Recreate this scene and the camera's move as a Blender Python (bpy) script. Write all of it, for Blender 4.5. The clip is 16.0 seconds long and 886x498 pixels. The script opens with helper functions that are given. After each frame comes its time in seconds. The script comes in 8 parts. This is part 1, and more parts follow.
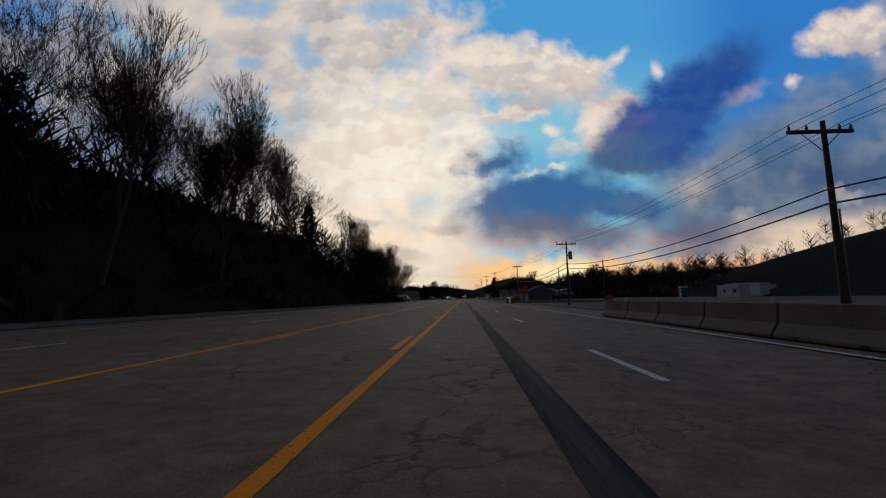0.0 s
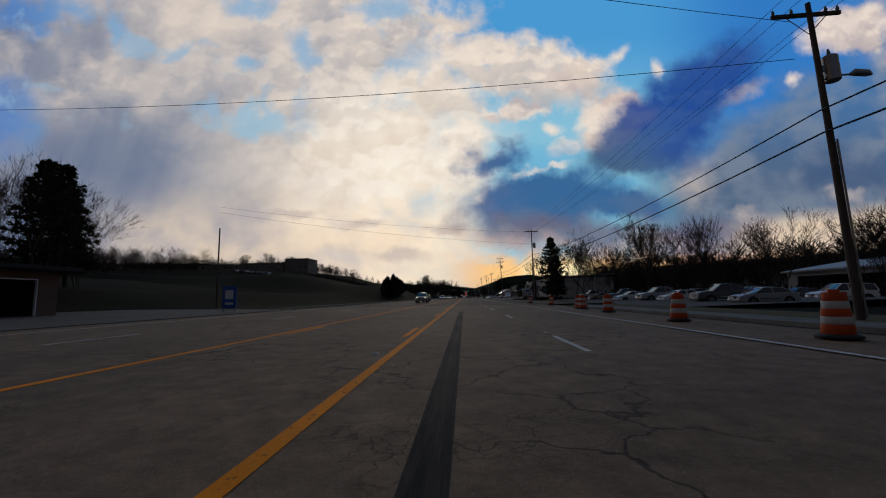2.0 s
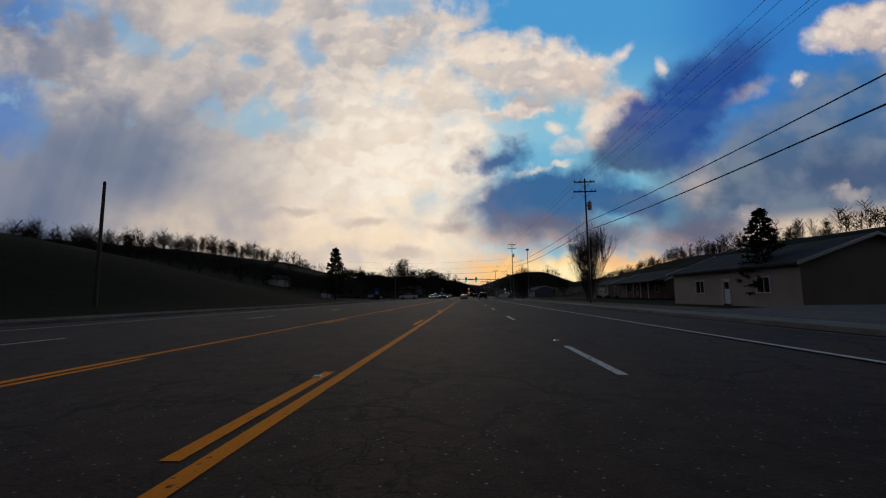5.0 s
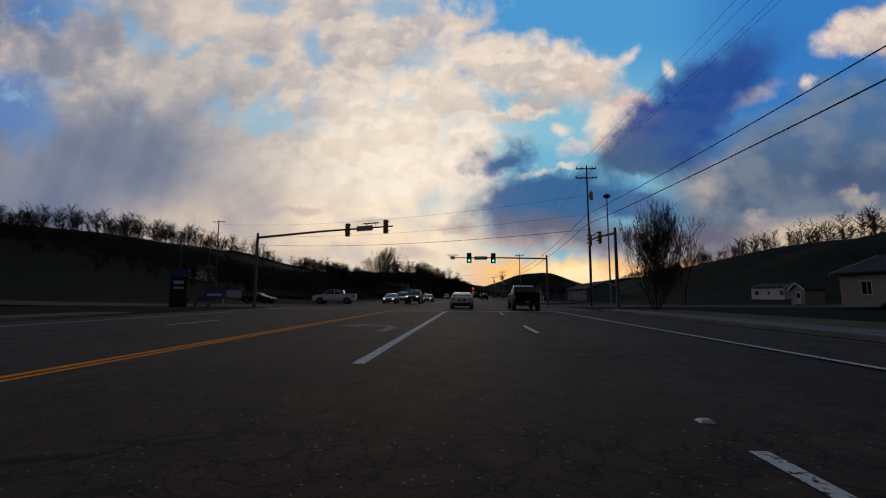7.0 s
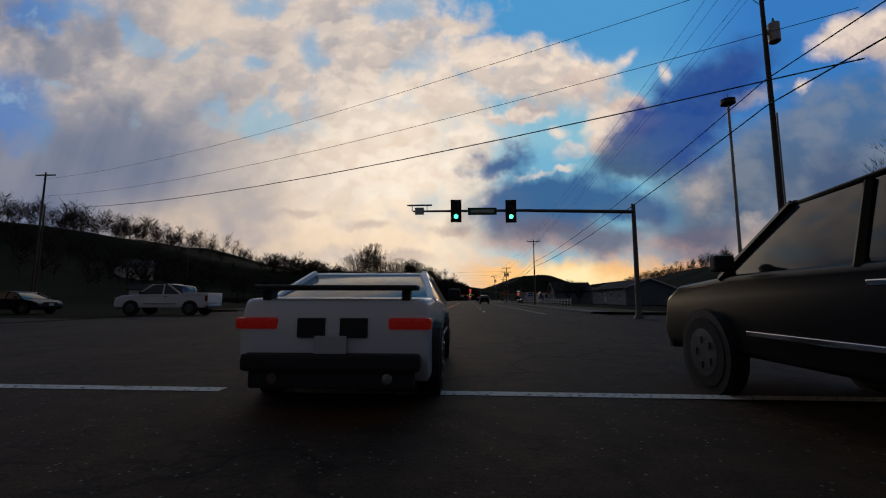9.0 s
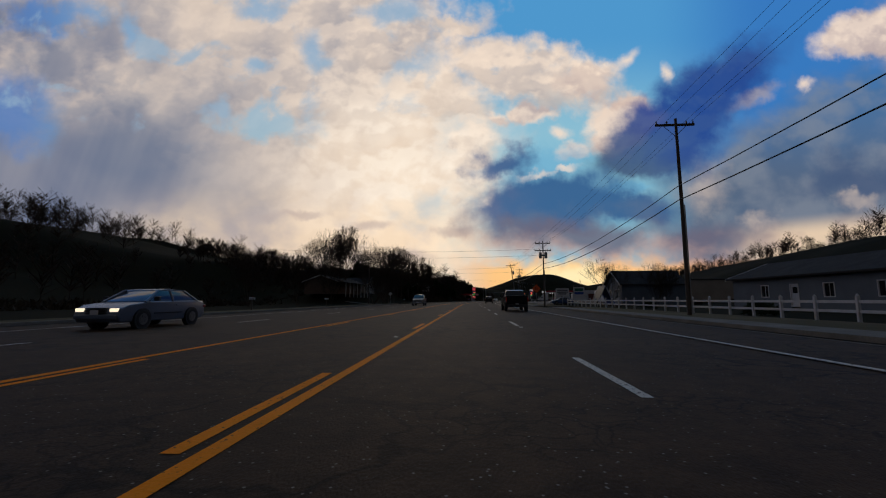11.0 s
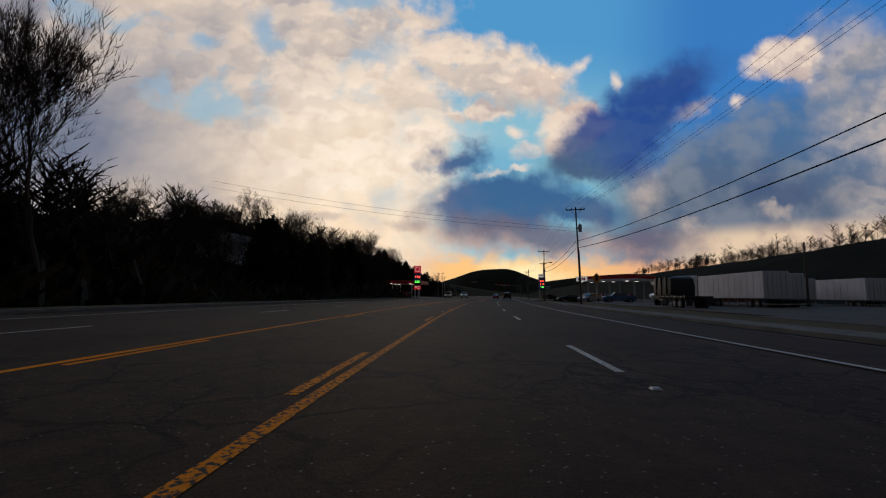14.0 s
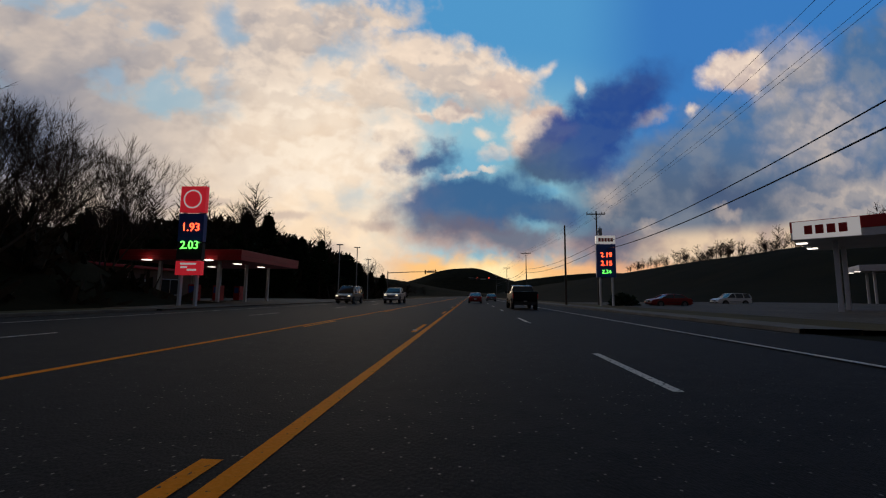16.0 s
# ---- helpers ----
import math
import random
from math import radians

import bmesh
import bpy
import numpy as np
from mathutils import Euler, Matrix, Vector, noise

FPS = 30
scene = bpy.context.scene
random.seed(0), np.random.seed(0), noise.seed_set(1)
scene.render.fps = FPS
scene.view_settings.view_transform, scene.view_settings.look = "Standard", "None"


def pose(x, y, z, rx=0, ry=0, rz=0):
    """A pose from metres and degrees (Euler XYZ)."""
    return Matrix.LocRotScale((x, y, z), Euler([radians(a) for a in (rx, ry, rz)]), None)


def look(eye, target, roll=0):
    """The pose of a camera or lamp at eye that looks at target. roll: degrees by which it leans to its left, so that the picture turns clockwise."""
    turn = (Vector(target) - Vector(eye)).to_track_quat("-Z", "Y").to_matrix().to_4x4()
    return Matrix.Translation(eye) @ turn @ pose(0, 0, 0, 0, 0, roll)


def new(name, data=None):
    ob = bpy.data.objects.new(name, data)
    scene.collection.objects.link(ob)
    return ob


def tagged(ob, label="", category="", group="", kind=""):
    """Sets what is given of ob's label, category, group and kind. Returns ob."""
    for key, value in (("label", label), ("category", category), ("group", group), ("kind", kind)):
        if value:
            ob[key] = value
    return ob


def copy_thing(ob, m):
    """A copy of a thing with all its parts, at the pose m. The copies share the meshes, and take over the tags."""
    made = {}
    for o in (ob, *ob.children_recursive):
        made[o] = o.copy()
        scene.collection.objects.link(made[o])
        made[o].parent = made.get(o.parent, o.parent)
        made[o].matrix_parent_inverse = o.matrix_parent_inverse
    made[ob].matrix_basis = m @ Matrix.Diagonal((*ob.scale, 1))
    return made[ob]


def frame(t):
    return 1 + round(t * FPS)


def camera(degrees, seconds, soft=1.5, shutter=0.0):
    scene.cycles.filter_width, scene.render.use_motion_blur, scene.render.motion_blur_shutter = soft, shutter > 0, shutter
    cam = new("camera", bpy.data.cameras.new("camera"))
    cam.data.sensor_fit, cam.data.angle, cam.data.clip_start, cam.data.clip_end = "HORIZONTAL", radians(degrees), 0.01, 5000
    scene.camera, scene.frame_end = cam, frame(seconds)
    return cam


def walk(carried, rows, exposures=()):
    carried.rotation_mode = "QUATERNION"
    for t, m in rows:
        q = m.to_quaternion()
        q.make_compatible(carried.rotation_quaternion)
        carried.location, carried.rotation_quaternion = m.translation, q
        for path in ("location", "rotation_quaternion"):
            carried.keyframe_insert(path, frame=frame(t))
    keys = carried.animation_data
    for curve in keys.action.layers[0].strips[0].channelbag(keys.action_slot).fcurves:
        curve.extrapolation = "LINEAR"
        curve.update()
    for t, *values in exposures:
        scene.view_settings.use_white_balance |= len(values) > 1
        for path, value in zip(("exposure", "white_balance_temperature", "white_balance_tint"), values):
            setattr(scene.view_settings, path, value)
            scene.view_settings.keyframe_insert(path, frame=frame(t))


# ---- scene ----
# One plan metre in scene units: the filmed drive is sped up, and the whole place is drawn at this one scale.
K = 0.38

# ---- plan of the road: straight, then a gentle bend to the right ----
BEND_A, BEND_B, TURN = 611.15, 755.28, 0.19023
RADIUS = (BEND_B - BEND_A) / TURN


def plan(s, d=0.0):
    """Plan x, y and heading of the point s metres along the near yellow line and d metres to its right."""
    u = min(max(s - BEND_A, 0.0), BEND_B - BEND_A)
    th, r = u / RADIUS, max(s - BEND_B, 0.0)
    x = RADIUS * (1 - math.cos(th)) + r * math.sin(th)
    y = min(s, BEND_A) + RADIUS * math.sin(th) + r * math.cos(th)
    return x + d * math.cos(th), y - d * math.sin(th), th


def along(x, y):
    """The way along the road and across it of a plan point."""
    if y <= BEND_A:
        return y, x
    ax, ay = x - RADIUS, y - BEND_A
    th = math.atan2(ay, -ax)
    if th < TURN:
        return BEND_A + th * RADIUS, RADIUS - math.hypot(ax, ay)
    px, py, _ = plan(BEND_B)
    ex, ey = x - px, y - py
    return BEND_B + ex * math.sin(TURN) + ey * math.cos(TURN), ex * math.cos(TURN) - ey * math.sin(TURN)


def put(s, d, z=0.0, turn=0.0, size=1.0):
    """The pose of a thing beside the road; its own y axis points along the road, turn is degrees to the left."""
    x, y, th = plan(s, d)
    m = Matrix.Translation((x * K, y * K, z * K)) @ Matrix.Rotation(radians(turn) - th, 4, "Z")
    return m @ Matrix.Diagonal((size, size, size, 1)) if size != 1.0 else m


# ---- camera ----
cam = camera(93.34, 16.0, soft=1.15)
EYE_HEIGHT = 1.016
DRIVE = (  # seconds, way along, across, yaw, pitch, roll
    (0.0, -9.30, 1.20, -2.75, 6.73, -0.69),
    (0.5, 26.01, 1.69, -2.57, 6.63, -0.30),
    (1.0, 60.20, 1.58, -3.54, 6.58, -0.26),
    (1.5, 102.52, 1.47, -2.73, 6.75, -0.67),
    (2.0, 146.58, 1.36, -2.81, 6.59, -0.84),
    (2.5, 197.87, 1.01, -2.59, 6.46, -0.96),
    (3.0, 249.50, 1.50, -2.85, 6.51, -1.00),
    (3.5, 281.06, 1.42, -2.76, 6.17, -0.64),
    (4.0, 318.22, 1.55, -2.94, 6.31, -0.76),
    (4.2, 331.50, 1.55, -2.98, 6.33, -0.71),
    (6.3, 428.30, 1.78, -3.41, 6.51, -0.24),
    (6.5, 433.89, 1.79, -3.45, 6.52, -0.20),
    (7.0, 447.41, 1.70, -3.72, 6.51, 0.18),
    (7.5, 456.31, 1.70, -3.72, 6.56, 0.10),
    (8.0, 463.68, 1.62, -3.47, 6.68, 0.17),
    (8.5, 470.93, 1.55, -3.31, 6.85, 0.20),
    (8.7, 473.80, 1.55, -3.34, 6.85, 0.18),
    (9.0, 479.20, 2.25, -3.39, 6.86, 0.14),
    (9.2, 483.00, 2.50, -3.42, 6.87, 0.12),
    (9.6, 492.00, 2.50, -3.49, 6.89, 0.07),
    (10.2, 507.00, 2.00, -3.58, 6.91, -0.00),
    (10.8, 524.90, 1.75, -3.68, 6.94, -0.07),
    (11.0, 532.89, 1.77, -3.71, 6.94, -0.10),
    (11.5, 557.75, 1.46, -2.77, 6.83, 0.03),
    (12.0, 582.60, 1.39, -2.48, 6.66, -0.23),
    (12.5, 607.20, 1.29, -2.44, 6.44, 0.56),
    (13.0, 631.76, 1.19, -3.04, 6.47, 1.07),
    (13.5, 656.81, 1.33, -2.62, 6.42, 0.57),
    (14.0, 689.99, 1.51, -3.25, 6.24, 0.90),
    (14.5, 717.67, 1.58, -3.10, 6.49, 0.78),
    (15.0, 740.16, 1.77, -3.34, 6.40, 0.92),
    (15.5, 755.57, 1.72, -4.11, 6.18, 0.46),
    (16.0, 776.01, 1.34, -3.80, 6.36, 0.60),
)


def drive_pose(row):
    _, s, d, yaw, pitch, roll = row
    x, y, th = plan(s, d)
    a, p = th + radians(yaw), radians(pitch)
    eye = Vector((x * K, y * K, EYE_HEIGHT * K))
    return look(eye, eye + Vector((math.sin(a) * math.cos(p), math.cos(a) * math.cos(p), math.sin(p))), roll)


path_rows = []
for first, second in zip(DRIVE[:-1], DRIVE[1:]):
    steps = max(1, round((second[0] - first[0]) / 0.1))
    for i in range(steps):
        path_rows.append([a + (b - a) * i / steps for a, b in zip(first, second)])
path_rows.append(DRIVE[-1])
walk(cam, [(row[0], drive_pose(row)) for row in path_rows], exposures=((0.0, 0.04, 6430, 10), (4.0, 0.03, 6530, 10), (7.0, 0.03, 6680, 11), (8.5, 0.03, 6780, 12), (12.0, 0.03, 6880, 13), (16.0, 0.04, 7060, 13)))

# ---- world: evening sky with broken cloud, sun low behind them ----
world = bpy.data.worlds.new("evening_sky")
scene.world = world
world.use_nodes = True
wt = world.node_tree
wt.nodes.clear()


def wnode(kind, **settings):
    n = wt.nodes.new(kind)
    for key, value in settings.items():
        if key == "operation":
            n.operation = value
        elif key == "blend":
            n.blend_type = value
    return n


def wlink(value, socket):
    if isinstance(value, bpy.types.NodeSocket):
        wt.links.new(value, socket)
    else:
        socket.default_value = value


def m(op, a, b=0.0, c=0.0, clamp=False):
    n = wnode("ShaderNodeMath", operation=op)
    n.use_clamp = clamp
    for value, socket in zip((a, b, c), n.inputs):
        wlink(value, socket)
    return n.outputs[0]


def dot(vector, axis):
    n = wnode("ShaderNodeVectorMath", operation="DOT_PRODUCT")
    wlink(vector, n.inputs[0])
    n.inputs[1].default_value = axis
    return n.outputs["Value"]


def srgb(r, g, b):
    return tuple((c / 255 / 12.92) if c <= 10 else ((c / 255 + 0.055) / 1.055) ** 2.4 for c in (r, g, b)) + (1.0,)


def blend(under, over, fac):
    n = wnode("ShaderNodeMixRGB")
    wlink(fac, n.inputs[0])
    wlink(under, n.inputs[1])
    wlink(over, n.inputs[2])
    return n.outputs[0]


def smooth(value, low, high):
    n = wt.nodes.new("ShaderNodeMapRange")
    n.interpolation_type = "SMOOTHSTEP"
    wlink(value, n.inputs["Value"])
    n.inputs["From Min"].default_value, n.inputs["From Max"].default_value = low, high
    return n.outputs["Result"]


def cloud_noise(vector, scale, detail=6.0, rough=0.55, warp=0.0):
    n = wt.nodes.new("ShaderNodeTexNoise")
    wlink(vector, n.inputs["Vector"])
    n.inputs["Scale"].default_value, n.inputs["Detail"].default_value = scale, detail
    n.inputs["Roughness"].default_value, n.inputs["Distortion"].default_value = rough, warp
    return n.outputs["Fac"]


def combine(x, y, z=0.0):
    n = wt.nodes.new("ShaderNodeCombineXYZ")
    for value, socket in zip((x, y, z), n.inputs):
        wlink(value, socket)
    return n.outputs[0]


# axes of the part of the sky towards which the road runs; picture-like coordinates in units of 100
SKY_YAW, SKY_PITCH = radians(-3.72), radians(6.51)
axis_f = (math.sin(SKY_YAW) * math.cos(SKY_PITCH), math.cos(SKY_YAW) * math.cos(SKY_PITCH), math.sin(SKY_PITCH))
axis_r = (math.cos(SKY_YAW), -math.sin(SKY_YAW), 0.0)
axis_u = (-math.sin(SKY_YAW) * math.sin(SKY_PITCH), -math.cos(SKY_YAW) * math.sin(SKY_PITCH), math.cos(SKY_PITCH))
sky_dir = wt.nodes.new("ShaderNodeTexCoord").outputs["Generated"]
ahead = m("MAXIMUM", dot(sky_dir, axis_f), 0.2)
sx = m("MULTIPLY_ADD", m("DIVIDE", dot(sky_dir, axis_r), ahead), 7.4, 7.84)
sy = m("MULTIPLY_ADD", m("DIVIDE", dot(sky_dir, axis_u), ahead), -7.4, 4.41)
plane = combine(sx, m("MULTIPLY", sy, 1.25))
warp_a = m("SUBTRACT", cloud_noise(plane, 0.9, 5.0, 0.6), 0.5)
warp_b = m("SUBTRACT", cloud_noise(combine(sy, sx, 7.3), 0.9, 5.0, 0.6), 0.5)
warp_c = m("SUBTRACT", cloud_noise(combine(sx, sy, 3.1), 3.0, 3.0, 0.5), 0.5)


def ellipse(cx, cy, rx, ry, tilt=0.0, ragged=1.0, low=1.15, high=0.75):
    """1 inside a ragged ellipse of the sky, falling to 0 at its edge; tilt in degrees, rising to the right."""
    c, s = math.cos(radians(tilt)), math.sin(radians(tilt))
    dx = m("MULTIPLY_ADD", warp_a, 1.6 * ragged, m("SUBTRACT", sx, cx))
    dy = m("MULTIPLY_ADD", warp_b, 1.6 * ragged, m("SUBTRACT", sy, cy))
    u = m("DIVIDE", m("SUBTRACT", m("MULTIPLY", dx, c), m("MULTIPLY", dy, s)), rx)
    v = m("DIVIDE", m("ADD", m("MULTIPLY", dx, s), m("MULTIPLY", dy, c)), ry)
    r = m("SQRT", m("ADD", m("MULTIPLY", u, u), m("MULTIPLY", v, v)))
    r = m("MULTIPLY_ADD", warp_c, 1.7 if ry < 0.3 else 0.6 * ragged, r)
    return smooth(r, low, high)


def union(*masks):
    out = masks[0]
    for other in masks[1:]:
        out = m("MAXIMUM", out, other)
    return out


def shifted(dx, dy):
    return combine(m("ADD", sx, dx), m("MULTIPLY", m("ADD", sy, dy), 1.25))


puffs = cloud_noise(plane, 1.0, 4.5, 0.5, 0.2)
puffs_low = cloud_noise(shifted(0.06, 0.2), 1.0, 4.5, 0.5, 0.2)
small = cloud_noise(plane, 2.6, 3.5, 0.48, 0.2)
small_low = cloud_noise(shifted(0.03, 0.09), 2.6, 3.5, 0.48, 0.2)
broad = cloud_noise(plane, 0.42, 3.0, 0.5, 0.3)
lumps = m("ADD", m("MULTIPLY", puffs, 0.45), m("ADD", m("MULTIPLY", broad, 0.4), m("MULTIPLY", small, 0.15)))
# light on the upper side of each billow
relief = smooth(m("ADD", m("SUBTRACT", puffs_low, puffs), m("MULTIPLY", m("SUBTRACT", small_low, small), 0.45)), -0.1, 0.1)
crisp = smooth(m("ADD", m("MULTIPLY", puffs, 0.6), m("MULTIPLY", small, 0.4)), 0.4, 0.62)
lit = m("ADD", m("MULTIPLY", relief, 0.6), m("MULTIPLY", crisp, 0.4))
streaks = cloud_noise(combine(m("MULTIPLY_ADD", sy, 0.5, m("MULTIPLY", sx, 1.3)), m("MULTIPLY", sy, 0.16)), 0.8, 3.0, 0.5)
# clear sky between the clouds
clear = blend(srgb(128, 188, 212), srgb(72, 150, 206), smooth(sy, 2.6, 0.5))
clear = blend(clear, srgb(70, 122, 190), smooth(sx, 2.6, 0.2))
clear = blend(clear, srgb(50, 120, 192), smooth(sx, 11.4, 13.6))
# high layer on the sunward side: smooth veils far out, broken bright puffs towards the sun
layer = union(ellipse(3.0, 2.2, 5.9, 5.0, 0, 0.8, 1.12, 0.8), ellipse(9.35, 1.2, 1.75, 0.6, -12, 0.8, 1.25, 0.7), ellipse(7.7, 2.4, 1.15, 1.5, 0, 0.9, 1.25, 0.6), ellipse(8.0, 0.3, 0.7, 0.3, 0, 0.9, 1.4, 0.4))
gaps = union(ellipse(0.1, 1.95, 0.9, 0.7, -16, 0.9, 1.4, 0.3), ellipse(4.45, 1.12, 0.28, 0.24, 0, 0.6, 1.4, 0.3), ellipse(4.75, 2.1, 0.9, 0.28, -4, 0.7, 1.35, 0.4), ellipse(2.25, 0.5, 0.16, 0.32, 10, 0.5, 1.6, 0.2),
             ellipse(5.55, 0.95, 0.25, 0.3, 0, 0.7, 1.6, 0.2), ellipse(7.0, 0.1, 0.45, 0.28, 0, 0.9, 1.5, 0.2), ellipse(7.3, 1.2, 0.5, 0.2, 20, 0.9, 1.6, 0.1), ellipse(0.9, 0.15, 1.0, 0.28, 0, 0.9, 1.5, 0.2), ellipse(4.6, 0.05, 0.5, 0.2, 0, 0.9, 1.6, 0.2))
veil = blend(srgb(104, 115, 140), srgb(136, 140, 154), smooth(m("ADD", m("MULTIPLY", streaks, 0.5), m("MULTIPLY", broad, 0.5)), 0.36, 0.62))
veil = blend(veil, blend(srgb(140, 145, 158), srgb(202, 190, 182), lit), m("MULTIPLY", smooth(sy, 2.5, 1.4), smooth(lumps, 0.4, 0.55)))
bright = blend(blend(srgb(156, 156, 164), srgb(206, 193, 182), smooth(m("ADD", m("MULTIPLY", streaks, 0.4), m("MULTIPLY", broad, 0.6)), 0.36, 0.62)), srgb(243, 226, 208), m("MULTIPLY", lit, m("MULTIPLY_ADD", smooth(sx, 3.4, 8.0), 0.45, 0.5)))
to_sun = smooth(m("ADD", m("MULTIPLY_ADD", sy, -0.75, sx), m("MULTIPLY", broad, 1.8)), 0.4, 5.2)
sky = blend(clear, blend(veil, bright, to_sun), m("MULTIPLY", layer, 0.97))
sky = blend(sky, blend(srgb(160, 184, 202), clear, m("ADD", 0.45, m("MULTIPLY", smooth(sx, 3.0, 0.5), 0.5))), m("MULTIPLY", gaps, 0.8))
holes = m("MULTIPLY", smooth(cloud_noise(shifted(13.0, 4.0), 1.05, 5.0, 0.52, 0.3), 0.56, 0.7), m("MULTIPLY", layer, smooth(sy, 3.0, 1.8)))
sky = blend(sky, srgb(142, 174, 200), m("MULTIPLY", holes, 0.75))
# glow round the hidden sun
glow = ellipse(7.1, 3.3, 1.8, 1.9, 50, 0.6, 1.5, 0.0)
sky = blend(sky, blend(srgb(240, 222, 200), srgb(255, 248, 234), lit), m("MULTIPLY", glow, 0.92))
rays = m("MULTIPLY", union(ellipse(7.6, 3.6, 0.8, 0.4, 20, 0.8, 1.5, 0.2), ellipse(8.6, 2.4, 0.8, 0.5, 40, 0.9, 1.5, 0.2)), smooth(lumps, 0.56, 0.44))
sky = blend(sky, srgb(178, 204, 216), m("MULTIPLY", rays, 0.75))
low_band = m("MULTIPLY", smooth(sy, 2.9, 4.3), m("MULTIPLY", smooth(sx, 10.0, 7.5), smooth(sx, 0.8, 3.2)))
low_col = blend(srgb(196, 182, 176), srgb(250, 224, 190), smooth(m("ADD", lumps, m("MULTIPLY", sx, 0.02)), 0.5, 0.68))
sky = blend(sky, low_col, m("MULTIPLY", low_band, 0.62))
wisp = union(ellipse(6.6, 3.95, 0.4, 0.09, 3, 0.3, 1.5, 0.3), ellipse(8.05, 4.05, 0.4, 0.12, 0, 0.4, 1.5, 0.3), ellipse(7.2, 4.55, 0.5, 0.12, 0, 0.4, 1.5, 0.3), ellipse(5.3, 3.75, 0.5, 0.08, 0, 0.4, 1.5, 0.3))
sky = blend(sky, srgb(178, 164, 162), m("MULTIPLY", wisp, 0.55))
# grey-blue bank away from the sun, lighter where it breaks up
edge = m("ADD", m("MULTIPLY_ADD", sy, 0.52, m("MULTIPLY", sx, 0.3)), m("MULTIPLY", puffs, 0.9))
bank = m("MULTIPLY", smooth(edge, 5.35, 5.85), smooth(sx, 11.0, 12.6))
bank_col = blend(blend(srgb(68, 110, 156), srgb(82, 100, 124), smooth(sy, 1.4, 3.4)), srgb(134, 142, 152), m("MULTIPLY", smooth(lumps, 0.45, 0.6), 0.55))
bank_col = blend(bank_col, srgb(66, 84, 116), m("MULTIPLY", ellipse(15.2, 3.15, 0.9, 0.4, 8, 0.8, 1.5, 0.2), 0.8))
sky = blend(sky, bank_col, m("MULTIPLY", bank, 0.94))
cream = union(ellipse(12.5, 3.15, 0.42, 0.4, 40, 0.9, 1.7, 0.0), ellipse(13.4, 1.68, 0.55, 0.13, 28, 0.5, 1.6, 0.1), ellipse(15.2, 3.5, 0.35, 0.14, 20, 0.7, 1.6, 0.1), ellipse(13.4, 3.8, 0.22, 0.16, 0, 0.7, 1.7, 0.0))
sky = blend(sky, blend(srgb(152, 148, 154), srgb(204, 190, 178), lit), m("MULTIPLY", cream, 0.72))
far_cloud = union(ellipse(17.6, 1.6, 1.6, 0.9, 20, 0.9, 1.4, 0.3), ellipse(18.6, 3.0, 2.2, 0.8, 10, 0.9, 1.4, 0.3), ellipse(16.6, 0.3, 1.2, 0.7, 20, 0.9, 1.4, 0.3))
sky = blend(sky, blend(srgb(128, 136, 152), srgb(206, 194, 184), lit), m("MULTIPLY", far_cloud, 0.7))
# faint teal haze between the bright layer and the dark cloud
haze = ellipse(9.7, 2.25, 1.0, 0.55, 10, 0.8, 1.5, 0.2)
sky = blend(sky, srgb(140, 190, 212), m("MULTIPLY", haze, 0.5))
# the dark cloud, indigo above and grey below, and its lower shelf
rims = union(ellipse(10.95, 2.2, 0.7, 0.52, 32, 0.6, 1.25, 0.8), ellipse(11.3, 1.78, 0.22, 0.14, 0, 0.4, 1.3, 0.6))
sky = blend(sky, blend(srgb(206, 182, 170), srgb(250, 232, 212), lit), m("MULTIPLY", rims, 0.9))
dark = union(ellipse(12.6, 1.64, 1.5, 0.58, 34, 0.6, 1.35, 0.5), ellipse(11.6, 2.4, 1.2, 0.66, 22, 0.6, 1.25, 0.66), ellipse(11.3, 2.8, 0.95, 0.34, 4, 0.5, 1.3, 0.6), ellipse(12.1, 2.5, 0.8, 0.5, 34, 0.7, 1.6, 0.2))
tone = m("ADD", m("MULTIPLY_ADD", sy, -0.62, m("MULTIPLY", sx, 0.3)), m("MULTIPLY", lumps, 1.1))
dark_col = blend(srgb(64, 88, 120), srgb(28, 66, 142), smooth(tone, 1.85, 2.75))
dark_col = blend(dark_col, srgb(92, 120, 150), m("MULTIPLY", lit, 0.22))
sky = blend(sky, dark_col, m("MULTIPLY", dark, 0.95))
# small sunlit puffs
white = union(ellipse(9.4, 1.96, 0.42, 0.22, 8, 0.6, 1.3, 0.6), ellipse(8.78, 2.08, 0.2, 0.15, 0, 0.5, 1.3, 0.5), ellipse(10.08, 2.64, 0.24, 0.17, 0, 0.5, 1.3, 0.5), ellipse(10.45, 1.35, 0.5, 0.3, 18, 0.8, 1.3, 0.5),
              ellipse(15.2, 0.62, 0.85, 0.42, 14, 0.6, 1.2, 0.7))
sky = blend(sky, blend(srgb(186, 172, 170), srgb(250, 232, 212), lit), m("MULTIPLY", white, 0.92))
specks = union(ellipse(11.86, 1.28, 0.06, 0.13, 10, 0.3, 2.0, 0.0), ellipse(11.12, 1.0, 0.2, 0.08, 42, 0.3, 2.0, 0.0), ellipse(14.38, 1.46, 0.12, 0.07, 20, 0.4, 2.0, 0.0), ellipse(9.9, 2.27, 0.12, 0.08, 0, 0.4, 2.0, 0.0))
sky = blend(sky, srgb(240, 222, 204), m("MULTIPLY", specks, 0.85))
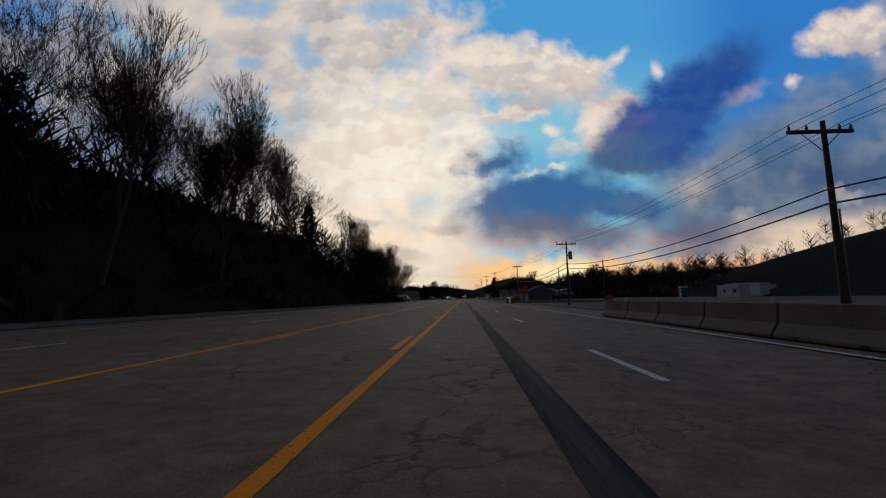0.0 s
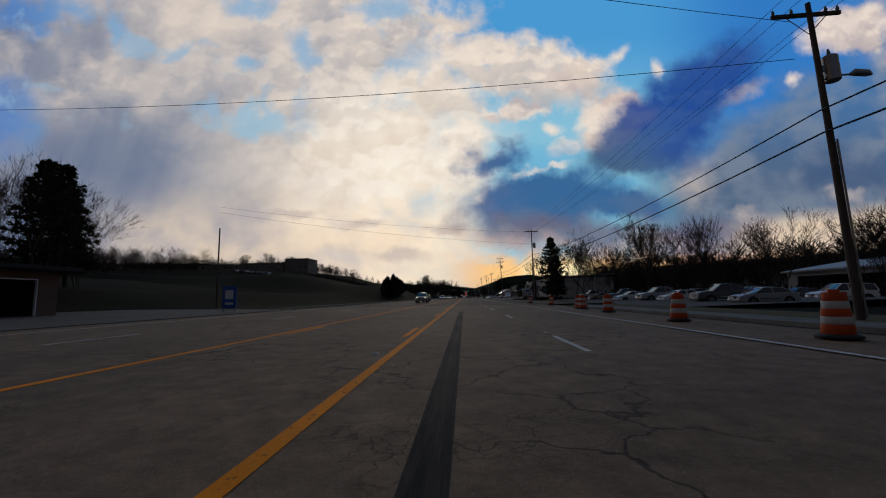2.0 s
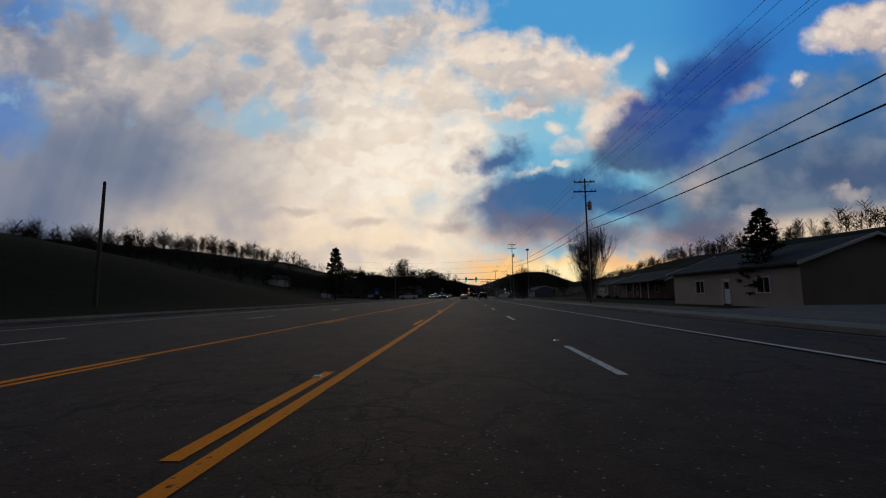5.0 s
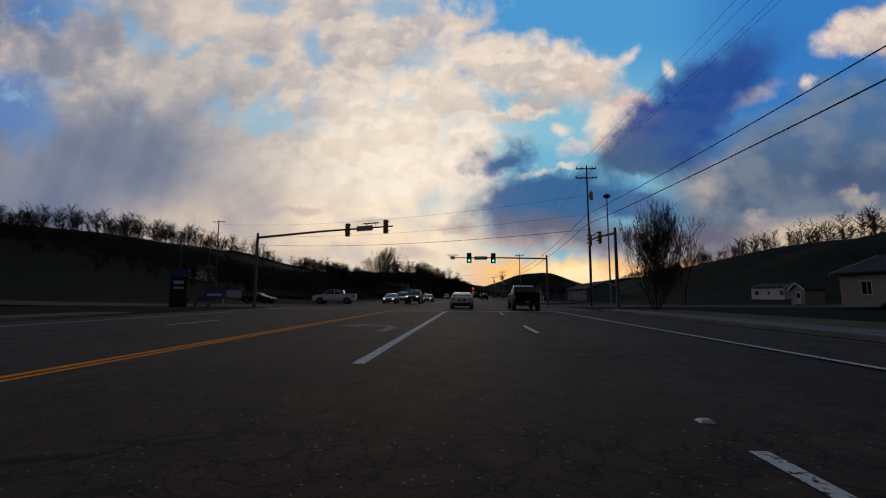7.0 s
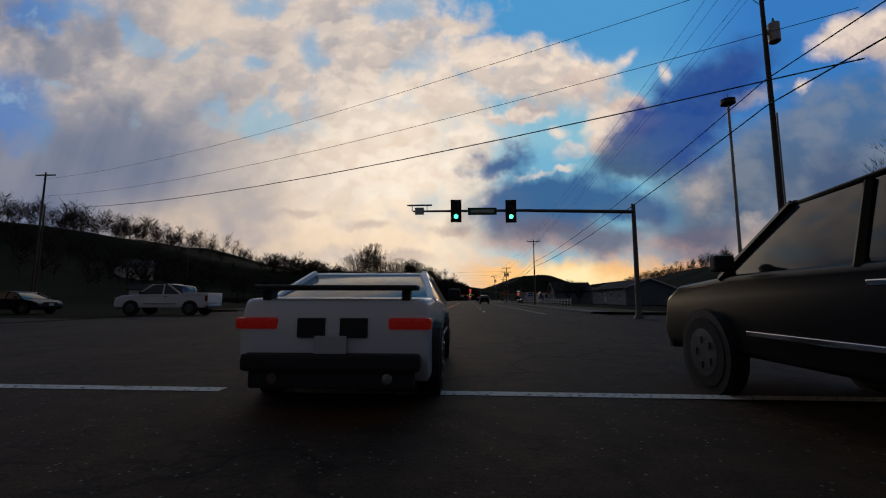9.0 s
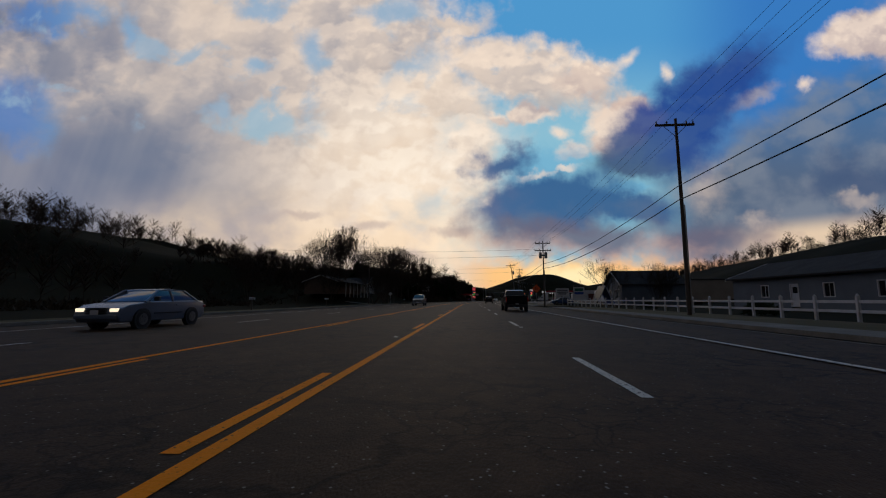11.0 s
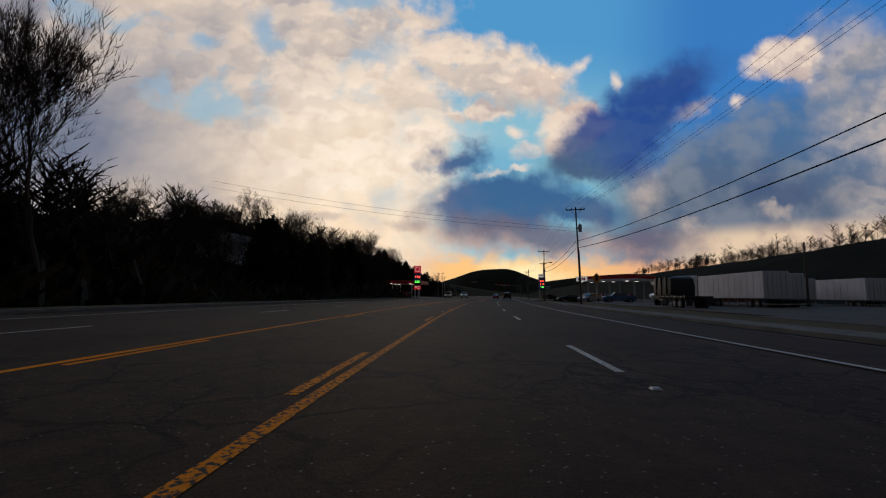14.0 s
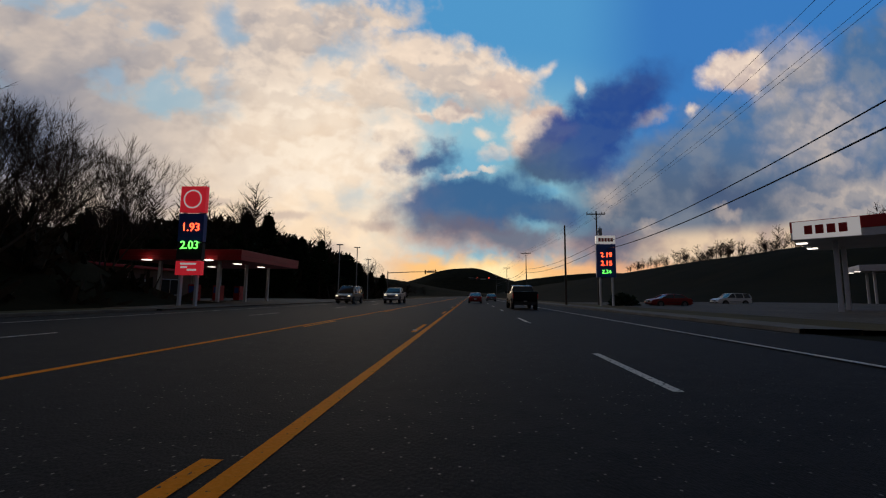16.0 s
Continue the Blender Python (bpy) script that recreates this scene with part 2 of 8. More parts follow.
azure = union(ellipse(9.75, 2.9, 0.62, 0.3, 25, 0.7, 1.5, 0.3), ellipse(11.2, 3.28, 0.4, 0.08, 10, 0.5, 1.5, 0.3))
sky = blend(sky, srgb(104, 172, 208), m("MULTIPLY", azure, 0.7))
lower = union(ellipse(9.75, 3.6, 1.55, 0.56, 4, 0.6, 1.25, 0.65), ellipse(8.95, 2.85, 0.7, 0.28, -12, 0.9, 1.5, 0.2), ellipse(11.1, 3.62, 0.85, 0.32, -4, 0.6, 1.35, 0.5))
lower_col = blend(srgb(38, 84, 138), srgb(88, 102, 132), smooth(m("ADD", lumps, m("MULTIPLY", m("SUBTRACT", sy, 3.5), 0.26)), 0.48, 0.74))
sky = blend(sky, lower_col, m("MULTIPLY", lower, 0.9))
sparkle = union(ellipse(9.6, 3.08, 0.3, 0.08, 12, 0.6, 1.4, 0.3), ellipse(8.55, 3.5, 0.22, 0.09, 20, 0.4, 1.4, 0.4), ellipse(10.1, 2.95, 0.16, 0.06, 0, 0.6, 1.4, 0.3))
sky = blend(sky, srgb(226, 216, 206), m("MULTIPLY", m("MULTIPLY", sparkle, crisp), 0.85))
shelf = union(ellipse(10.2, 4.22, 1.9, 0.34, -4, 0.6, 1.4, 0.4), ellipse(12.2, 4.2, 1.2, 0.42, 2, 0.7, 1.5, 0.2))
sky = blend(sky, blend(srgb(104, 102, 122), srgb(184, 154, 146), smooth(m("ADD", lumps, m("MULTIPLY", m("SUBTRACT", sy, 4.2), 0.42)), 0.42, 0.62)), m("MULTIPLY", shelf, 0.88))
rim = m("MULTIPLY", smooth(m("MULTIPLY_ADD", sx, 0.1, sy), 5.15, 5.55), smooth(sx, 12.6, 14.0))
sky = blend(sky, blend(srgb(192, 170, 158), srgb(234, 210, 180), smooth(lumps, 0.42, 0.58)), m("MULTIPLY", rim, 0.85))
# bright rift at the horizon, hottest where the sun has gone down
rift = m("MULTIPLY", smooth(m("ADD", sy, m("MULTIPLY", m("SUBTRACT", small, 0.5), 0.5)), 4.42, 4.75), smooth(sx, 7.8, 8.8))
sky = blend(sky, blend(srgb(232, 176, 136), srgb(255, 200, 124), ellipse(9.9, 4.85, 2.2, 0.5, 0, 0.4, 1.4, 0.3)), m("MULTIPLY", rift, 0.92))
hot = ellipse(10.15, 4.88, 0.75, 0.22, 0, 0.2, 1.6, 0.1)
sky = blend(sky, srgb(255, 236, 186), hot)
# overhead and behind the viewer the evening sky is a plain dusk blue
behind = smooth(dot(sky_dir, axis_f), 0.42, 0.2)
nishita = wt.nodes.new("ShaderNodeTexSky")
nishita.sky_type = "NISHITA"
nishita.sun_disc = False
nishita.sun_elevation, nishita.sun_rotation = radians(3.0), radians(-4.0)
dim = wnode("ShaderNodeMixRGB", blend="MULTIPLY")
dim.inputs[0].default_value = 1.0
wlink(nishita.outputs[0], dim.inputs[1])
dim.inputs[2].default_value = (0.205, 0.1, 0.05, 1)
dusk = blend(dim.outputs[0], (0.062, 0.076, 0.105, 1.0), smooth(dot(sky_dir, axis_f), -0.1, -0.5))
sky = blend(sky, dusk, behind)
background = wt.nodes.new("ShaderNodeBackground")
wlink(sky, background.inputs["Color"])
background.inputs["Strength"].default_value = 1.0
wt.links.new(background.outputs[0], wt.nodes.new("ShaderNodeOutputWorld").inputs["Surface"])

sun = bpy.data.lights.new("sun", "SUN")
sun.energy, sun.angle, sun.color = 0.12, radians(12), (1.0, 0.82, 0.62)
sun_ob = new("sun", sun)
sun_ob.matrix_world = look((0, 0, 0), (-math.sin(radians(-4)) * 10, -math.cos(radians(-4)) * 10, -1.6))

# ---- materials ----
def surface(name, colour, second=None, rough=0.8, metal=0.0, scale=2.0, grain=40.0, mix=0.5, bump=0.25, coat=0.0, spread=0.0, emit=0.0, stretch=(1, 1, 1), spec=0.3):
    """A surface of two tones: broad stains and fine grain, with relief to match; spread varies it from piece to piece."""
    mat = bpy.data.materials.new(name)
    mat.use_nodes = True
    nt = mat.node_tree
    shader = nt.nodes["Principled BSDF"]
    coord = nt.nodes.new("ShaderNodeTexCoord")
    mapping = nt.nodes.new("ShaderNodeMapping")
    mapping.inputs["Scale"].default_value = stretch
    nt.links.new(coord.outputs["Object"], mapping.inputs["Vector"])
    fac = []
    for size, detail in ((scale, 4.0), (grain, 3.0)):
        n = nt.nodes.new("ShaderNodeTexNoise")
        n.inputs["Scale"].default_value, n.inputs["Detail"].default_value = size, detail
        nt.links.new(mapping.outputs["Vector"], n.inputs["Vector"])
        fac.append(n.outputs["Fac"])
    add = nt.nodes.new("ShaderNodeMath")
    add.operation = "MULTIPLY_ADD"
    nt.links.new(fac[0], add.inputs[0])
    add.inputs[1].default_value = 0.65
    half = nt.nodes.new("ShaderNodeMath")
    half.operation = "MULTIPLY"
    nt.links.new(fac[1], half.inputs[0])
    half.inputs[1].default_value = 0.35
    nt.links.new(half.outputs[0], add.inputs[2])
    ramp = nt.nodes.new("ShaderNodeMapRange")
    ramp.inputs["From Min"].default_value, ramp.inputs["From Max"].default_value = 0.5 - mix * 0.5 + 0.1, 0.5 + mix * 0.5 - 0.1
    nt.links.new(add.outputs[0], ramp.inputs["Value"])
    tone = nt.nodes.new("ShaderNodeMixRGB")
    second = second or tuple(c * 0.72 for c in colour)
    tone.inputs[1].default_value, tone.inputs[2].default_value = (*colour, 1), (*second, 1)
    nt.links.new(ramp.outputs[0], tone.inputs[0])
    out = tone.outputs[0]
    if spread:
        info = nt.nodes.new("ShaderNodeObjectInfo")
        value = nt.nodes.new("ShaderNodeMapRange")
        value.inputs["To Min"].default_value, value.inputs["To Max"].default_value = 1 - spread, 1 + spread
        nt.links.new(info.outputs["Random"], value.inputs["Value"])
        hsv = nt.nodes.new("ShaderNodeHueSaturation")
        nt.links.new(value.outputs[0], hsv.inputs["Value"])
        nt.links.new(out, hsv.inputs["Color"])
        out = hsv.outputs[0]
    nt.links.new(out, shader.inputs["Base Color"])
    rr = nt.nodes.new("ShaderNodeMapRange")
    rr.inputs["To Min"].default_value, rr.inputs["To Max"].default_value = max(rough - 0.1, 0.03), min(rough + 0.08, 1.0)
    nt.links.new(fac[1], rr.inputs["Value"])
    nt.links.new(rr.outputs[0], shader.inputs["Roughness"])
    shader.inputs["Metallic"].default_value = metal
    shader.inputs["Specular IOR Level"].default_value = spec
    shader.inputs["Coat Weight"].default_value = coat
    shader.inputs["Coat Roughness"].default_value = 0.08
    if bump:
        relief = nt.nodes.new("ShaderNodeBump")
        relief.inputs["Strength"].default_value, relief.inputs["Distance"].default_value = bump, 0.01
        nt.links.new(fac[1], relief.inputs["Height"])
        nt.links.new(relief.outputs[0], shader.inputs["Normal"])
    if emit:
        shader.inputs["Emission Color"].default_value = (*colour, 1)
        shader.inputs["Emission Strength"].default_value = emit
    return mat


def lamp_surface(name, colour, strength):
    mat = surface(name, colour, colour, rough=0.3, bump=0.0, emit=strength)
    return mat


def asphalt(name, colour, second, cracks, width=1.0):
    """Worn road surface: aggregate grain, long stains, and a net of fine cracks."""
    mat = surface(name, colour, second, rough=0.82, scale=0.35, grain=55.0, mix=0.55, bump=0.5, stretch=(1, 0.45, 1))
    nt = mat.node_tree
    shader = nt.nodes["Principled BSDF"]
    shader.inputs["Specular IOR Level"].default_value = 0.12
    base = shader.inputs["Base Color"].links[0].from_socket
    coord = nt.nodes.new("ShaderNodeTexCoord")
    warp = nt.nodes.new("ShaderNodeTexNoise")
    warp.inputs["Scale"].default_value, warp.inputs["Detail"].default_value = 1.3, 5.0
    nt.links.new(coord.outputs["Object"], warp.inputs["Vector"])
    shift = nt.nodes.new("ShaderNodeVectorMath")
    shift.operation = "MULTIPLY_ADD"
    nt.links.new(warp.outputs["Color"], shift.inputs[0])
    shift.inputs[1].default_value = (1.1, 1.1, 1.1)
    nt.links.new(coord.outputs["Object"], shift.inputs[2])
    cells = nt.nodes.new("ShaderNodeTexVoronoi")
    cells.feature = "DISTANCE_TO_EDGE"
    cells.inputs["Scale"].default_value = 0.62
    nt.links.new(shift.outputs[0], cells.inputs["Vector"])
    line = nt.nodes.new("ShaderNodeMapRange")
    line.inputs["From Min"].default_value, line.inputs["From Max"].default_value = 0.008 * width, 0.034 * width
    line.inputs["To Min"].default_value, line.inputs["To Max"].default_value = 1.0, 0.0
    nt.links.new(cells.outputs["Distance"], line.inputs["Value"])
    where = nt.nodes.new("ShaderNodeTexNoise")
    where.inputs["Scale"].default_value = 0.16
    nt.links.new(coord.outputs["Object"], where.inputs["Vector"])
    patch = nt.nodes.new("ShaderNodeMapRange")
    patch.inputs["From Min"].default_value, patch.inputs["From Max"].default_value = 0.55 - cracks, 0.7 - cracks
    nt.links.new(where.outputs["Fac"], patch.inputs["Value"])
    both = nt.nodes.new("ShaderNodeMath")
    both.operation = "MULTIPLY"
    nt.links.new(line.outputs[0], both.inputs[0])
    nt.links.new(patch.outputs[0], both.inputs[1])
    mixer = nt.nodes.new("ShaderNodeMixRGB")
    nt.links.new(both.outputs[0], mixer.inputs[0])
    nt.links.new(base, mixer.inputs[1])
    mixer.inputs[2].default_value = (*(c * 0.22 for c in colour), 1)
    # finer broken net of cracks inside the first
    net = nt.nodes.new("ShaderNodeTexVoronoi")
    net.feature = "DISTANCE_TO_EDGE"
    net.inputs["Scale"].default_value = 3.0
    nt.links.new(shift.outputs[0], net.inputs["Vector"])
    thin = nt.nodes.new("ShaderNodeMapRange")
    thin.inputs["From Min"].default_value, thin.inputs["From Max"].default_value = 0.012 * width, 0.06 * width
    thin.inputs["To Min"].default_value, thin.inputs["To Max"].default_value = 0.9, 0.0
    nt.links.new(net.outputs["Distance"], thin.inputs["Value"])
    spots = nt.nodes.new("ShaderNodeTexNoise")
    spots.inputs["Scale"].default_value, spots.inputs["Detail"].default_value = 0.45, 4.0
    nt.links.new(coord.outputs["Object"], spots.inputs["Vector"])
    spot_mask = nt.nodes.new("ShaderNodeMapRange")
    spot_mask.inputs["From Min"].default_value, spot_mask.inputs["From Max"].default_value = 0.62 - cracks, 0.72 - cracks
    nt.links.new(spots.outputs["Fac"], spot_mask.inputs["Value"])
    net_fac = nt.nodes.new("ShaderNodeMath")
    net_fac.operation = "MULTIPLY"
    nt.links.new(thin.outputs[0], net_fac.inputs[0])
    nt.links.new(spot_mask.outputs[0], net_fac.inputs[1])
    netted = nt.nodes.new("ShaderNodeMixRGB")
    nt.links.new(net_fac.outputs[0], netted.inputs[0])
    nt.links.new(mixer.outputs[0], netted.inputs[1])
    netted.inputs[2].default_value = (*(c * 0.3 for c in colour), 1)
    # rough tone of the stone and binder, with polished wheel tracks
    tone = nt.nodes.new("ShaderNodeTexNoise")
    tone.inputs["Scale"].default_value, tone.inputs["Detail"].default_value, tone.inputs["Roughness"].default_value = 2.2, 10.0, 0.78
    nt.links.new(coord.outputs["Object"], tone.inputs["Vector"])
    level = nt.nodes.new("ShaderNodeMapRange")
    level.inputs["From Min"].default_value, level.inputs["From Max"].default_value = 0.3, 0.7
    level.inputs["To Min"].default_value, level.inputs["To Max"].default_value = 0.5, 1.55
    nt.links.new(tone.outputs["Fac"], level.inputs["Value"])
    toned = nt.nodes.new("ShaderNodeVectorMath")
    toned.operation = "SCALE"
    nt.links.new(netted.outputs[0], toned.inputs[0])
    nt.links.new(level.outputs[0], toned.inputs["Scale"])
    # pale chips of stone
    chips = nt.nodes.new("ShaderNodeTexVoronoi")
    chips.inputs["Scale"].default_value = 11.0
    nt.links.new(coord.outputs["Object"], chips.inputs["Vector"])
    dots = nt.nodes.new("ShaderNodeMapRange")
    dots.inputs["From Min"].default_value, dots.inputs["From Max"].default_value = 0.13, 0.07
    nt.links.new(chips.outputs["Distance"], dots.inputs["Value"])
    pale = nt.nodes.new("ShaderNodeMixRGB")
    pale.inputs[2].default_value = (0.2, 0.175, 0.155, 1)
    nt.links.new(dots.outputs[0], pale.inputs[0])
    nt.links.new(toned.outputs[0], pale.inputs[1])
    nt.links.new(pale.outputs[0], shader.inputs["Base Color"])
    return mat


ASPHALT = asphalt("old_asphalt", (0.061, 0.0318, 0.0152), (0.034, 0.0178, 0.0088), 0.13)
ASPHALT_PALE = asphalt("worn_pale_asphalt", (0.22, 0.128, 0.07), (0.145, 0.085, 0.048), 0.08, 0.55)
ASPHALT_MID = asphalt("worn_asphalt", (0.135, 0.079, 0.043), (0.084, 0.049, 0.028), 0.08, 0.7)
ASPHALT_NEW = asphalt("new_asphalt", (0.017, 0.0145, 0.014), (0.0125, 0.0108, 0.0105), -0.3)
ASPHALT_LOT = asphalt("lot_asphalt", (0.12, 0.092, 0.07), (0.078, 0.061, 0.048), 0.0)
TAR = surface("tar_seal", (0.02, 0.0165, 0.0145), (0.085, 0.06, 0.043), rough=0.9, scale=3.2, grain=36, mix=0.42, spec=0.08, stretch=(1.6, 0.07, 1))


def paint(name, colour, worn):
    """Road paint, worn through in flakes and cracks."""
    mat = surface(name, colour, tuple(c * 0.82 for c in colour), rough=0.8, scale=0.8, grain=30, bump=0.3, spec=0.08)
    nt = mat.node_tree
    shader = nt.nodes["Principled BSDF"]
    coord = nt.nodes.new("ShaderNodeTexCoord")
    flakes = nt.nodes.new("ShaderNodeTexNoise")
    flakes.inputs["Scale"].default_value, flakes.inputs["Detail"].default_value = 17.0, 9.0
    flakes.inputs["Roughness"].default_value = 0.62
    nt.links.new(coord.outputs["Object"], flakes.inputs["Vector"])
    fac = nt.nodes.new("ShaderNodeMapRange")
    fac.inputs["From Min"].default_value, fac.inputs["From Max"].default_value = worn, worn + 0.04
    nt.links.new(flakes.outputs["Fac"], fac.inputs["Value"])
    base = shader.inputs["Base Color"].links[0].from_socket
    mixer = nt.nodes.new("ShaderNodeMixRGB")
    nt.links.new(fac.outputs[0], mixer.inputs[0])
    mixer.inputs[1].default_value = (0.05, 0.045, 0.042, 1)
    nt.links.new(base, mixer.inputs[2])
    nt.links.new(mixer.outputs[0], shader.inputs["Base Color"])
    return mat


YELLOW = paint("yellow_road_paint", (1.0, 0.265, 0.004), 0.34)
YELLOW_CRACKED = paint("cracked_yellow_paint", (0.92, 0.25, 0.006), 0.45)
YELLOW_WORN = paint("worn_yellow_paint", (0.5, 0.19, 0.03), 0.52)
WHITE_PAINT = paint("white_road_paint", (0.64, 0.585, 0.51), 0.4)
WORN_PAINT = paint("worn_white_paint", (0.26, 0.24, 0.215), 0.45)
CONCRETE = surface("concrete", (0.2, 0.16, 0.115), (0.11, 0.088, 0.064), scale=0.7, grain=18, bump=0.35, spec=0.05)
KERB = surface("kerb_concrete", (0.2, 0.175, 0.145), (0.11, 0.097, 0.08), scale=0.9, grain=16, bump=0.3, spec=0.05)
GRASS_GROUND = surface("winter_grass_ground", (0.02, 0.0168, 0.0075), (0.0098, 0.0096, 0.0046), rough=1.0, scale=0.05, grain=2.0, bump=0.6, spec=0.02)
VERGE = surface("dead_grass_verge", (0.13, 0.095, 0.05), (0.07, 0.058, 0.03), rough=0.95, scale=0.3, grain=14, bump=0.7, spec=0.05)
BARE_EARTH = surface("bare_earth", (0.16, 0.11, 0.07), (0.09, 0.065, 0.045), rough=0.95, scale=0.12, grain=4, bump=0.6, spec=0.05)
BARK = surface("bark", (0.085, 0.066, 0.05), (0.045, 0.036, 0.03), rough=0.92, scale=3, grain=22, bump=0.5, stretch=(1, 1, 0.25), spec=0.05)
TWIGS = surface("twigs", (0.05, 0.037, 0.028), (0.032, 0.025, 0.02), rough=0.92, bump=0.0, spec=0.05)
NEEDLES = surface("evergreen_needles", (0.036, 0.054, 0.024), (0.02, 0.03, 0.015), rough=0.8, scale=1.5, grain=12, bump=0.2, spec=0.05)
BRUSH = surface("winter_brush", (0.05, 0.038, 0.025), (0.026, 0.022, 0.015), rough=0.95, scale=0.4, grain=6, bump=0.2, spec=0.05)
POLE_WOOD = surface("weathered_pole_wood", (0.1, 0.078, 0.06), (0.06, 0.048, 0.038), rough=0.9, scale=1.2, grain=25, bump=0.4, stretch=(1, 1, 0.15))
WIRE = surface("cable_black", (0.02, 0.02, 0.022), (0.03, 0.03, 0.03), rough=0.6, bump=0.0)
GALV = surface("galvanised_steel", (0.36, 0.37, 0.38), (0.26, 0.27, 0.28), rough=0.5, metal=0.7, scale=2, grain=30, bump=0.1)
PORCELAIN = surface("insulator_porcelain", (0.2, 0.19, 0.19), (0.14, 0.13, 0.13), rough=0.35, bump=0.0)
DARK_METAL = surface("dark_metal", (0.04, 0.04, 0.042), (0.025, 0.025, 0.027), rough=0.5, metal=0.5, bump=0.1)


# ---- mesh helpers ----
def add_box(bm, x0, x1, y0, y1, z0, z1, bevel=0.0):
    verts = [bm.verts.new((x, y, z)) for x in (x0, x1) for y in (y0, y1) for z in (z0, z1)]
    faces = [bm.faces.new([verts[i] for i in f]) for f in ((0, 1, 3, 2), (4, 6, 7, 5), (0, 4, 5, 1), (2, 3, 7, 6), (0, 2, 6, 4), (1, 5, 7, 3))]
    if bevel:
        edges = list({e for f in faces for e in f.edges})
        bmesh.ops.bevel(bm, geom=edges, offset=bevel, segments=2, profile=0.6, affect="EDGES")
    return verts


def add_tube(bm, points, radii, n=6, caps=True):
    """A tube through points, with a radius at each."""
    rings = []
    for i, p in enumerate(points):
        p = Vector(p)
        q = Vector(points[min(i + 1, len(points) - 1)]) - Vector(points[max(i - 1, 0)])
        q.normalize()
        side = q.cross(Vector((0, 0, 1)) if abs(q.z) < 0.9 else Vector((0, 1, 0))).normalized()
        up = side.cross(q)
        r = radii[i] if isinstance(radii, (list, tuple)) else radii
        rings.append([bm.verts.new(p + (side * math.cos(a) + up * math.sin(a)) * r) for a in (2 * math.pi * k / n for k in range(n))])
    for a, b in zip(rings[:-1], rings[1:]):
        for k in range(n):
            bm.faces.new((a[k], a[(k + 1) % n], b[(k + 1) % n], b[k]))
    if caps:
        bm.faces.new(rings[0][::-1])
        bm.faces.new(rings[-1])


def add_prism(bm, outline, a, b, axis="x", taper=None):
    """An outline (two coordinates each) drawn out from a to b along an axis."""
    def spot(u, v, w):
        return (w, u, v) if axis == "x" else (u, w, v) if axis == "y" else (u, v, w)
    first = [bm.verts.new(spot(u, v, a)) for u, v in outline]
    second = [bm.verts.new(spot(u, v, b)) for u, v in (taper or outline)]
    n = len(outline)
    faces = [bm.faces.new(first[::-1]), bm.faces.new(second)]
    for k in range(n):
        faces.append(bm.faces.new((first[k], first[(k + 1) % n], second[(k + 1) % n], second[k])))
    return faces


def soften(bm, offset, segments=2):
    bmesh.ops.recalc_face_normals(bm, faces=bm.faces[:])
    sharp = [e for e in bm.edges if len(e.link_faces) == 2 and e.calc_face_angle(0) > 0.5]
    bmesh.ops.bevel(bm, geom=sharp, offset=offset, segments=segments, profile=0.6, affect="EDGES")


def mesh_of(name, bm, material, smooth_angle=None):
    bmesh.ops.recalc_face_normals(bm, faces=bm.faces[:])
    data = bpy.data.meshes.new(name)
    bm.to_mesh(data)
    bm.free()
    data.materials.append(material)
    if smooth_angle:
        data.polygons.foreach_set("use_smooth", [True] * len(data.polygons))
        data.set_sharp_from_angle(angle=radians(smooth_angle))
    return data


def part(name, bm, material, parent, label="", smooth_angle=None):
    """One mesh object under a thing or a part, in the thing's own metres."""
    ob = new(name, bm if isinstance(bm, bpy.types.Mesh) else mesh_of(name, bm, material, smooth_angle))
    ob.parent = parent
    return tagged(ob, label)


def thing(name, m4, label, category, group="", kind=""):
    """An Empty at the base of a thing that parents its parts, in plan metres."""
    ob = new(name)
    ob.empty_display_size = 0.3
    ob.matrix_basis = m4 @ Matrix.Diagonal((K, K, K, 1))
    return tagged(ob, label, category, group, kind)


def solid(name, bm, material, m4, label, category, group="", kind="", smooth_angle=None):
    ob = new(name, mesh_of(name, bm, material, smooth_angle))
    ob.matrix_basis = m4 @ Matrix.Diagonal((K, K, K, 1))
    return tagged(ob, label, category, group, kind)


HERE = Matrix.Identity(4)


def stations(s0, s1, step=6.0):
    n = max(1, math.ceil((s1 - s0) / step))
    return [s0 + (s1 - s0) * i / n for i in range(n + 1)]


def add_strip(bm, s0, s1, profile, step=6.0):
    """A ribbon along the road with a cross-section of (across, height) points."""
    rows = []
    for s in stations(s0, s1, step):
        row = []
        for d, z in profile:
            x, y, _ = plan(s, d)
            row.append(bm.verts.new((x, y, z)))
        rows.append(row)
    for a, b in zip(rows[:-1], rows[1:]):
        for k in range(len(profile) - 1):
            bm.faces.new((a[k], a[k + 1], b[k + 1], b[k]))


# ---- ground ----
LEFT_KERB, RIGHT_KERB = -17.3, 11.6


def ease(x, a, b):
    t = min(max((x - a) / (b - a), 0.0), 1.0)
    return t * t * (3 - 2 * t)


def between(s, a, b, soft):
    return ease(s, a - soft, a + soft) * (1 - ease(s, b - soft, b + soft))


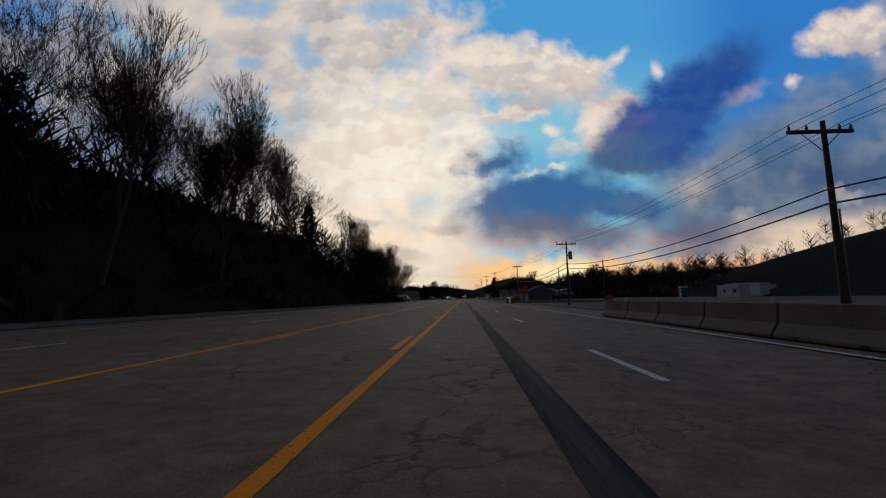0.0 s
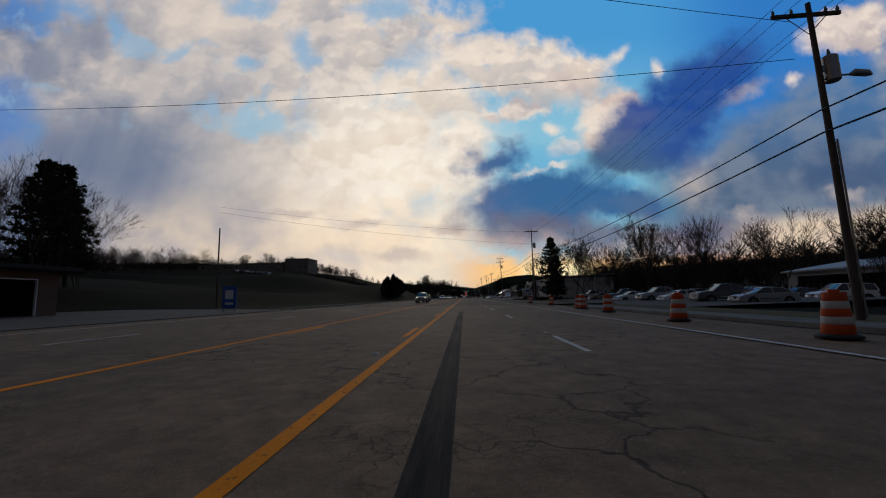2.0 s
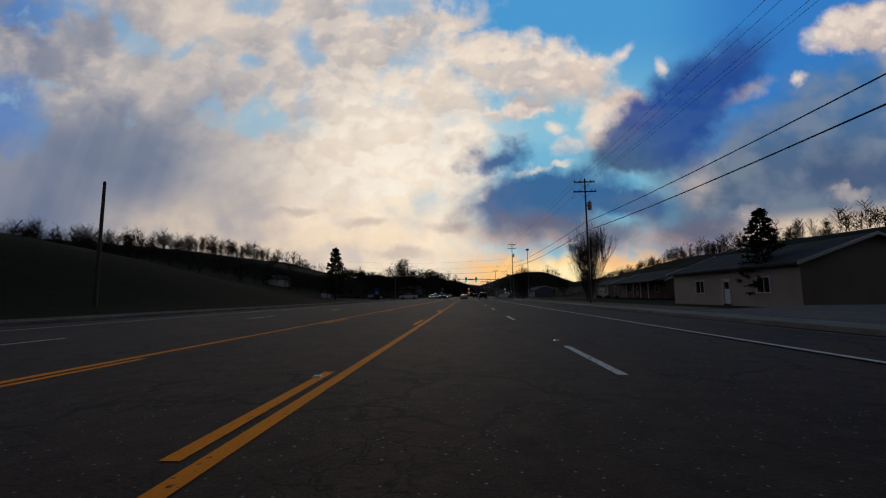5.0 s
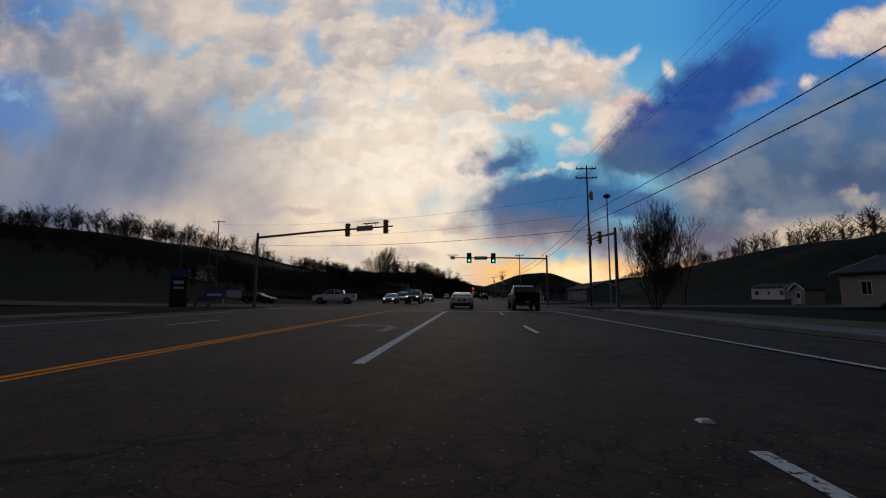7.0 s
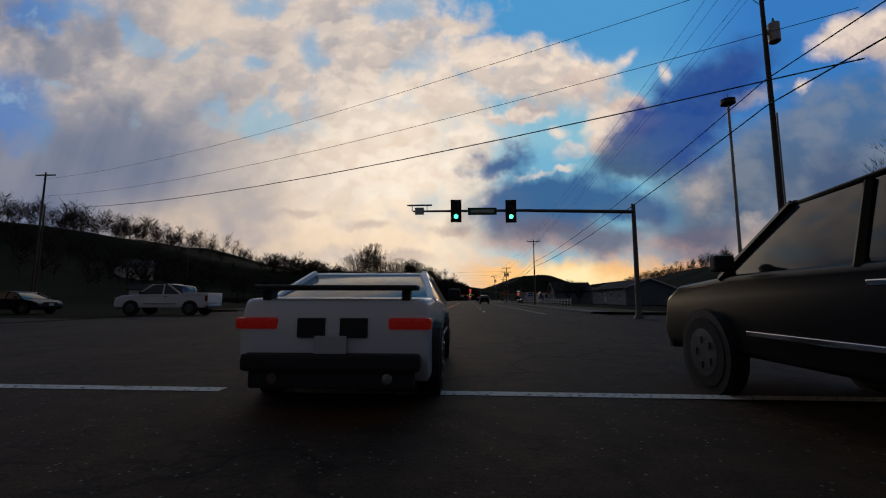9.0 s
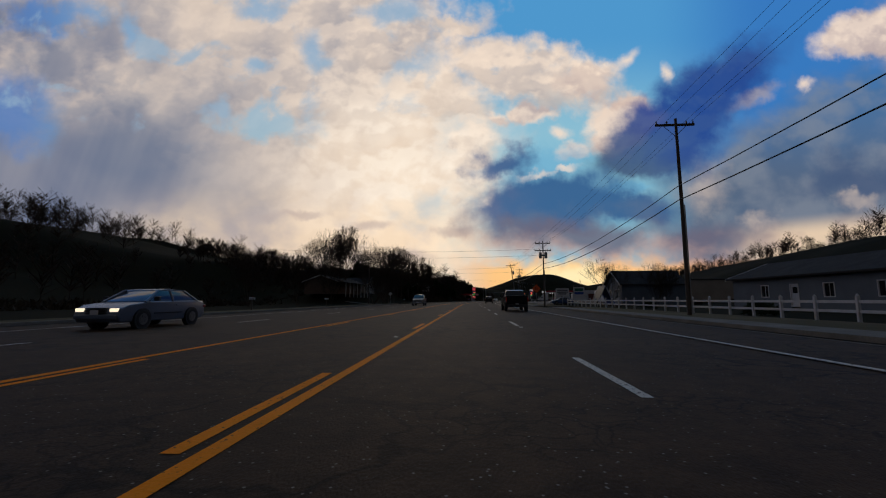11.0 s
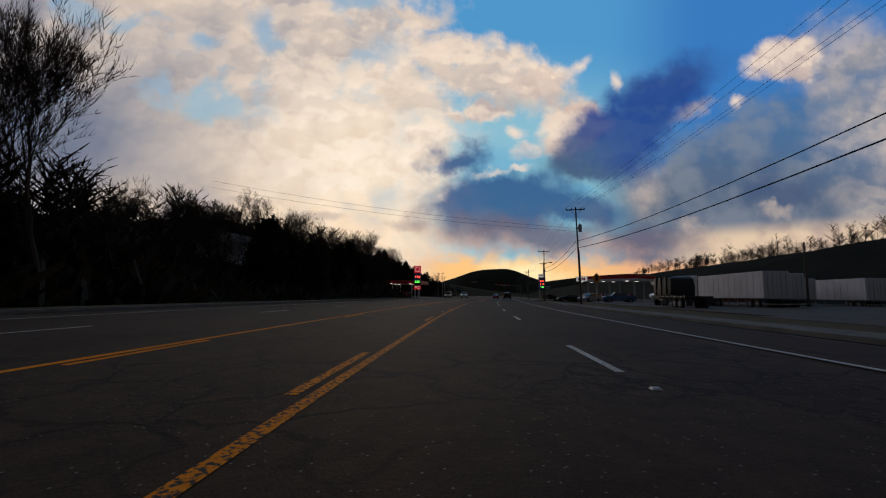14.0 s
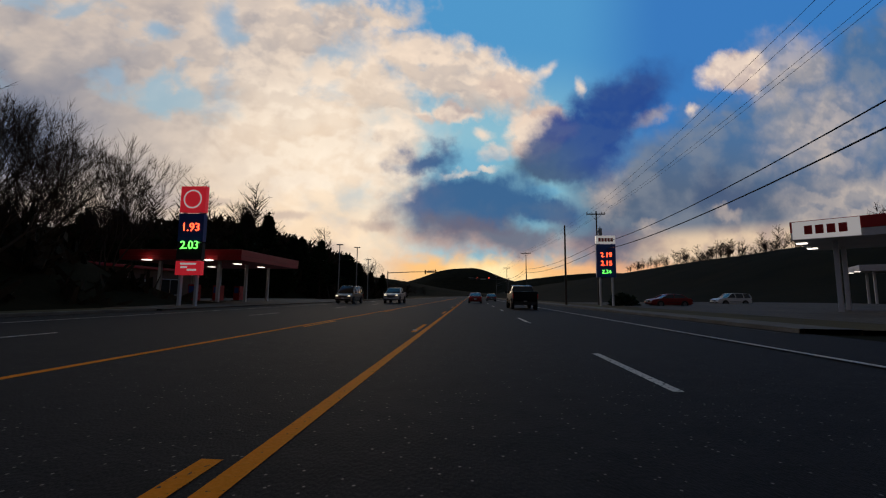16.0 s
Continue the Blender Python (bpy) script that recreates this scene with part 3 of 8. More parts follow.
def ground_height(s, d):
    """Height of the land beside the road: wooded banks, the grass hill, and ridges far off."""
    z = -0.08
    rough_land = noise.noise((s * 0.02, d * 0.02, 3.1)) * 2.0
    if d < -19:
        x = -19 - d
        bank = 14 * ease(x, 0, 17) + 12 * ease(x, 17, 80)
        z += bank * between(s, -400, 142, 6) * (1 - 0.45 * ease(s, 60, 135))
        z += (3.0 * ease(x, 14, 30) + 4.5 * ease(x, 45, 90)) * between(s, 165, 300, 30)
        z += (7.5 * ease(x, 0, 24) + 6.5 * ease(x, 30, 75)) * between(s, 318, 440, 42) + 7 * ease(x, 64, 90) * between(s, 395, 470, 25)
        z += 23 * ease(x, 30, 190) * between(s, 500, 760, 40)
        z += (4.5 * ease(x, 5, 22) + 6 * ease(x, 30, 60)) * between(s, 642, 716, 12) + (5.5 * ease(x, 1, 19) + 5 * ease(x, 19, 70)) * between(s, 719, 811, 4) + 4.5 * ease(x, 2, 22) * between(s, 756, 806, 9) + 18 * ease(x, 15, 44) * between(s, 862, 980, 12) + 12 * ease(x, 24, 60) * between(s, 800, 850, 9)
        z += 18 * ease(x, 120, 380) * ease(s, 120, 240)
        z += 0.6 * rough_land * ease(x, 12, 70)
    if d > 40:
        x = d - 40
        z += (27 * ease(x, 15, 130) + 12 * ease(x, 130, 420)) * (1 - 0.55 * between(s, 180, 470, 60)) + rough_land * ease(x, 10, 80)
    return z


def build_ground():
    xs = [-4200, -3000, -2200, -1600, -1200, -900, -700, -550, -450] + list(range(-380, -80, 12)) + list(range(-80, 100, 4)) + list(range(100, 360, 12)) + [400, 480, 600, 800, 1100, 1600, 2400, 3400, 4200]
    ys = [-1500, -800, -400, -200] + list(range(-100, 960, 8)) + [980, 1020, 1080, 1160, 1260, 1400, 1600, 1900, 2300, 2900, 3600, 4600, 6000]
    verts, faces = [], []
    for y in ys:
        for x in xs:
            s, d = along(x, y)
            verts.append((x, y, ground_height(s, d)))
    n = len(xs)
    for j in range(len(ys) - 1):
        for i in range(n - 1):
            faces.append((j * n + i, j * n + i + 1, (j + 1) * n + i + 1, (j + 1) * n + i))
    data = bpy.data.meshes.new("ground")
    data.from_pydata(verts, [], faces)
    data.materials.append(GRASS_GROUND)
    data.polygons.foreach_set("use_smooth", [True] * len(data.polygons))
    ob = new("ground", data)
    ob.scale = (K, K, K)
    tagged(ob, "dark winter grass land with wooded banks and low ridges", "ground", kind="structure")


build_ground()


def strip_object(name, s0, s1, profile, material, label, step=6.0, category=""):
    bm = bmesh.new()
    add_strip(bm, s0, s1, profile, step)
    return solid(name, bm, material, HERE, label, category or name, kind="structure")


ROAD_START, NEW_PAVE, ROAD_END = -120, 764.5, 1500
ROAD_PROFILE = [(LEFT_KERB, -0.05), (-4, 0.0), (4, 0.0), (RIGHT_KERB + 0.3, -0.05)]
strip_object("road", ROAD_START, 196, ROAD_PROFILE, ASPHALT_PALE, "worn pale five-lane asphalt road with cracks")
strip_object("road", 196, 330, ROAD_PROFILE, ASPHALT_MID, "worn five-lane asphalt road with cracks")
strip_object("road", 330, NEW_PAVE, ROAD_PROFILE, ASPHALT, "worn dark five-lane asphalt road with cracks and patches")
strip_object("road", NEW_PAVE, ROAD_END, [(LEFT_KERB, -0.05), (-4, 0.0), (4, 0.0), (RIGHT_KERB + 0.3, -0.05)], ASPHALT_NEW, "freshly laid dark asphalt road")


# ---- road markings: thin raised paint ----
def ribbon(bm, s0, s1, d, width, z=0.006, step=4.0):
    add_strip(bm, s0, s1, [(d - width / 2, z), (d + width / 2, z)], step)


def marking(name, label, material, spans):
    bm = bmesh.new()
    for s0, s1, d, width in spans:
        ribbon(bm, s0, s1, d, width)
    return solid(name, bm, material, HERE, label, "road marking", kind="structure")


STOP, CROSS_END = 477.0, 505.0
LINE_L, LANE, EDGE_R, EDGE_L = -4.11, 3.6, 7.65, -13.6
DASH_STARTS = [-0.98 - 3.05 + 12.192 * i for i in range(-8, 38)]
DASH_MID = [438.25 - 3.05 + 12.192 * i for i in range(-3, 4)]
DASH_FAR = [540.56 - 3.05 + 12.192 * i for i in range(-2, 60)]
DASH_FAR = [s - (1.4 if 655 < s < 665 else 2.0 if 715 < s < 730 else 0.5 if s > 760 else 0.0) for s in DASH_FAR]
first_dashes = [s for s in DASH_STARTS if s < 400] + [s for s in DASH_MID if s > 400] + [s for s in DASH_FAR if s > 512]
marking("yellow_line", "solid yellow centre lane line, cracked", YELLOW, [(-120, 440, 0.015, 0.15), (508, 640, 0.015, 0.15), (764.5, 1100, 0.015, 0.15), (-120, 476, LINE_L, 0.16), (508, 1100, LINE_L, 0.16), (440, 476, LINE_L + 0.25, 0.13)])
YELLOW_ENDS = [2.3 + 12.192 * i for i in range(-8, 19)] + [252.2 + 12.192 * i for i in range(0, 13)] + [429.6, 441.8] + [514.4 + 12.192 * i for i in range(0, 21)] + [778.6 + 12.192 * i for i in range(-1, 16)]
marking("yellow_dash", "broken yellow line inside the turning lane", YELLOW, [(s - 3.1, s, -0.235, 0.14) for s in YELLOW_ENDS if not 640 < s < 764] + [(s - 1.9, s + 1.2, LINE_L + 0.26, 0.13) for s in YELLOW_ENDS])
marking("yellow_line", "cracked and flaking yellow lane line", YELLOW_CRACKED, [(640, 736, 0.015, 0.15)] + [(s - 3.1, s, -0.235, 0.14) for s in YELLOW_ENDS if 640 < s <= 736])
marking("yellow_line", "worn-out yellow line, mostly flaked off the broken asphalt", YELLOW_WORN, [(736, 764.5, 0.015, 0.14)] + [(s - 3.1, s, -0.235, 0.13) for s in YELLOW_ENDS if 736 < s < 764])
marking("white_line", "solid white edge line", WHITE_PAINT, [(-120, 477, EDGE_R, 0.15), (509, 1100, EDGE_R, 0.15), (-120, 474, EDGE_L, 0.12), (512, 1100, EDGE_L, 0.12), (453.8, 476.6, 0, 0.2)])
for s in first_dashes:
    if s < 840:
        bm = bmesh.new()
        ribbon(bm, s, s + 3.05, LANE, 0.13)
        solid("lane_dash", bm, WHITE_PAINT, HERE, "worn white lane dash on the asphalt", "road marking", "lane dashes", "structure")
        if not 470 < s < 508:
            bm = bmesh.new()
            ribbon(bm, s + 2, s + 5.05, -8.9, 0.13)
            solid("lane_dash", bm, WHITE_PAINT, HERE, "worn white lane dash on the asphalt", "road marking", "lane dashes", "structure")


def build_crossing():
    for s, w in ((STOP, 0.55), (481.2, 0.2), (483.9, 0.2)):
        bm = bmesh.new()
        for d0, d1 in ((LINE_L, -0.2), (-0.1, 3.4), (3.5, 7.6)) if w > 0.4 else ((-15.5, -0.5), (0.0, 11.0)):
            add_strip(bm, s - w / 2, s + w / 2, [(d0, 0.006), (d1, 0.006)], 1)
        solid("stop_line" if w > 0.4 else "crossing_line", bm, WHITE_PAINT, HERE, "worn white line painted across the lanes", "road marking", kind="structure")
    arrow = bmesh.new()
    pts = [(-0.95, 459.7), (-0.88, 460.3)] + [(-1.5 + 0.62 * math.cos(a * 0.1571), 461.0 + 1.05 * math.sin(a * 0.1571)) for a in range(0, 11)] + [(-2.0, 462.1)]
    left_row, right_row = [], []
    for i, (d, a) in enumerate(pts):
        d0, a0 = pts[max(i - 1, 0)]
        d1, a1 = pts[min(i + 1, len(pts) - 1)]
        n = Vector((a1 - a0, -(d1 - d0))).normalized() * 0.16
        left_row.append(arrow.verts.new((*plan(a - n.y, d - n.x)[:2], 0.007)))
        right_row.append(arrow.verts.new((*plan(a + n.y, d + n.x)[:2], 0.007)))
    for i in range(len(pts) - 1):
        arrow.faces.new((left_row[i], right_row[i], right_row[i + 1], left_row[i + 1]))
    tip = arrow.verts.new((*plan(462.1, -3.0)[:2], 0.007))
    low_barb, high_barb = arrow.verts.new((*plan(461.4, -1.95)[:2], 0.007)), arrow.verts.new((*plan(462.8, -1.95)[:2], 0.007))
    arrow.faces.new((low_barb, left_row[-1], right_row[-1], high_barb, tip))
    solid("turn_arrow", arrow, WORN_PAINT, HERE, "worn white left-turn arrow painted on the asphalt", "road marking", kind="structure")


build_crossing()
marking("tar_seam", "dark sealed seam along the lane", TAR, [(-120, 24, 2.0, 0.34), (24, 60, 1.88, 0.3), (60, 108, 1.62, 0.3)] + [(108 + 2.5 * i, 110.5 + 2.5 * i, 1.6 - 0.03 * i, 0.3) for i in range(16)] + [(148, 176, 1.12, 0.28)])


# ---- kerbs, pavements and verges ----
def kerb_run(s0, s1, side):
    edge, away = (RIGHT_KERB, 1) if side > 0 else (LEFT_KERB, -1)
    prof = [(edge - 0.5 * away, -0.04), (edge, -0.06), (edge + 0.03 * away, 0.1), (edge + 0.2 * away, 0.11), (edge + 0.2 * away, -0.1)]
    strip_object("kerb", s0, s1, prof if away > 0 else prof[::-1], KERB, "grey concrete kerb and gutter along the road")


def verge_run(s0, s1, d0, d1, z, material, name, label):
    strip_object(name, s0, s1, [(d0, z - 0.15), (d0, z), (d1, z), (d1, z - 0.15)], material, label)


for s0, s1 in ((150, 188), (196, 256), (300, 352), (372, 480), (512, 588), (600, 655), (700, 770), (790, 1100)):
    kerb_run(s0, s1, 1)
    verge_run(s0, s1, RIGHT_KERB + 0.2, RIGHT_KERB + 1.9, 0.1, KERB, "pavement", "pale concrete pavement beside the kerb")
    verge_run(s0, s1, RIGHT_KERB + 1.9, RIGHT_KERB + 6, 0.08, VERGE, "verge", "dead brown grass verge")
for s0, s1 in ((-120, 150), (190, 470), (514, 640), (655, 800), (850, 1100)):
    kerb_run(s0, s1, -1)
    verge_run(s0, s1, LEFT_KERB - 2.6, LEFT_KERB - 0.2, 0.1, VERGE, "verge", "dead brown grass verge")


# dark grimy band along the gutters: the kerb's shade put into the colour
GUTTER_SHADE = surface("gutter_shade", (0.03, 0.023, 0.017), (0.014, 0.011, 0.009), rough=1.0, scale=1.2, grain=20, mix=0.6, bump=0.5, spec=0.03, stretch=(1, 0.3, 1))
bm = bmesh.new()
for s0, s1 in ((150, 188), (196, 256), (300, 352), (372, 480), (512, 588), (600, 655), (700, 770), (790, 1000)):
    ribbon(bm, s0, s1, RIGHT_KERB - 0.13, 0.24, -0.042)
for s0, s1 in ((-120, 150), (190, 470), (514, 640), (655, 800), (850, 1000)):
    ribbon(bm, s0, s1, LEFT_KERB + 0.13, 0.24, -0.042)
solid("gutter_shade", bm, GUTTER_SHADE, HERE, "dark grimy band painted along the gutters for the kerb's shade", "dirt", kind="structure")


# ---- utility poles and wires ----
def build_pole(s, d, top, arms, transformer=0, lamp=False, lean=0.0):
    label = "weathered wooden utility pole with crossarm" + (" and grey transformer" if transformer else "") + (" and street lamp" if lamp else "")
    pole = thing("utility_pole", put(s, d, -0.05, 0) @ Matrix.Rotation(math.atan2(-lean, top), 4, "Y"), label, "utility pole", "roadside utility poles")
    bm = bmesh.new()
    add_tube(bm, [(0, 0, -0.6), (0.02, 0, top * 0.5), (0, 0, top)], [0.13, 0.11, 0.08], 10)
    part("shaft", bm, POLE_WOOD, pole, smooth_angle=50)
    for z, width in arms:
        bm = bmesh.new()
        add_box(bm, -width / 2, width / 2, 0.1, 0.2, z - 0.07, z + 0.07, 0.012)
        arm = part("crossarm", bm, POLE_WOOD, pole)
        for side in (-1, 1):
            bm = bmesh.new()
            add_tube(bm, [(side * width * 0.3, 0.15, z - 0.05), (0, 0.13, z - 0.75)], 0.02, 4)
            part("brace", bm, GALV, arm)
        for x in (-0.47, -0.2, 0.3, 0.47):
            bm = bmesh.new()
            add_tube(bm, [(x * width, 0.15, z + 0.06), (x * width, 0.15, z + 0.14), (x * width, 0.15, z + 0.2), (x * width, 0.15, z + 0.27)], [0.025, 0.06, 0.045, 0.02], 8)
            part("insulator", bm, PORCELAIN, arm)
    for i in range(transformer):
        x = 0.42 if i == 0 else -0.42
        z = top * 0.78
        bm = bmesh.new()
        add_tube(bm, [(x, 0, z - 0.5), (x, 0, z - 0.46), (x, 0, z + 0.4), (x, 0, z + 0.46)], [0.2, 0.24, 0.24, 0.16], 14)
        can = part("transformer", bm, GALV, pole, "grey steel transformer can", 40)
        bm = bmesh.new()
        add_tube(bm, [(x, 0, z + 0.45), (x, 0, z + 0.52), (x, 0, z + 0.7)], [0.03, 0.06, 0.03], 8)
        part("bushing", bm, PORCELAIN, can)
        bm = bmesh.new()
        add_box(bm, min(0, x) + 0.02, max(0, x) - 0.02, -0.05, 0.05, z - 0.1, z + 0.1)
        part("bracket", bm, GALV, can)
    if lamp:
        bm = bmesh.new()
        add_tube(bm, [(0, 0, top * 0.74), (0.5, 0, top * 0.755), (1.1, 0, top * 0.755)], 0.035, 8)
        part("lamp_arm", bm, GALV, pole)
        bm = bmesh.new()
        add_tube(bm, [(1.0, 0, top * 0.755), (1.2, 0, top * 0.76), (1.6, 0, top * 0.755), (1.75, 0, top * 0.75)], [0.05, 0.13, 0.12, 0.04], 10)
        part("lamp_head", bm, GALV, pole, smooth_angle=60)
    bm = bmesh.new()
    add_tube(bm, [(0.13, -0.1, 0.2), (0.13, -0.1, top * 0.55)], 0.035, 6)
    part("conduit", bm, GALV, pole)
    return pole


POLES = [(-34, 14.7, 7.6, 0, 0), (6.4, 14.75, 7.5, 0, 0), (42.6, 13.95, 7.9, 1, 0), (87.8, 13.6, 8.5, 0, 0), (161.1, 14.3, 11.35, 1, 1), (222.6, 13.8, 13.1, 1, 0), (290.5, 14.45, 14.3, 1, 0),
         (345.8, 14.3, 12.2, 0, 1), (416.8, 15.6, 14.5, 1, 0), (497.9, 15.9, 17.0, 1, 0), (559.0, 14.8, 12.4, 0, 0), (599.4, 13.3, 10.3, 2, 0), (644.8, 12.9, 10.5, 1, 0), (690.7, 15.9, 12.4, 2, 0),
         (745.3, 14.1, 12.7, 1, 0), (783.0, 13.2, 11.1, 0, 1), (830.3, 17.5, 12.1, 1, 0), (880, 15, 12, 0, 0), (935, 15, 12, 0, 0), (1000, 15, 12, 0, 0)]
LEAN = {161.1: 0.45, 644.8: 1.15, 290.5: 0.6, 745.3: 0.5}  # metres by which a pole's top leans over the road
for s, d, top, cans, lamp in POLES:
    arms = [(top - 0.35, 2.4)]
    if cans == 2 or top > 13.5:
        arms.append((top - 1.5, 2.6))
    build_pole(s, d, top, arms, cans, bool(lamp), LEAN.get(s, 0.0))


def wire(name, a, b, sag, radius, label):
    """A hanging wire between two points given as (along, across, height)."""
    bm = bmesh.new()
    pts = []
    ax, ay, _ = plan(a[0], a[1])
    bx, by, _ = plan(b[0], b[1])
    for i in range(13):
        t = i / 12
        pts.append((ax + (bx - ax) * t, ay + (by - ay) * t, a[2] + (b[2] - a[2]) * t - sag * 4 * t * (1 - t)))
    add_tube(bm, pts, radius, 4, False)
    return solid(name, bm, WIRE, HERE, label, "cable", "overhead wires")


for p, q in zip(POLES[:-1], POLES[1:]):
    lp, lq = LEAN.get(p[0], 0.0), LEAN.get(q[0], 0.0)
    for x in (-1.1, -0.45, 0.72, 1.1):
        wire("power_line", (p[0], p[1] + x - lp, p[2] - 0.1), (q[0], q[1] + x - lq, q[2] - 0.1), 0.55, 0.011, "thin bare power line between poles")
    for frac, r in ((0.64, 0.03), (0.57, 0.035)):
        wire("cable", (p[0], p[1] - 0.2 - lp * frac, p[2] * frac), (q[0], q[1] - 0.2 - lq * frac, q[2] * frac), 0.8, r, "thick black cable slung between poles")


# ---- raised reflectors between the lane lines ----
LENS = surface("marker_lens", (0.5, 0.48, 0.44), (0.36, 0.34, 0.31), rough=0.3, bump=0.05, spec=0.5)
bm = bmesh.new()
bmesh.ops.create_cube(bm, size=1.0)
for v in bm.verts:
    v.co = Vector((v.co.x * (0.12 if v.co.z < 0 else 0.08), v.co.y * (0.11 if v.co.z < 0 else 0.05), (v.co.z + 0.5) * 0.022))
marker_mesh = mesh_of("road_marker", bm, LENS)
for i in range(34):
    for d in (-0.28, 3.62):
        s = 8 + 24.384 * i + (0.0 if d < 0 else 4.2)
        if 478 < s < 512:
            continue
        ob = new("road_marker", marker_mesh)
        ob.matrix_basis = put(s, d, 0.004) @ Matrix.Diagonal((K, K, K, 1))
        tagged(ob, "small pale raised reflector on the asphalt", "road marker", "raised reflectors")

# ---- vegetation ----
def add_limb(verts, faces, points, radii, n):
    """A tapering limb for the tree meshes, appended to plain lists."""
    start = len(verts)
    for i, p in enumerate(points):
        q = (points[min(i + 1, len(points) - 1)] - points[max(i - 1, 0)]).normalized()
        side = q.cross(Vector((0.3, 1, 0.2))).normalized()
        up = side.cross(q)
        for k in range(n):
            a = 2 * math.pi * k / n
            verts.append(p + (side * math.cos(a) + up * math.sin(a)) * radii[i])
    for i in range(len(points) - 1):
        for k in range(n):
            a, b = start + i * n + k, start + i * n + (k + 1) % n
            faces.append((a, b, b + n, a + n))


def data_mesh(name, verts, faces, material, smooth_shade=False):
    data = bpy.data.meshes.new(name)
    data.from_pydata([tuple(v) for v in verts], [], faces)
    data.materials.append(material)
    if smooth_shade:
        data.polygons.foreach_set("use_smooth", [True] * len(data.polygons))
    return data


def bare_tree(name, seed, height, spread, stems=1, split=0.3, lift=0.1, order=8, fat=1.0, twig=0.022):
    """A leafless tree that forks again and again: trunk and limbs round, the last shoots thin blades."""
    rng = random.Random(seed)
    tv, tf, cv, cf = [], [], [], []

    def blade(p, e, r):
        side = (e - p).cross(Vector((rng.uniform(-1, 1), rng.uniform(-1, 1), 0.3))).normalized() * r
        n = len(cv)
        cv.extend([p - side, p + side, e])
        cf.append((n, n + 1, n + 2))

    def grow(p, w, length, r, level):
        pts, here, way = [p.copy()], p.copy(), w.copy()
        steps = 3 if level <= 2 else 2
        for _ in range(steps):
            way = (way + Vector((rng.uniform(-0.16, 0.16), rng.uniform(-0.16, 0.16), rng.uniform(-0.1, 0.1) + lift * (0.5 if level < 2 else 1.0)))).normalized()
            here = here + way * length / steps
            pts.append(here.copy())
        if level >= 4:
            blade(pts[0], pts[-1] + (pts[-1] - pts[0]) * 0.15, max(r, twig))
        else:
            add_limb(tv if level <= 2 else cv, tf if level <= 2 else cf, pts, [r * (1 - 0.38 * i / steps) for i in range(steps + 1)], 7 if level < 2 else (5 if level <= 2 else 3))
        if level == order:
            return
        sides = 2 if level == 0 else (2 if rng.random() < 0.62 else 3)
        turn = rng.uniform(0, 6.28)
        axis_a = way.cross(Vector((0.31, 0.95, 0.1))).normalized()
        axis_b = way.cross(axis_a)
        for k in range(sides):
            ang = turn + k * 6.28 / sides + rng.uniform(-0.5, 0.5)
            tilt = spread * rng.uniform(0.6, 1.25) * (0.55 if k == 0 else 1.0)
            out = (way + (axis_a * math.cos(ang) + axis_b * math.sin(ang)) * tilt).normalized()
            grow(here, out, length * rng.uniform(0.7, 0.92) * (1.0 if level else (1 - split) / split * 0.42), r * (0.66 if k == 0 else 0.54), level + 1)
        if level >= 1:
            for k in range(2 if level >= 3 else 1):
                q = pts[1].lerp(pts[2], rng.uniform(-0.6, 0.7))
                out = (way * 0.75 + Vector((rng.uniform(-1, 1), rng.uniform(-1, 1), rng.uniform(-0.15, 0.6))) * 0.9).normalized()
                grow(q, out, length * rng.uniform(0.5, 0.72), r * 0.4, min(level + 2, order))

    trunk = height * split
    for stem in range(stems):
        ang = stem * 2.4 + rng.uniform(-0.3, 0.3)
        lean = 0.05 if stems == 1 else rng.uniform(0.22, 0.5)
        w = Vector((math.cos(ang) * lean, math.sin(ang) * lean, 1)).normalized()
        r0 = (0.0145 * height + 0.03) * (1 if stems == 1 else 0.62) * fat
        grow(Vector((math.cos(ang) * 0.12, math.sin(ang) * 0.12, -0.3)) if stems > 1 else Vector((0, 0, -0.3)), w, trunk * rng.uniform(0.85, 1.1), r0, 0)
    top = max(v.z for v in cv)
    squash = height / top
    tv, cv = [v * squash for v in tv], [v * squash for v in cv]
    tree = thing(name, put(-600, 900), "bare leafless roadside tree", "tree", "bare trees")
    part("trunk", data_mesh("trunk", tv, tf, BARK, True), None, tree)
    part("crown", data_mesh("crown", cv, cf, TWIGS), None, tree, "fine bare twigs")
    return tree


def needle_tuft(rng, verts, faces, p, way, size, count):
    for _ in range(count):
        w = (way + Vector((rng.uniform(-1, 1), rng.uniform(-1, 1), rng.uniform(-0.8, 0.8)))).normalized()
        side = w.cross(Vector((rng.uniform(-1, 1), rng.uniform(-1, 1), 1))).normalized() * size * 0.22
        a = len(verts)
        verts += [p - side * 0.5, p + side * 0.5, p + w * size + side, p + w * size * 1.1 - side]
        faces.append((a, a + 1, a + 2, a + 3))


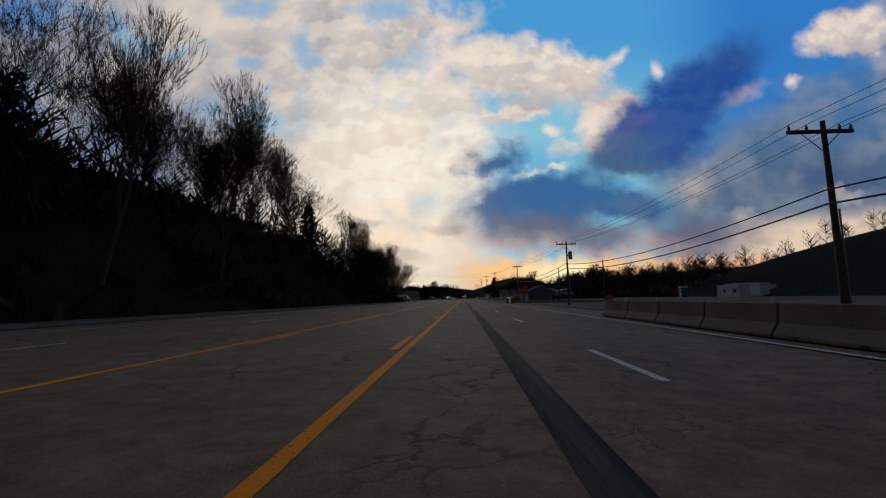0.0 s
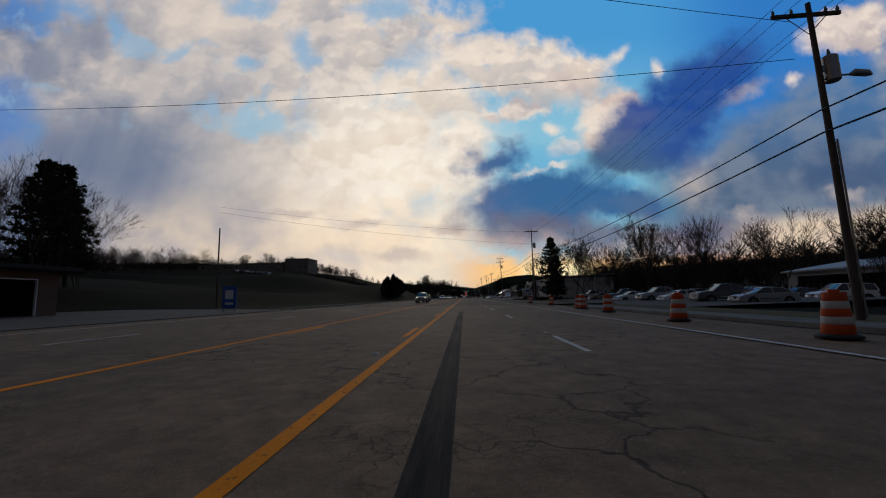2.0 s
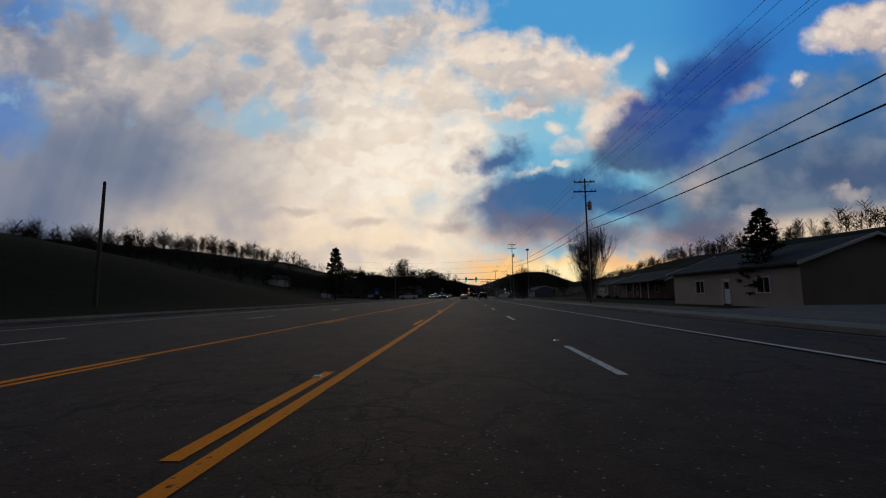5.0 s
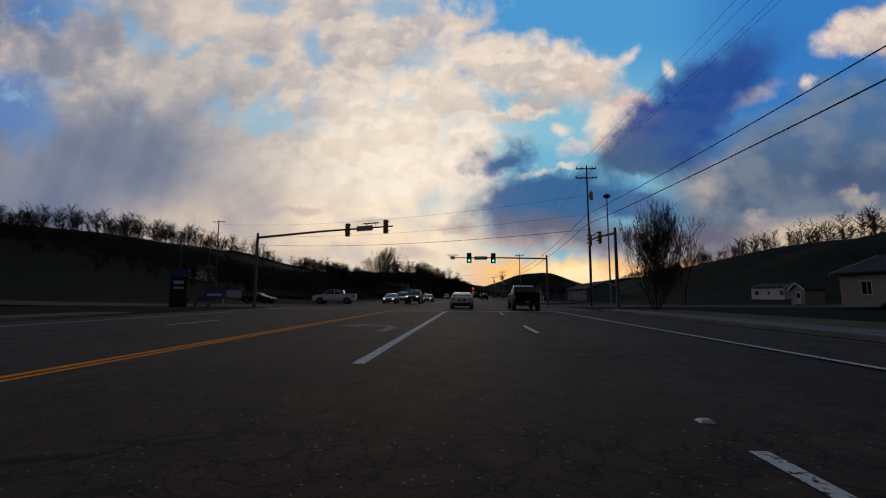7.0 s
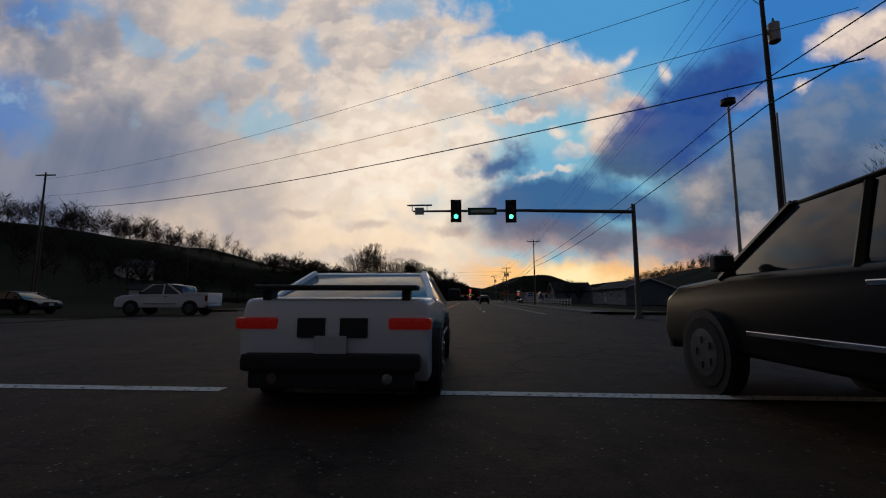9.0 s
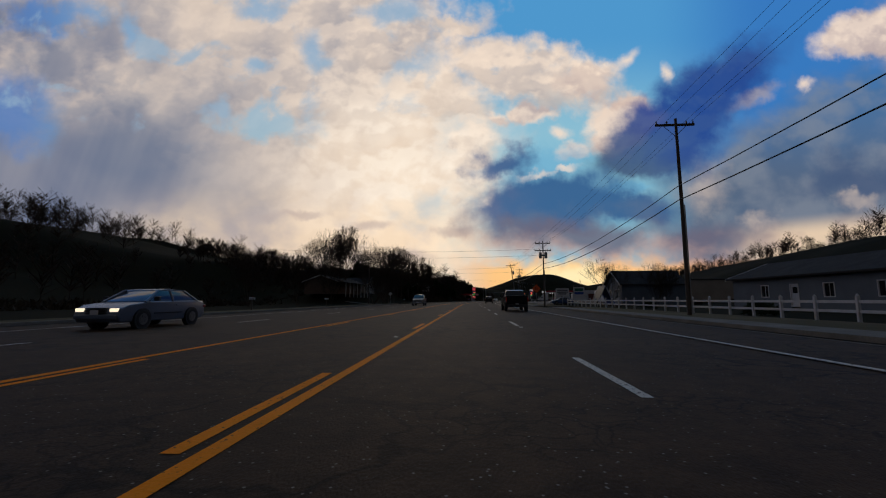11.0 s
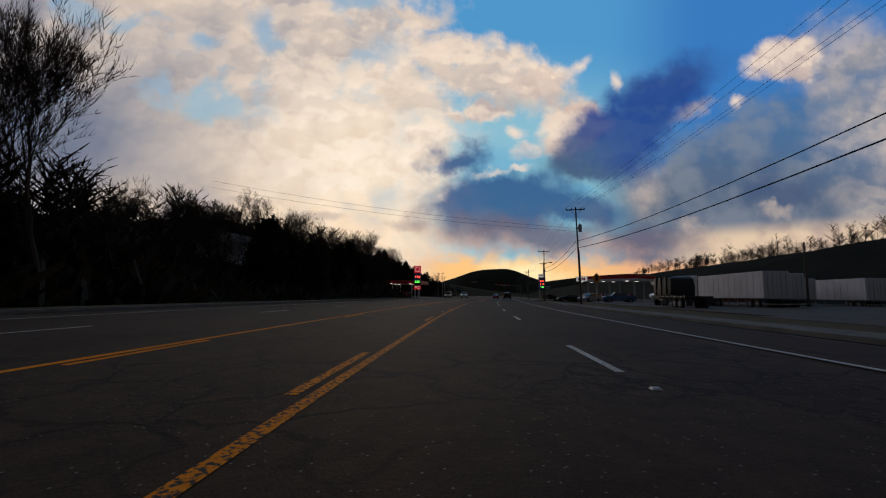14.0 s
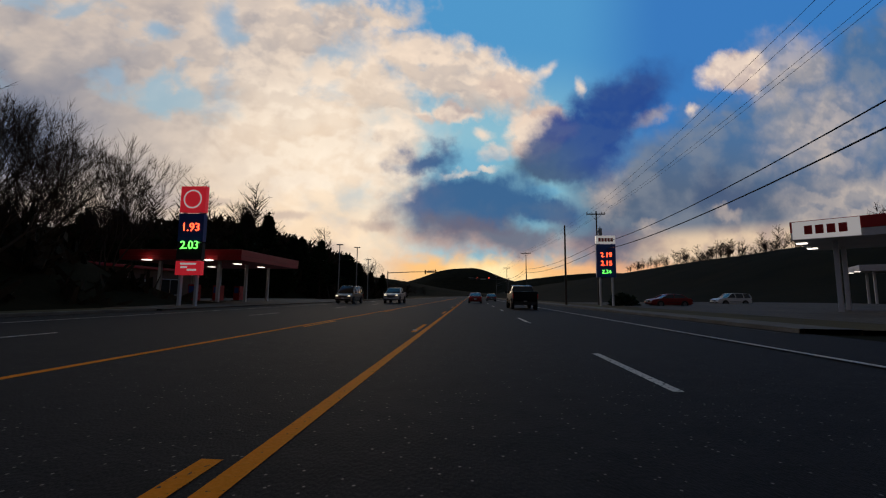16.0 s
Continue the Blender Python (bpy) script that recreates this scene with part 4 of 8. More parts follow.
def evergreen(name, seed, height, radius, kind):
    """Pine with open whorls, or a dense cedar; boughs with many needle tufts and a ragged outline."""
    rng = random.Random(seed)
    tv, tf, cv, cf = [], [], [], []
    add_limb(tv, tf, [Vector((0, 0, -0.3)), Vector((0.05, 0, height * 0.5)), Vector((0, 0.03, height))], [0.02 * height, 0.013 * height, 0.02], 7)
    count = 26 if kind == "pine" else 60
    for i in range(count):
        f = (0.14 if kind == "pine" else 0.03) + 0.86 * i / count
        reach = radius * (1 - f) ** (0.75 if kind == "pine" else 0.9) * rng.uniform(0.6, 1.15) + 0.15
        for k in range(4 if kind == "pine" else 5):
            ang = i * 2.1 + k * (2 * math.pi / (4 if kind == "pine" else 5)) + rng.uniform(-0.4, 0.4)
            way = Vector((math.cos(ang), math.sin(ang), rng.uniform(-0.1, 0.25) if kind == "pine" else rng.uniform(0.3, 1.0)))
            base = Vector((0, 0, f * height))
            tip = base + way * reach
            add_limb(tv, tf, [base, base.lerp(tip, 0.5), tip], [0.045 * (1 - f) + 0.02, 0.02, 0.008], 3)
            for t in range(7 if kind == "pine" else 6):
                g = 0.3 + 0.7 * t / 6
                needle_tuft(rng, cv, cf, base.lerp(tip, g), way, (0.42 if kind == "pine" else 0.4) * rng.uniform(0.7, 1.2), 7 if kind == "pine" else 6)
    for t in range(12):
        needle_tuft(rng, cv, cf, Vector((0, 0, height * (0.93 + 0.006 * t))), Vector((0, 0, 1)), 0.35, 4)
    tree = thing(name, put(-600, 920), "tall dark pine with open whorls of boughs" if kind == "pine" else "dark dense evergreen cedar on the grass", "tree", "evergreens")
    part("trunk", data_mesh("trunk", tv, tf, BARK, True), None, tree)
    part("crown", data_mesh("crown", cv, cf, NEEDLES), None, tree, "dark green needles")
    return tree


first_used = set()


def plant(tree, s, d, size, turn, label=""):
    """Stand a tree on the land: the first call moves the original, later ones copy it."""
    pose_m = put(s, d, ground_height(s, d) - 0.1, turn, size)
    if tree not in first_used:
        first_used.add(tree)
        tree.matrix_basis = pose_m @ Matrix.Diagonal((K, K, K, 1))
        made = tree
    else:
        made = copy_thing(tree, pose_m)
        made.matrix_basis = pose_m @ Matrix.Diagonal((K, K, K, 1))
    return tagged(made, label)


BARE = [bare_tree("bare_tree", 11, 14, 0.52, 1, 0.22), bare_tree("bare_tree", 12, 15, 0.4, 1, 0.3, 0.14), bare_tree("bare_tree", 13, 13, 0.5, 2, 0.2, 0.1, 7),
        bare_tree("bare_tree", 14, 16, 0.36, 1, 0.36, 0.16), bare_tree("bare_tree", 15, 12, 0.46, 3, 0.18, 0.12, 7)]
FAN = bare_tree("bare_tree", 21, 10, 0.27, 9, 0.2, 0.16, 7, 0.8, 0.013)
BIG = bare_tree("bare_tree", 51, 15, 0.46, 3, 0.17, 0.1, 7, 1.9)
PINE = [evergreen("pine_tree", 31, 12.5, 3.6, "pine"), evergreen("pine_tree", 32, 11, 2.9, "pine")]
CEDAR = [evergreen("cedar_tree", 41, 7.5, 2.6, "cedar"), evergreen("cedar_tree", 42, 8, 2.2, "cedar")]

rng = random.Random(5)
# woods on the bank beside the start
for i in range(70):
    s = -70 + 212 * (i + rng.random()) / 70
    d = -21.5 - 26 * rng.random() ** 1.4
    plant(BARE[i % 5], s, d, rng.uniform(0.95, 1.5) if s < 90 else rng.uniform(0.75, 1.25), rng.uniform(0, 360), "bare tree among dense woods on the steep bank")
for s, d, size in ((134.5, -22, 0.95), (129, -21.5, 1.05), (120, -21, 1.0)):
    plant(BIG, s, d, size, rng.uniform(0, 360), "large bare tree leaning out at the edge of the woods")
for s, d, size in ((138.5, -24, 0.6), (131, -27, 1.0), (112, -26, 0.95), (93, -24, 0.85), (70, -29, 1.0)):
    plant(PINE[1], s, d, size, rng.uniform(0, 360), "dark pine at the edge of the woods")
for s, d, size in ((188, -43, 1.15), (194, -47, 1.2), (200, -52, 1.1)):
    plant(PINE[0], s, d, size, rng.uniform(0, 360), "dark pine behind the low garage")
for s, d, size, k in ((184, -40, 1.15, 0), (191, -50, 1.2, 2), (206, -56, 1.1, 4)):
    plant(BARE[k], s, d, size, rng.uniform(0, 360), "bare tree behind the low garage")
# open ground and the grass hill
for s, d, size, k in ((306, -27, 1.05, 0), (311, -29, 1.1, 1), (316, -27, 0.95, 0), (336, -29, 1.0, 1), (346, -31, 1.05, 0), (355, -30, 0.85, 1), (322, -32, 0.9, 0), (343, -29, 1.0, 0), (349, -33, 1.05, 1), (352, -31.5, 0.9, 0), (359, -32, 0.8, 1)):
    plant(CEDAR[k], s, d, size, rng.uniform(0, 360))
plant(PINE[1], 468, -30, 1.15, 40, "bushy pine beside the junction")
plant(PINE[0], 229, 18.5, 1.0, 10)
plant(PINE[1], 233, 20, 0.95, 80)
for s, d, size in ((387, 24, 0.75), (391, 27, 0.7), (404, 26, 0.65), (272, 30, 0.6), (277, 33, 0.65)):
    plant(PINE[0], s, d, size, rng.uniform(0, 360), "dark pine behind the roadside buildings")
for s, d, size, k in ((226, 24, 1.05, 0), (236, 29, 1.0, 2), (245, 35, 1.1, 0), (252, 29, 0.9, 3), (250, 19.5, 0.85, 1), (216, 31, 1.0, 1), (208, 36, 1.1, 4), (222, 38, 1.0, 0), (240, 41, 1.1, 3),
                      (200, 40, 1.0, 2), (191, 44, 0.9, 4), (260, 44, 1.0, 1), (180, 50, 0.9, 0), (172, 56, 1.0, 3), (164, 60, 0.9, 2), (150, 62, 0.95, 1), (268, 52, 1.0, 2)):
    plant(BARE[k], s, d, size, rng.uniform(0, 360), "bare tree along the fence line")
plant(FAN, 463.6, 29, 1.85, 20, "large bare shade tree on the lawn")
plant(FAN, 471, 31, 0.95, 70, "low spreading bare tree on the lawn")
plant(FAN, 483.2, 17.0, 1.0, 0, "fan-shaped bare tree with upright stems beside the pavement")
for s, d, size, k in ((656, -24, 1.0, 0), (634, -33, 1.0, 4), (648, -34, 1.1, 3), (618, -34, 1.0, 2), (606, -38, 0.9, 4)):
    plant(BARE[k], s, d, size, rng.uniform(0, 360), "large bare tree beside the houses")
for s, d, size, turn in ((627.6, -20.5, 1.0, 20), (650, -24, 0.9, 140), (662, -27, 1.3, 250), (671, -28, 0.85, 60)):
    plant(BIG, s, d, size, turn, "large many-stemmed bare tree on the lawn")
for s, d in ((446, -141), (452, -125), (449, -160), (470, -150)):
    plant(BARE[3], s, d, 1.5, rng.uniform(0, 360), "tall bare tree behind the clinic")
# wooded bank on the bend
for i in range(40):
    s = 668 + 130 * (i + rng.random()) / 40
    d = (-52 if s < 718 else -24) - 30 * rng.random() ** 1.2
    plant(BARE[i % 5], s, d, rng.uniform(0.4, 0.6) if s < 750 else rng.uniform(0.6, 0.85), rng.uniform(0, 360), "bare tree among the woods on the bank")
for s, d, size, k in ((690, -52, 1.75, 3), (699, -50, 1.85, 1), (706, -44, 1.7, 0), (693, -30, 1.3, 3), (698, -28, 1.35, 1), (703, -26, 1.25, 3), (708, -24.5, 1.3, 1), (712, -23, 1.15, 3), (698, -33, 1.35, 3), (704, -31, 1.3, 3), (690, -34, 1.35, 1), (684, -56, 1.7, 0), (676, -52, 1.6, 2), (666, -48, 1.6, 4)):
    plant(BARE[k], s, d, size, rng.uniform(0, 360), "tall slender bare tree above the bank")
for s, d, size in ((764, -26, 0.8), (772, -29, 0.95), (757, -28, 0.9), (780, -27, 0.75), (751, -24, 0.8), (788, -33, 0.9)):
    plant(CEDAR[0], s, d, size, rng.uniform(0, 360), "dark cedar among the bare woods")
for s, d, size, k in ((812, -44, 1.0, 2), (822, -48, 1.1, 0), (806, -40, 0.95, 4), (836, -50, 1.0, 1), (850, -52, 1.1, 2), (908, -30, 1.0, 0), (866, -48, 1.0, 3)):
    plant(BARE[k], s, d, size, rng.uniform(0, 360), "bare tree behind the filling station")
plant(BARE[4], 811, -31, 1.15, 30, "large bare tree beside the filling station")
for s, d, size, turn in ((803, -29, 0.75, 0), (797, -26, 0.75, 120), (806, -38, 0.7, 60)):
    plant(BIG, s, d, size, turn, "large bare tree on the bank beside the filling station")
for s, d, size in ((704, -34, 1.2), (703, -30, 1.0), (708, -28, 0.95), (713, -28, 0.9), (694, -45, 1.5), (700, -44, 1.4), (688, -46, 1.5), (708, -40, 1.4)):
    plant(CEDAR[0], s, d, size, rng.uniform(0, 360), "dark cedar below the tall bare trees")
for s, d, size in ((741, -27, 1.1), (745, -28, 1.2), (748, -27, 1.0), (853, -40, 1.3), (858, -46, 1.4), (846, -50, 1.4), (866, -42, 1.3), (874, -36, 1.2), (880, -44, 1.4), (840, -56, 1.4), (832, -54, 1.3), (886, -36, 1.2), (816, -44, 1.0), (824, -48, 1.1), (828, -46, 1.0), (905, -36, 1.3), (912, -40, 1.4), (920, -38, 1.3), (930, -36, 1.2), (898, -44, 1.4), (925, -44, 1.4), (942, -34, 1.2), (908, -47, 1.4), (936, -42, 1.3), (902, -33, 1.1), (862, -38, 1.3), (868, -50, 1.4), (878, -50, 1.4), (890, -46, 1.3), (896, -38, 1.1), (850, -44, 1.3), (838, -48, 1.2)):
    plant(CEDAR[1], s, d, size, rng.uniform(0, 360), "dark evergreen behind the filling station")
for s, d in ((890, -32), (880, -38), (872, -34)):
    plant(PINE[0], s, d, 0.95, rng.uniform(0, 360), "dark pine behind the filling station")
# trees beside and beyond the junction
for s, d, size, k in ((520, 34, 0.7, 2), (528, 38, 0.7, 4), (505, 30, 0.75, 1), (600, 30.5, 0.62, 4), (610, 36, 0.6, 4), (613, 28, 0.75, 2)):
    plant(BARE[k], s, d, size, rng.uniform(0, 360), "small bare tree beside the houses")


def woods(name, label, spots, seed, tall):
    """Far leafless woods along a skyline: many small trees with stems and ragged twigs."""
    wr = random.Random(seed)
    verts, faces = [], []
    for s, d in spots:
        x, y, _ = plan(s, d)
        z = ground_height(s, d)
        h = tall * wr.uniform(0.6, 1.25)
        base = Vector((x, y, z - 0.3))
        add_limb(verts, faces, [base, base + Vector((wr.uniform(-0.4, 0.4), wr.uniform(-0.4, 0.4), h * 0.8))], [0.09, 0.02], 3)
        for i in range(30):
            f = wr.uniform(0.22, 0.97)
            p = base + Vector((0, 0, h * f))
            a = wr.uniform(0, 6.28)
            l = h * 0.4 * (1.12 - 0.62 * f)
            w = Vector((math.cos(a) * l, math.sin(a) * l, l * wr.uniform(0.5, 1.4)))
            side = w.cross(Vector((wr.uniform(-1, 1), wr.uniform(-1, 1), 0.2))).normalized()
            n = len(verts)
            verts.extend([p - side * 0.12, p + side * 0.12, p + w])
            faces.append((n, n + 1, n + 2))
            for q in range(2):
                e = p + w * wr.uniform(0.4, 0.9)
                w2 = Vector((wr.uniform(-1, 1), wr.uniform(-1, 1), wr.uniform(0.1, 1.2))) * l * 0.45
                n = len(verts)
                verts.extend([e - side * 0.1, e + side * 0.1, e + w2])
                faces.append((n, n + 1, n + 2))
    ob = new(name, data_mesh(name, verts, faces, TWIGS))
    ob.scale = (K, K, K)
    tagged(ob, label, "woods", kind="stuff")


wr = random.Random(8)
woods("woods", "bare winter woods along the far ridge", [(-60 + 1250 * wr.random(), 150 + 60 * wr.random()) for _ in range(900)], 1, 9)
woods("woods", "bare winter woods on the hillside crest", [(150 + 620 * wr.random(), -165 - 110 * wr.random()) for _ in range(1400)], 2, 11)
woods("woods", "bare thicket behind the roadside lots", [(130 + 230 * wr.random(), 50 + 45 * wr.random()) for _ in range(420)], 3, 9)
woods("woods", "dark woods closing the road's far end", [(860 + 500 * wr.random(), -60 - 160 * wr.random()) for _ in range(420)], 4, 12)
woods("woods", "bare woods on the bank by the bend", [(718 + 84 * wr.random(), -30 - 50 * wr.random()) for _ in range(200)] + [(650 + 70 * wr.random(), -54 - 40 * wr.random()) for _ in range(160)], 5, 6.5)
woods("woods", "dense bare woods on the steep bank", [(-80 + 200 * wr.random(), -24 - 60 * wr.random()) for _ in range(330)], 6, 7.5)
woods("woods", "bare trees past the houses", [(560 + 110 * wr.random(), -60 - 90 * wr.random()) for _ in range(90)], 7, 8)


def undergrowth(name, label, spots, seed, size):
    """Ragged brush: clumps of crossed stems and dead leaves."""
    ur = random.Random(seed)
    verts, faces = [], []
    for s, d in spots:
        x, y, _ = plan(s, d)
        base = Vector((x, y, ground_height(s, d)))
        for i in range(16):
            w = Vector((ur.uniform(-1, 1), ur.uniform(-1, 1), ur.uniform(0.15, 1.3))) * size * ur.uniform(0.5, 1.1)
            side = w.cross(Vector((ur.uniform(-1, 1), ur.uniform(-1, 1), 0))).normalized() * size * ur.uniform(0.05, 0.22)
            n = len(verts)
            p = base + Vector((ur.uniform(-0.8, 0.8), ur.uniform(-0.8, 0.8), -0.2)) * size
            verts.extend([p - side, p + side, p + w + side * 0.6, p + w * 1.05 - side * 0.4])
            faces.append((n, n + 1, n + 2, n + 3))
    ob = new(name, data_mesh(name, verts, faces, BRUSH))
    ob.scale = (K, K, K)
    tagged(ob, label, "brush", kind="stuff")


undergrowth("undergrowth", "dark winter brush covering the steep bank", [(-90 + 234 * wr.random(), -20 - 34 * wr.random()) for _ in range(950)], 1, 1.6)
undergrowth("undergrowth", "dark brush on the bank by the bend", [(716 + 95 * wr.random(), -21.5 - 36 * wr.random()) for _ in range(560)] + [(650 + 68 * wr.random(), -50 - 30 * wr.random()) for _ in range(260)], 2, 1.4)
undergrowth("undergrowth", "dense dark thicket below the tall trees", [(700 + 22 * wr.random(), -22.5 - 22 * wr.random()) for _ in range(330)] + [(684 + 36 * wr.random(), -43 - 12 * wr.random()) for _ in range(200)], 9, 2.6)
undergrowth("undergrowth", "brush along the fence behind the lots", [(130 + 140 * wr.random(), 40 + 30 * wr.random()) for _ in range(520)], 4, 2.0)
undergrowth("undergrowth", "brush behind the houses", [(575 + 90 * wr.random(), -42 - 26 * wr.random()) for _ in range(300)], 5, 1.0)


# ---- distant mountains ----
def mountain(label, bearing, far, half, height, seed):
    bm = bmesh.new()
    cols = 60
    rows = []
    for i in range(cols + 1):
        u = -1 + 2 * i / cols
        h = height * math.exp(-(u * 1.9) ** 2) * (1 + 0.1 * noise.noise((u * 4, seed, 0))) + height * 0.16 * (1 - u * u)
        x, y = math.sin(radians(bearing)) * far + math.cos(radians(bearing)) * half * u, math.cos(radians(bearing)) * far - math.sin(radians(bearing)) * half * u
        rows.append([bm.verts.new((x * k, y * k, z)) for k, z in ((0.9, -2), (0.97, h * 0.6), (1.0, h), (1.1, -2))])
    for a, b in zip(rows[:-1], rows[1:]):
        for k in range(3):
            bm.faces.new((a[k], b[k], b[k + 1], a[k + 1]))
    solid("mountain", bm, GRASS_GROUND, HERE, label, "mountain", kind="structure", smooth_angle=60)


mountain("dark wooded mountain at the end of the valley", 7.4, 2600, 520, 104, 1.0)
mountain("low dark hill beyond the road", -3.0, 1700, 420, 38, 2.0)
mountain("long dark ridge beyond the road", 20, 2500, 900, 84, 3.0)
undergrowth("undergrowth", "dark brush behind the filling station", [(806 + 90 * wr.random(), -40 - 40 * wr.random()) for _ in range(420)], 6, 2.2)
undergrowth("undergrowth", "dense dark thicket on the slope beyond the filling station", [(872 + 95 * wr.random(), -30 - 34 * wr.random()) for _ in range(420)], 7, 3.2)

# ---- vehicles ----
GLASS = surface("dark_car_glass", (0.012, 0.014, 0.017), (0.01, 0.012, 0.015), rough=0.08, bump=0.0, spec=0.6)
TYRE = surface("tyre_rubber", (0.018, 0.018, 0.018), (0.028, 0.027, 0.026), rough=0.85, grain=30)
RIM = surface("wheel_rim", (0.2, 0.2, 0.21), (0.12, 0.12, 0.13), rough=0.35, metal=0.8, bump=0.0)
CHROME = surface("chrome", (0.6, 0.6, 0.6), (0.5, 0.5, 0.5), rough=0.15, metal=1.0, bump=0.0)
PLASTIC = surface("black_plastic", (0.02, 0.02, 0.021), (0.028, 0.028, 0.029), rough=0.6)
PLATE = surface("number_plate_white", (0.55, 0.55, 0.56), (0.48, 0.48, 0.5), rough=0.5, bump=0.0)
INK = surface("dark_ink", (0.03, 0.03, 0.05), (0.04, 0.04, 0.06), rough=0.6, bump=0.0)
HEAD_ON = lamp_surface("lit_headlamp", (1.0, 0.86, 0.62), 1.1)
HEAD_OFF = surface("headlamp_lens", (0.5, 0.5, 0.5), (0.42, 0.42, 0.42), rough=0.15, bump=0.0, spec=0.6)
TAIL_ON = lamp_surface("lit_tail_lamp", (0.5, 0.02, 0.014), 0.07)
TAIL_OFF = surface("red_tail_lens", (0.22, 0.012, 0.012), (0.16, 0.01, 0.01), rough=0.2, bump=0.0, spec=0.5)


def car_paint(name, colour):
    return surface("car_paint_" + name, colour, tuple(c * 0.85 for c in colour), rough=0.3, scale=1.0, grain=60, bump=0.02, coat=0.25, spec=0.35)


PAINTS = {"white": car_paint("white", (0.8, 0.8, 0.82)), "black": surface("car_paint_black", (0.007, 0.007, 0.008), (0.005, 0.005, 0.006), rough=0.35, scale=1.0, grain=60, bump=0.02, coat=0.1, spec=0.15), "silver": car_paint("silver", (0.36, 0.37, 0.39)), "grey": car_paint("grey", (0.1, 0.105, 0.115)),
          "red": car_paint("red", (0.26, 0.015, 0.012)), "blue": car_paint("blue", (0.03, 0.07, 0.17)), "slate": car_paint("slate", (0.11, 0.14, 0.19)), "maroon": car_paint("maroon", (0.09, 0.02, 0.025)), "tan": car_paint("tan", (0.28, 0.24, 0.19))}


def loft(bm, outline, half, squeeze=None):
    """A side outline of (y, z) drawn across the car; half gives the half width at each point."""
    left = [bm.verts.new((-half(y, z), y, z)) for y, z in outline]
    right = [bm.verts.new((half(y, z), y, z)) for y, z in outline]
    n = len(outline)
    bm.faces.new(left[::-1])
    bm.faces.new(right)
    for k in range(n):
        bm.faces.new((left[k], left[(k + 1) % n], right[(k + 1) % n], right[k]))


SHAPES = {
    "sedan": dict(length=4.75, width=1.82, base=2.75, wheel=0.33, deck=0.98,
                  body=[(-2.35, 0.42), (-2.38, 0.72), (-2.28, 0.98), (-1.75, 1.02), (1.0, 0.98), (1.95, 0.86), (2.3, 0.72), (2.37, 0.45), (2.25, 0.24), (-2.2, 0.24)],
                  cabin=[(-1.85, 1.0), (-1.1, 1.42), (-0.2, 1.47), (0.35, 1.42), (1.2, 0.97)]),
    "coupe": dict(length=4.84, width=1.92, base=2.81, wheel=0.36, deck=1.0,
                  body=[(-2.4, 0.45), (-2.42, 0.78), (-2.35, 1.02), (-1.7, 1.04), (0.6, 0.98), (1.9, 0.92), (2.35, 0.75), (2.42, 0.45), (2.25, 0.2), (-2.2, 0.22)],
                  cabin=[(-1.75, 1.02), (-0.9, 1.34), (-0.25, 1.38), (0.2, 1.33), (1.0, 0.97)]),
    "suv": dict(length=4.85, width=1.9, base=2.8, wheel=0.37, deck=1.1,
                body=[(-2.4, 0.5), (-2.42, 0.85), (-2.38, 1.1), (-1.5, 1.12), (0.95, 1.1), (1.9, 1.02), (2.35, 0.85), (2.42, 0.5), (2.3, 0.3), (-2.3, 0.3)],
                cabin=[(-2.36, 1.1), (-2.12, 1.68), (-0.8, 1.76), (0.3, 1.72), (1.15, 1.08)]),
    "van": dict(length=5.6, width=2.0, base=3.5, wheel=0.38, deck=1.2,
                body=[(-2.8, 0.5), (-2.82, 0.9), (-2.8, 1.2), (-1.5, 1.22), (1.6, 1.2), (2.35, 1.05), (2.75, 0.9), (2.82, 0.5), (2.7, 0.3), (-2.7, 0.3)],
                cabin=[(-2.79, 1.2), (-2.7, 2.0), (-1.0, 2.08), (0.9, 2.04), (1.8, 1.18)]),
    "pickup": dict(length=5.9, width=2.03, base=3.7, wheel=0.42, deck=1.28,
                   body=[(-2.9, 0.62), (-2.95, 1.0), (-2.93, 1.28), (-1.4, 1.3), (1.3, 1.28), (2.45, 1.2), (2.86, 1.05), (2.95, 0.62), (2.8, 0.44), (-2.75, 0.44)],
                   cabin=[(-1.36, 1.28), (-1.2, 1.86), (-0.3, 1.96), (0.65, 1.9), (1.5, 1.27)]),
}


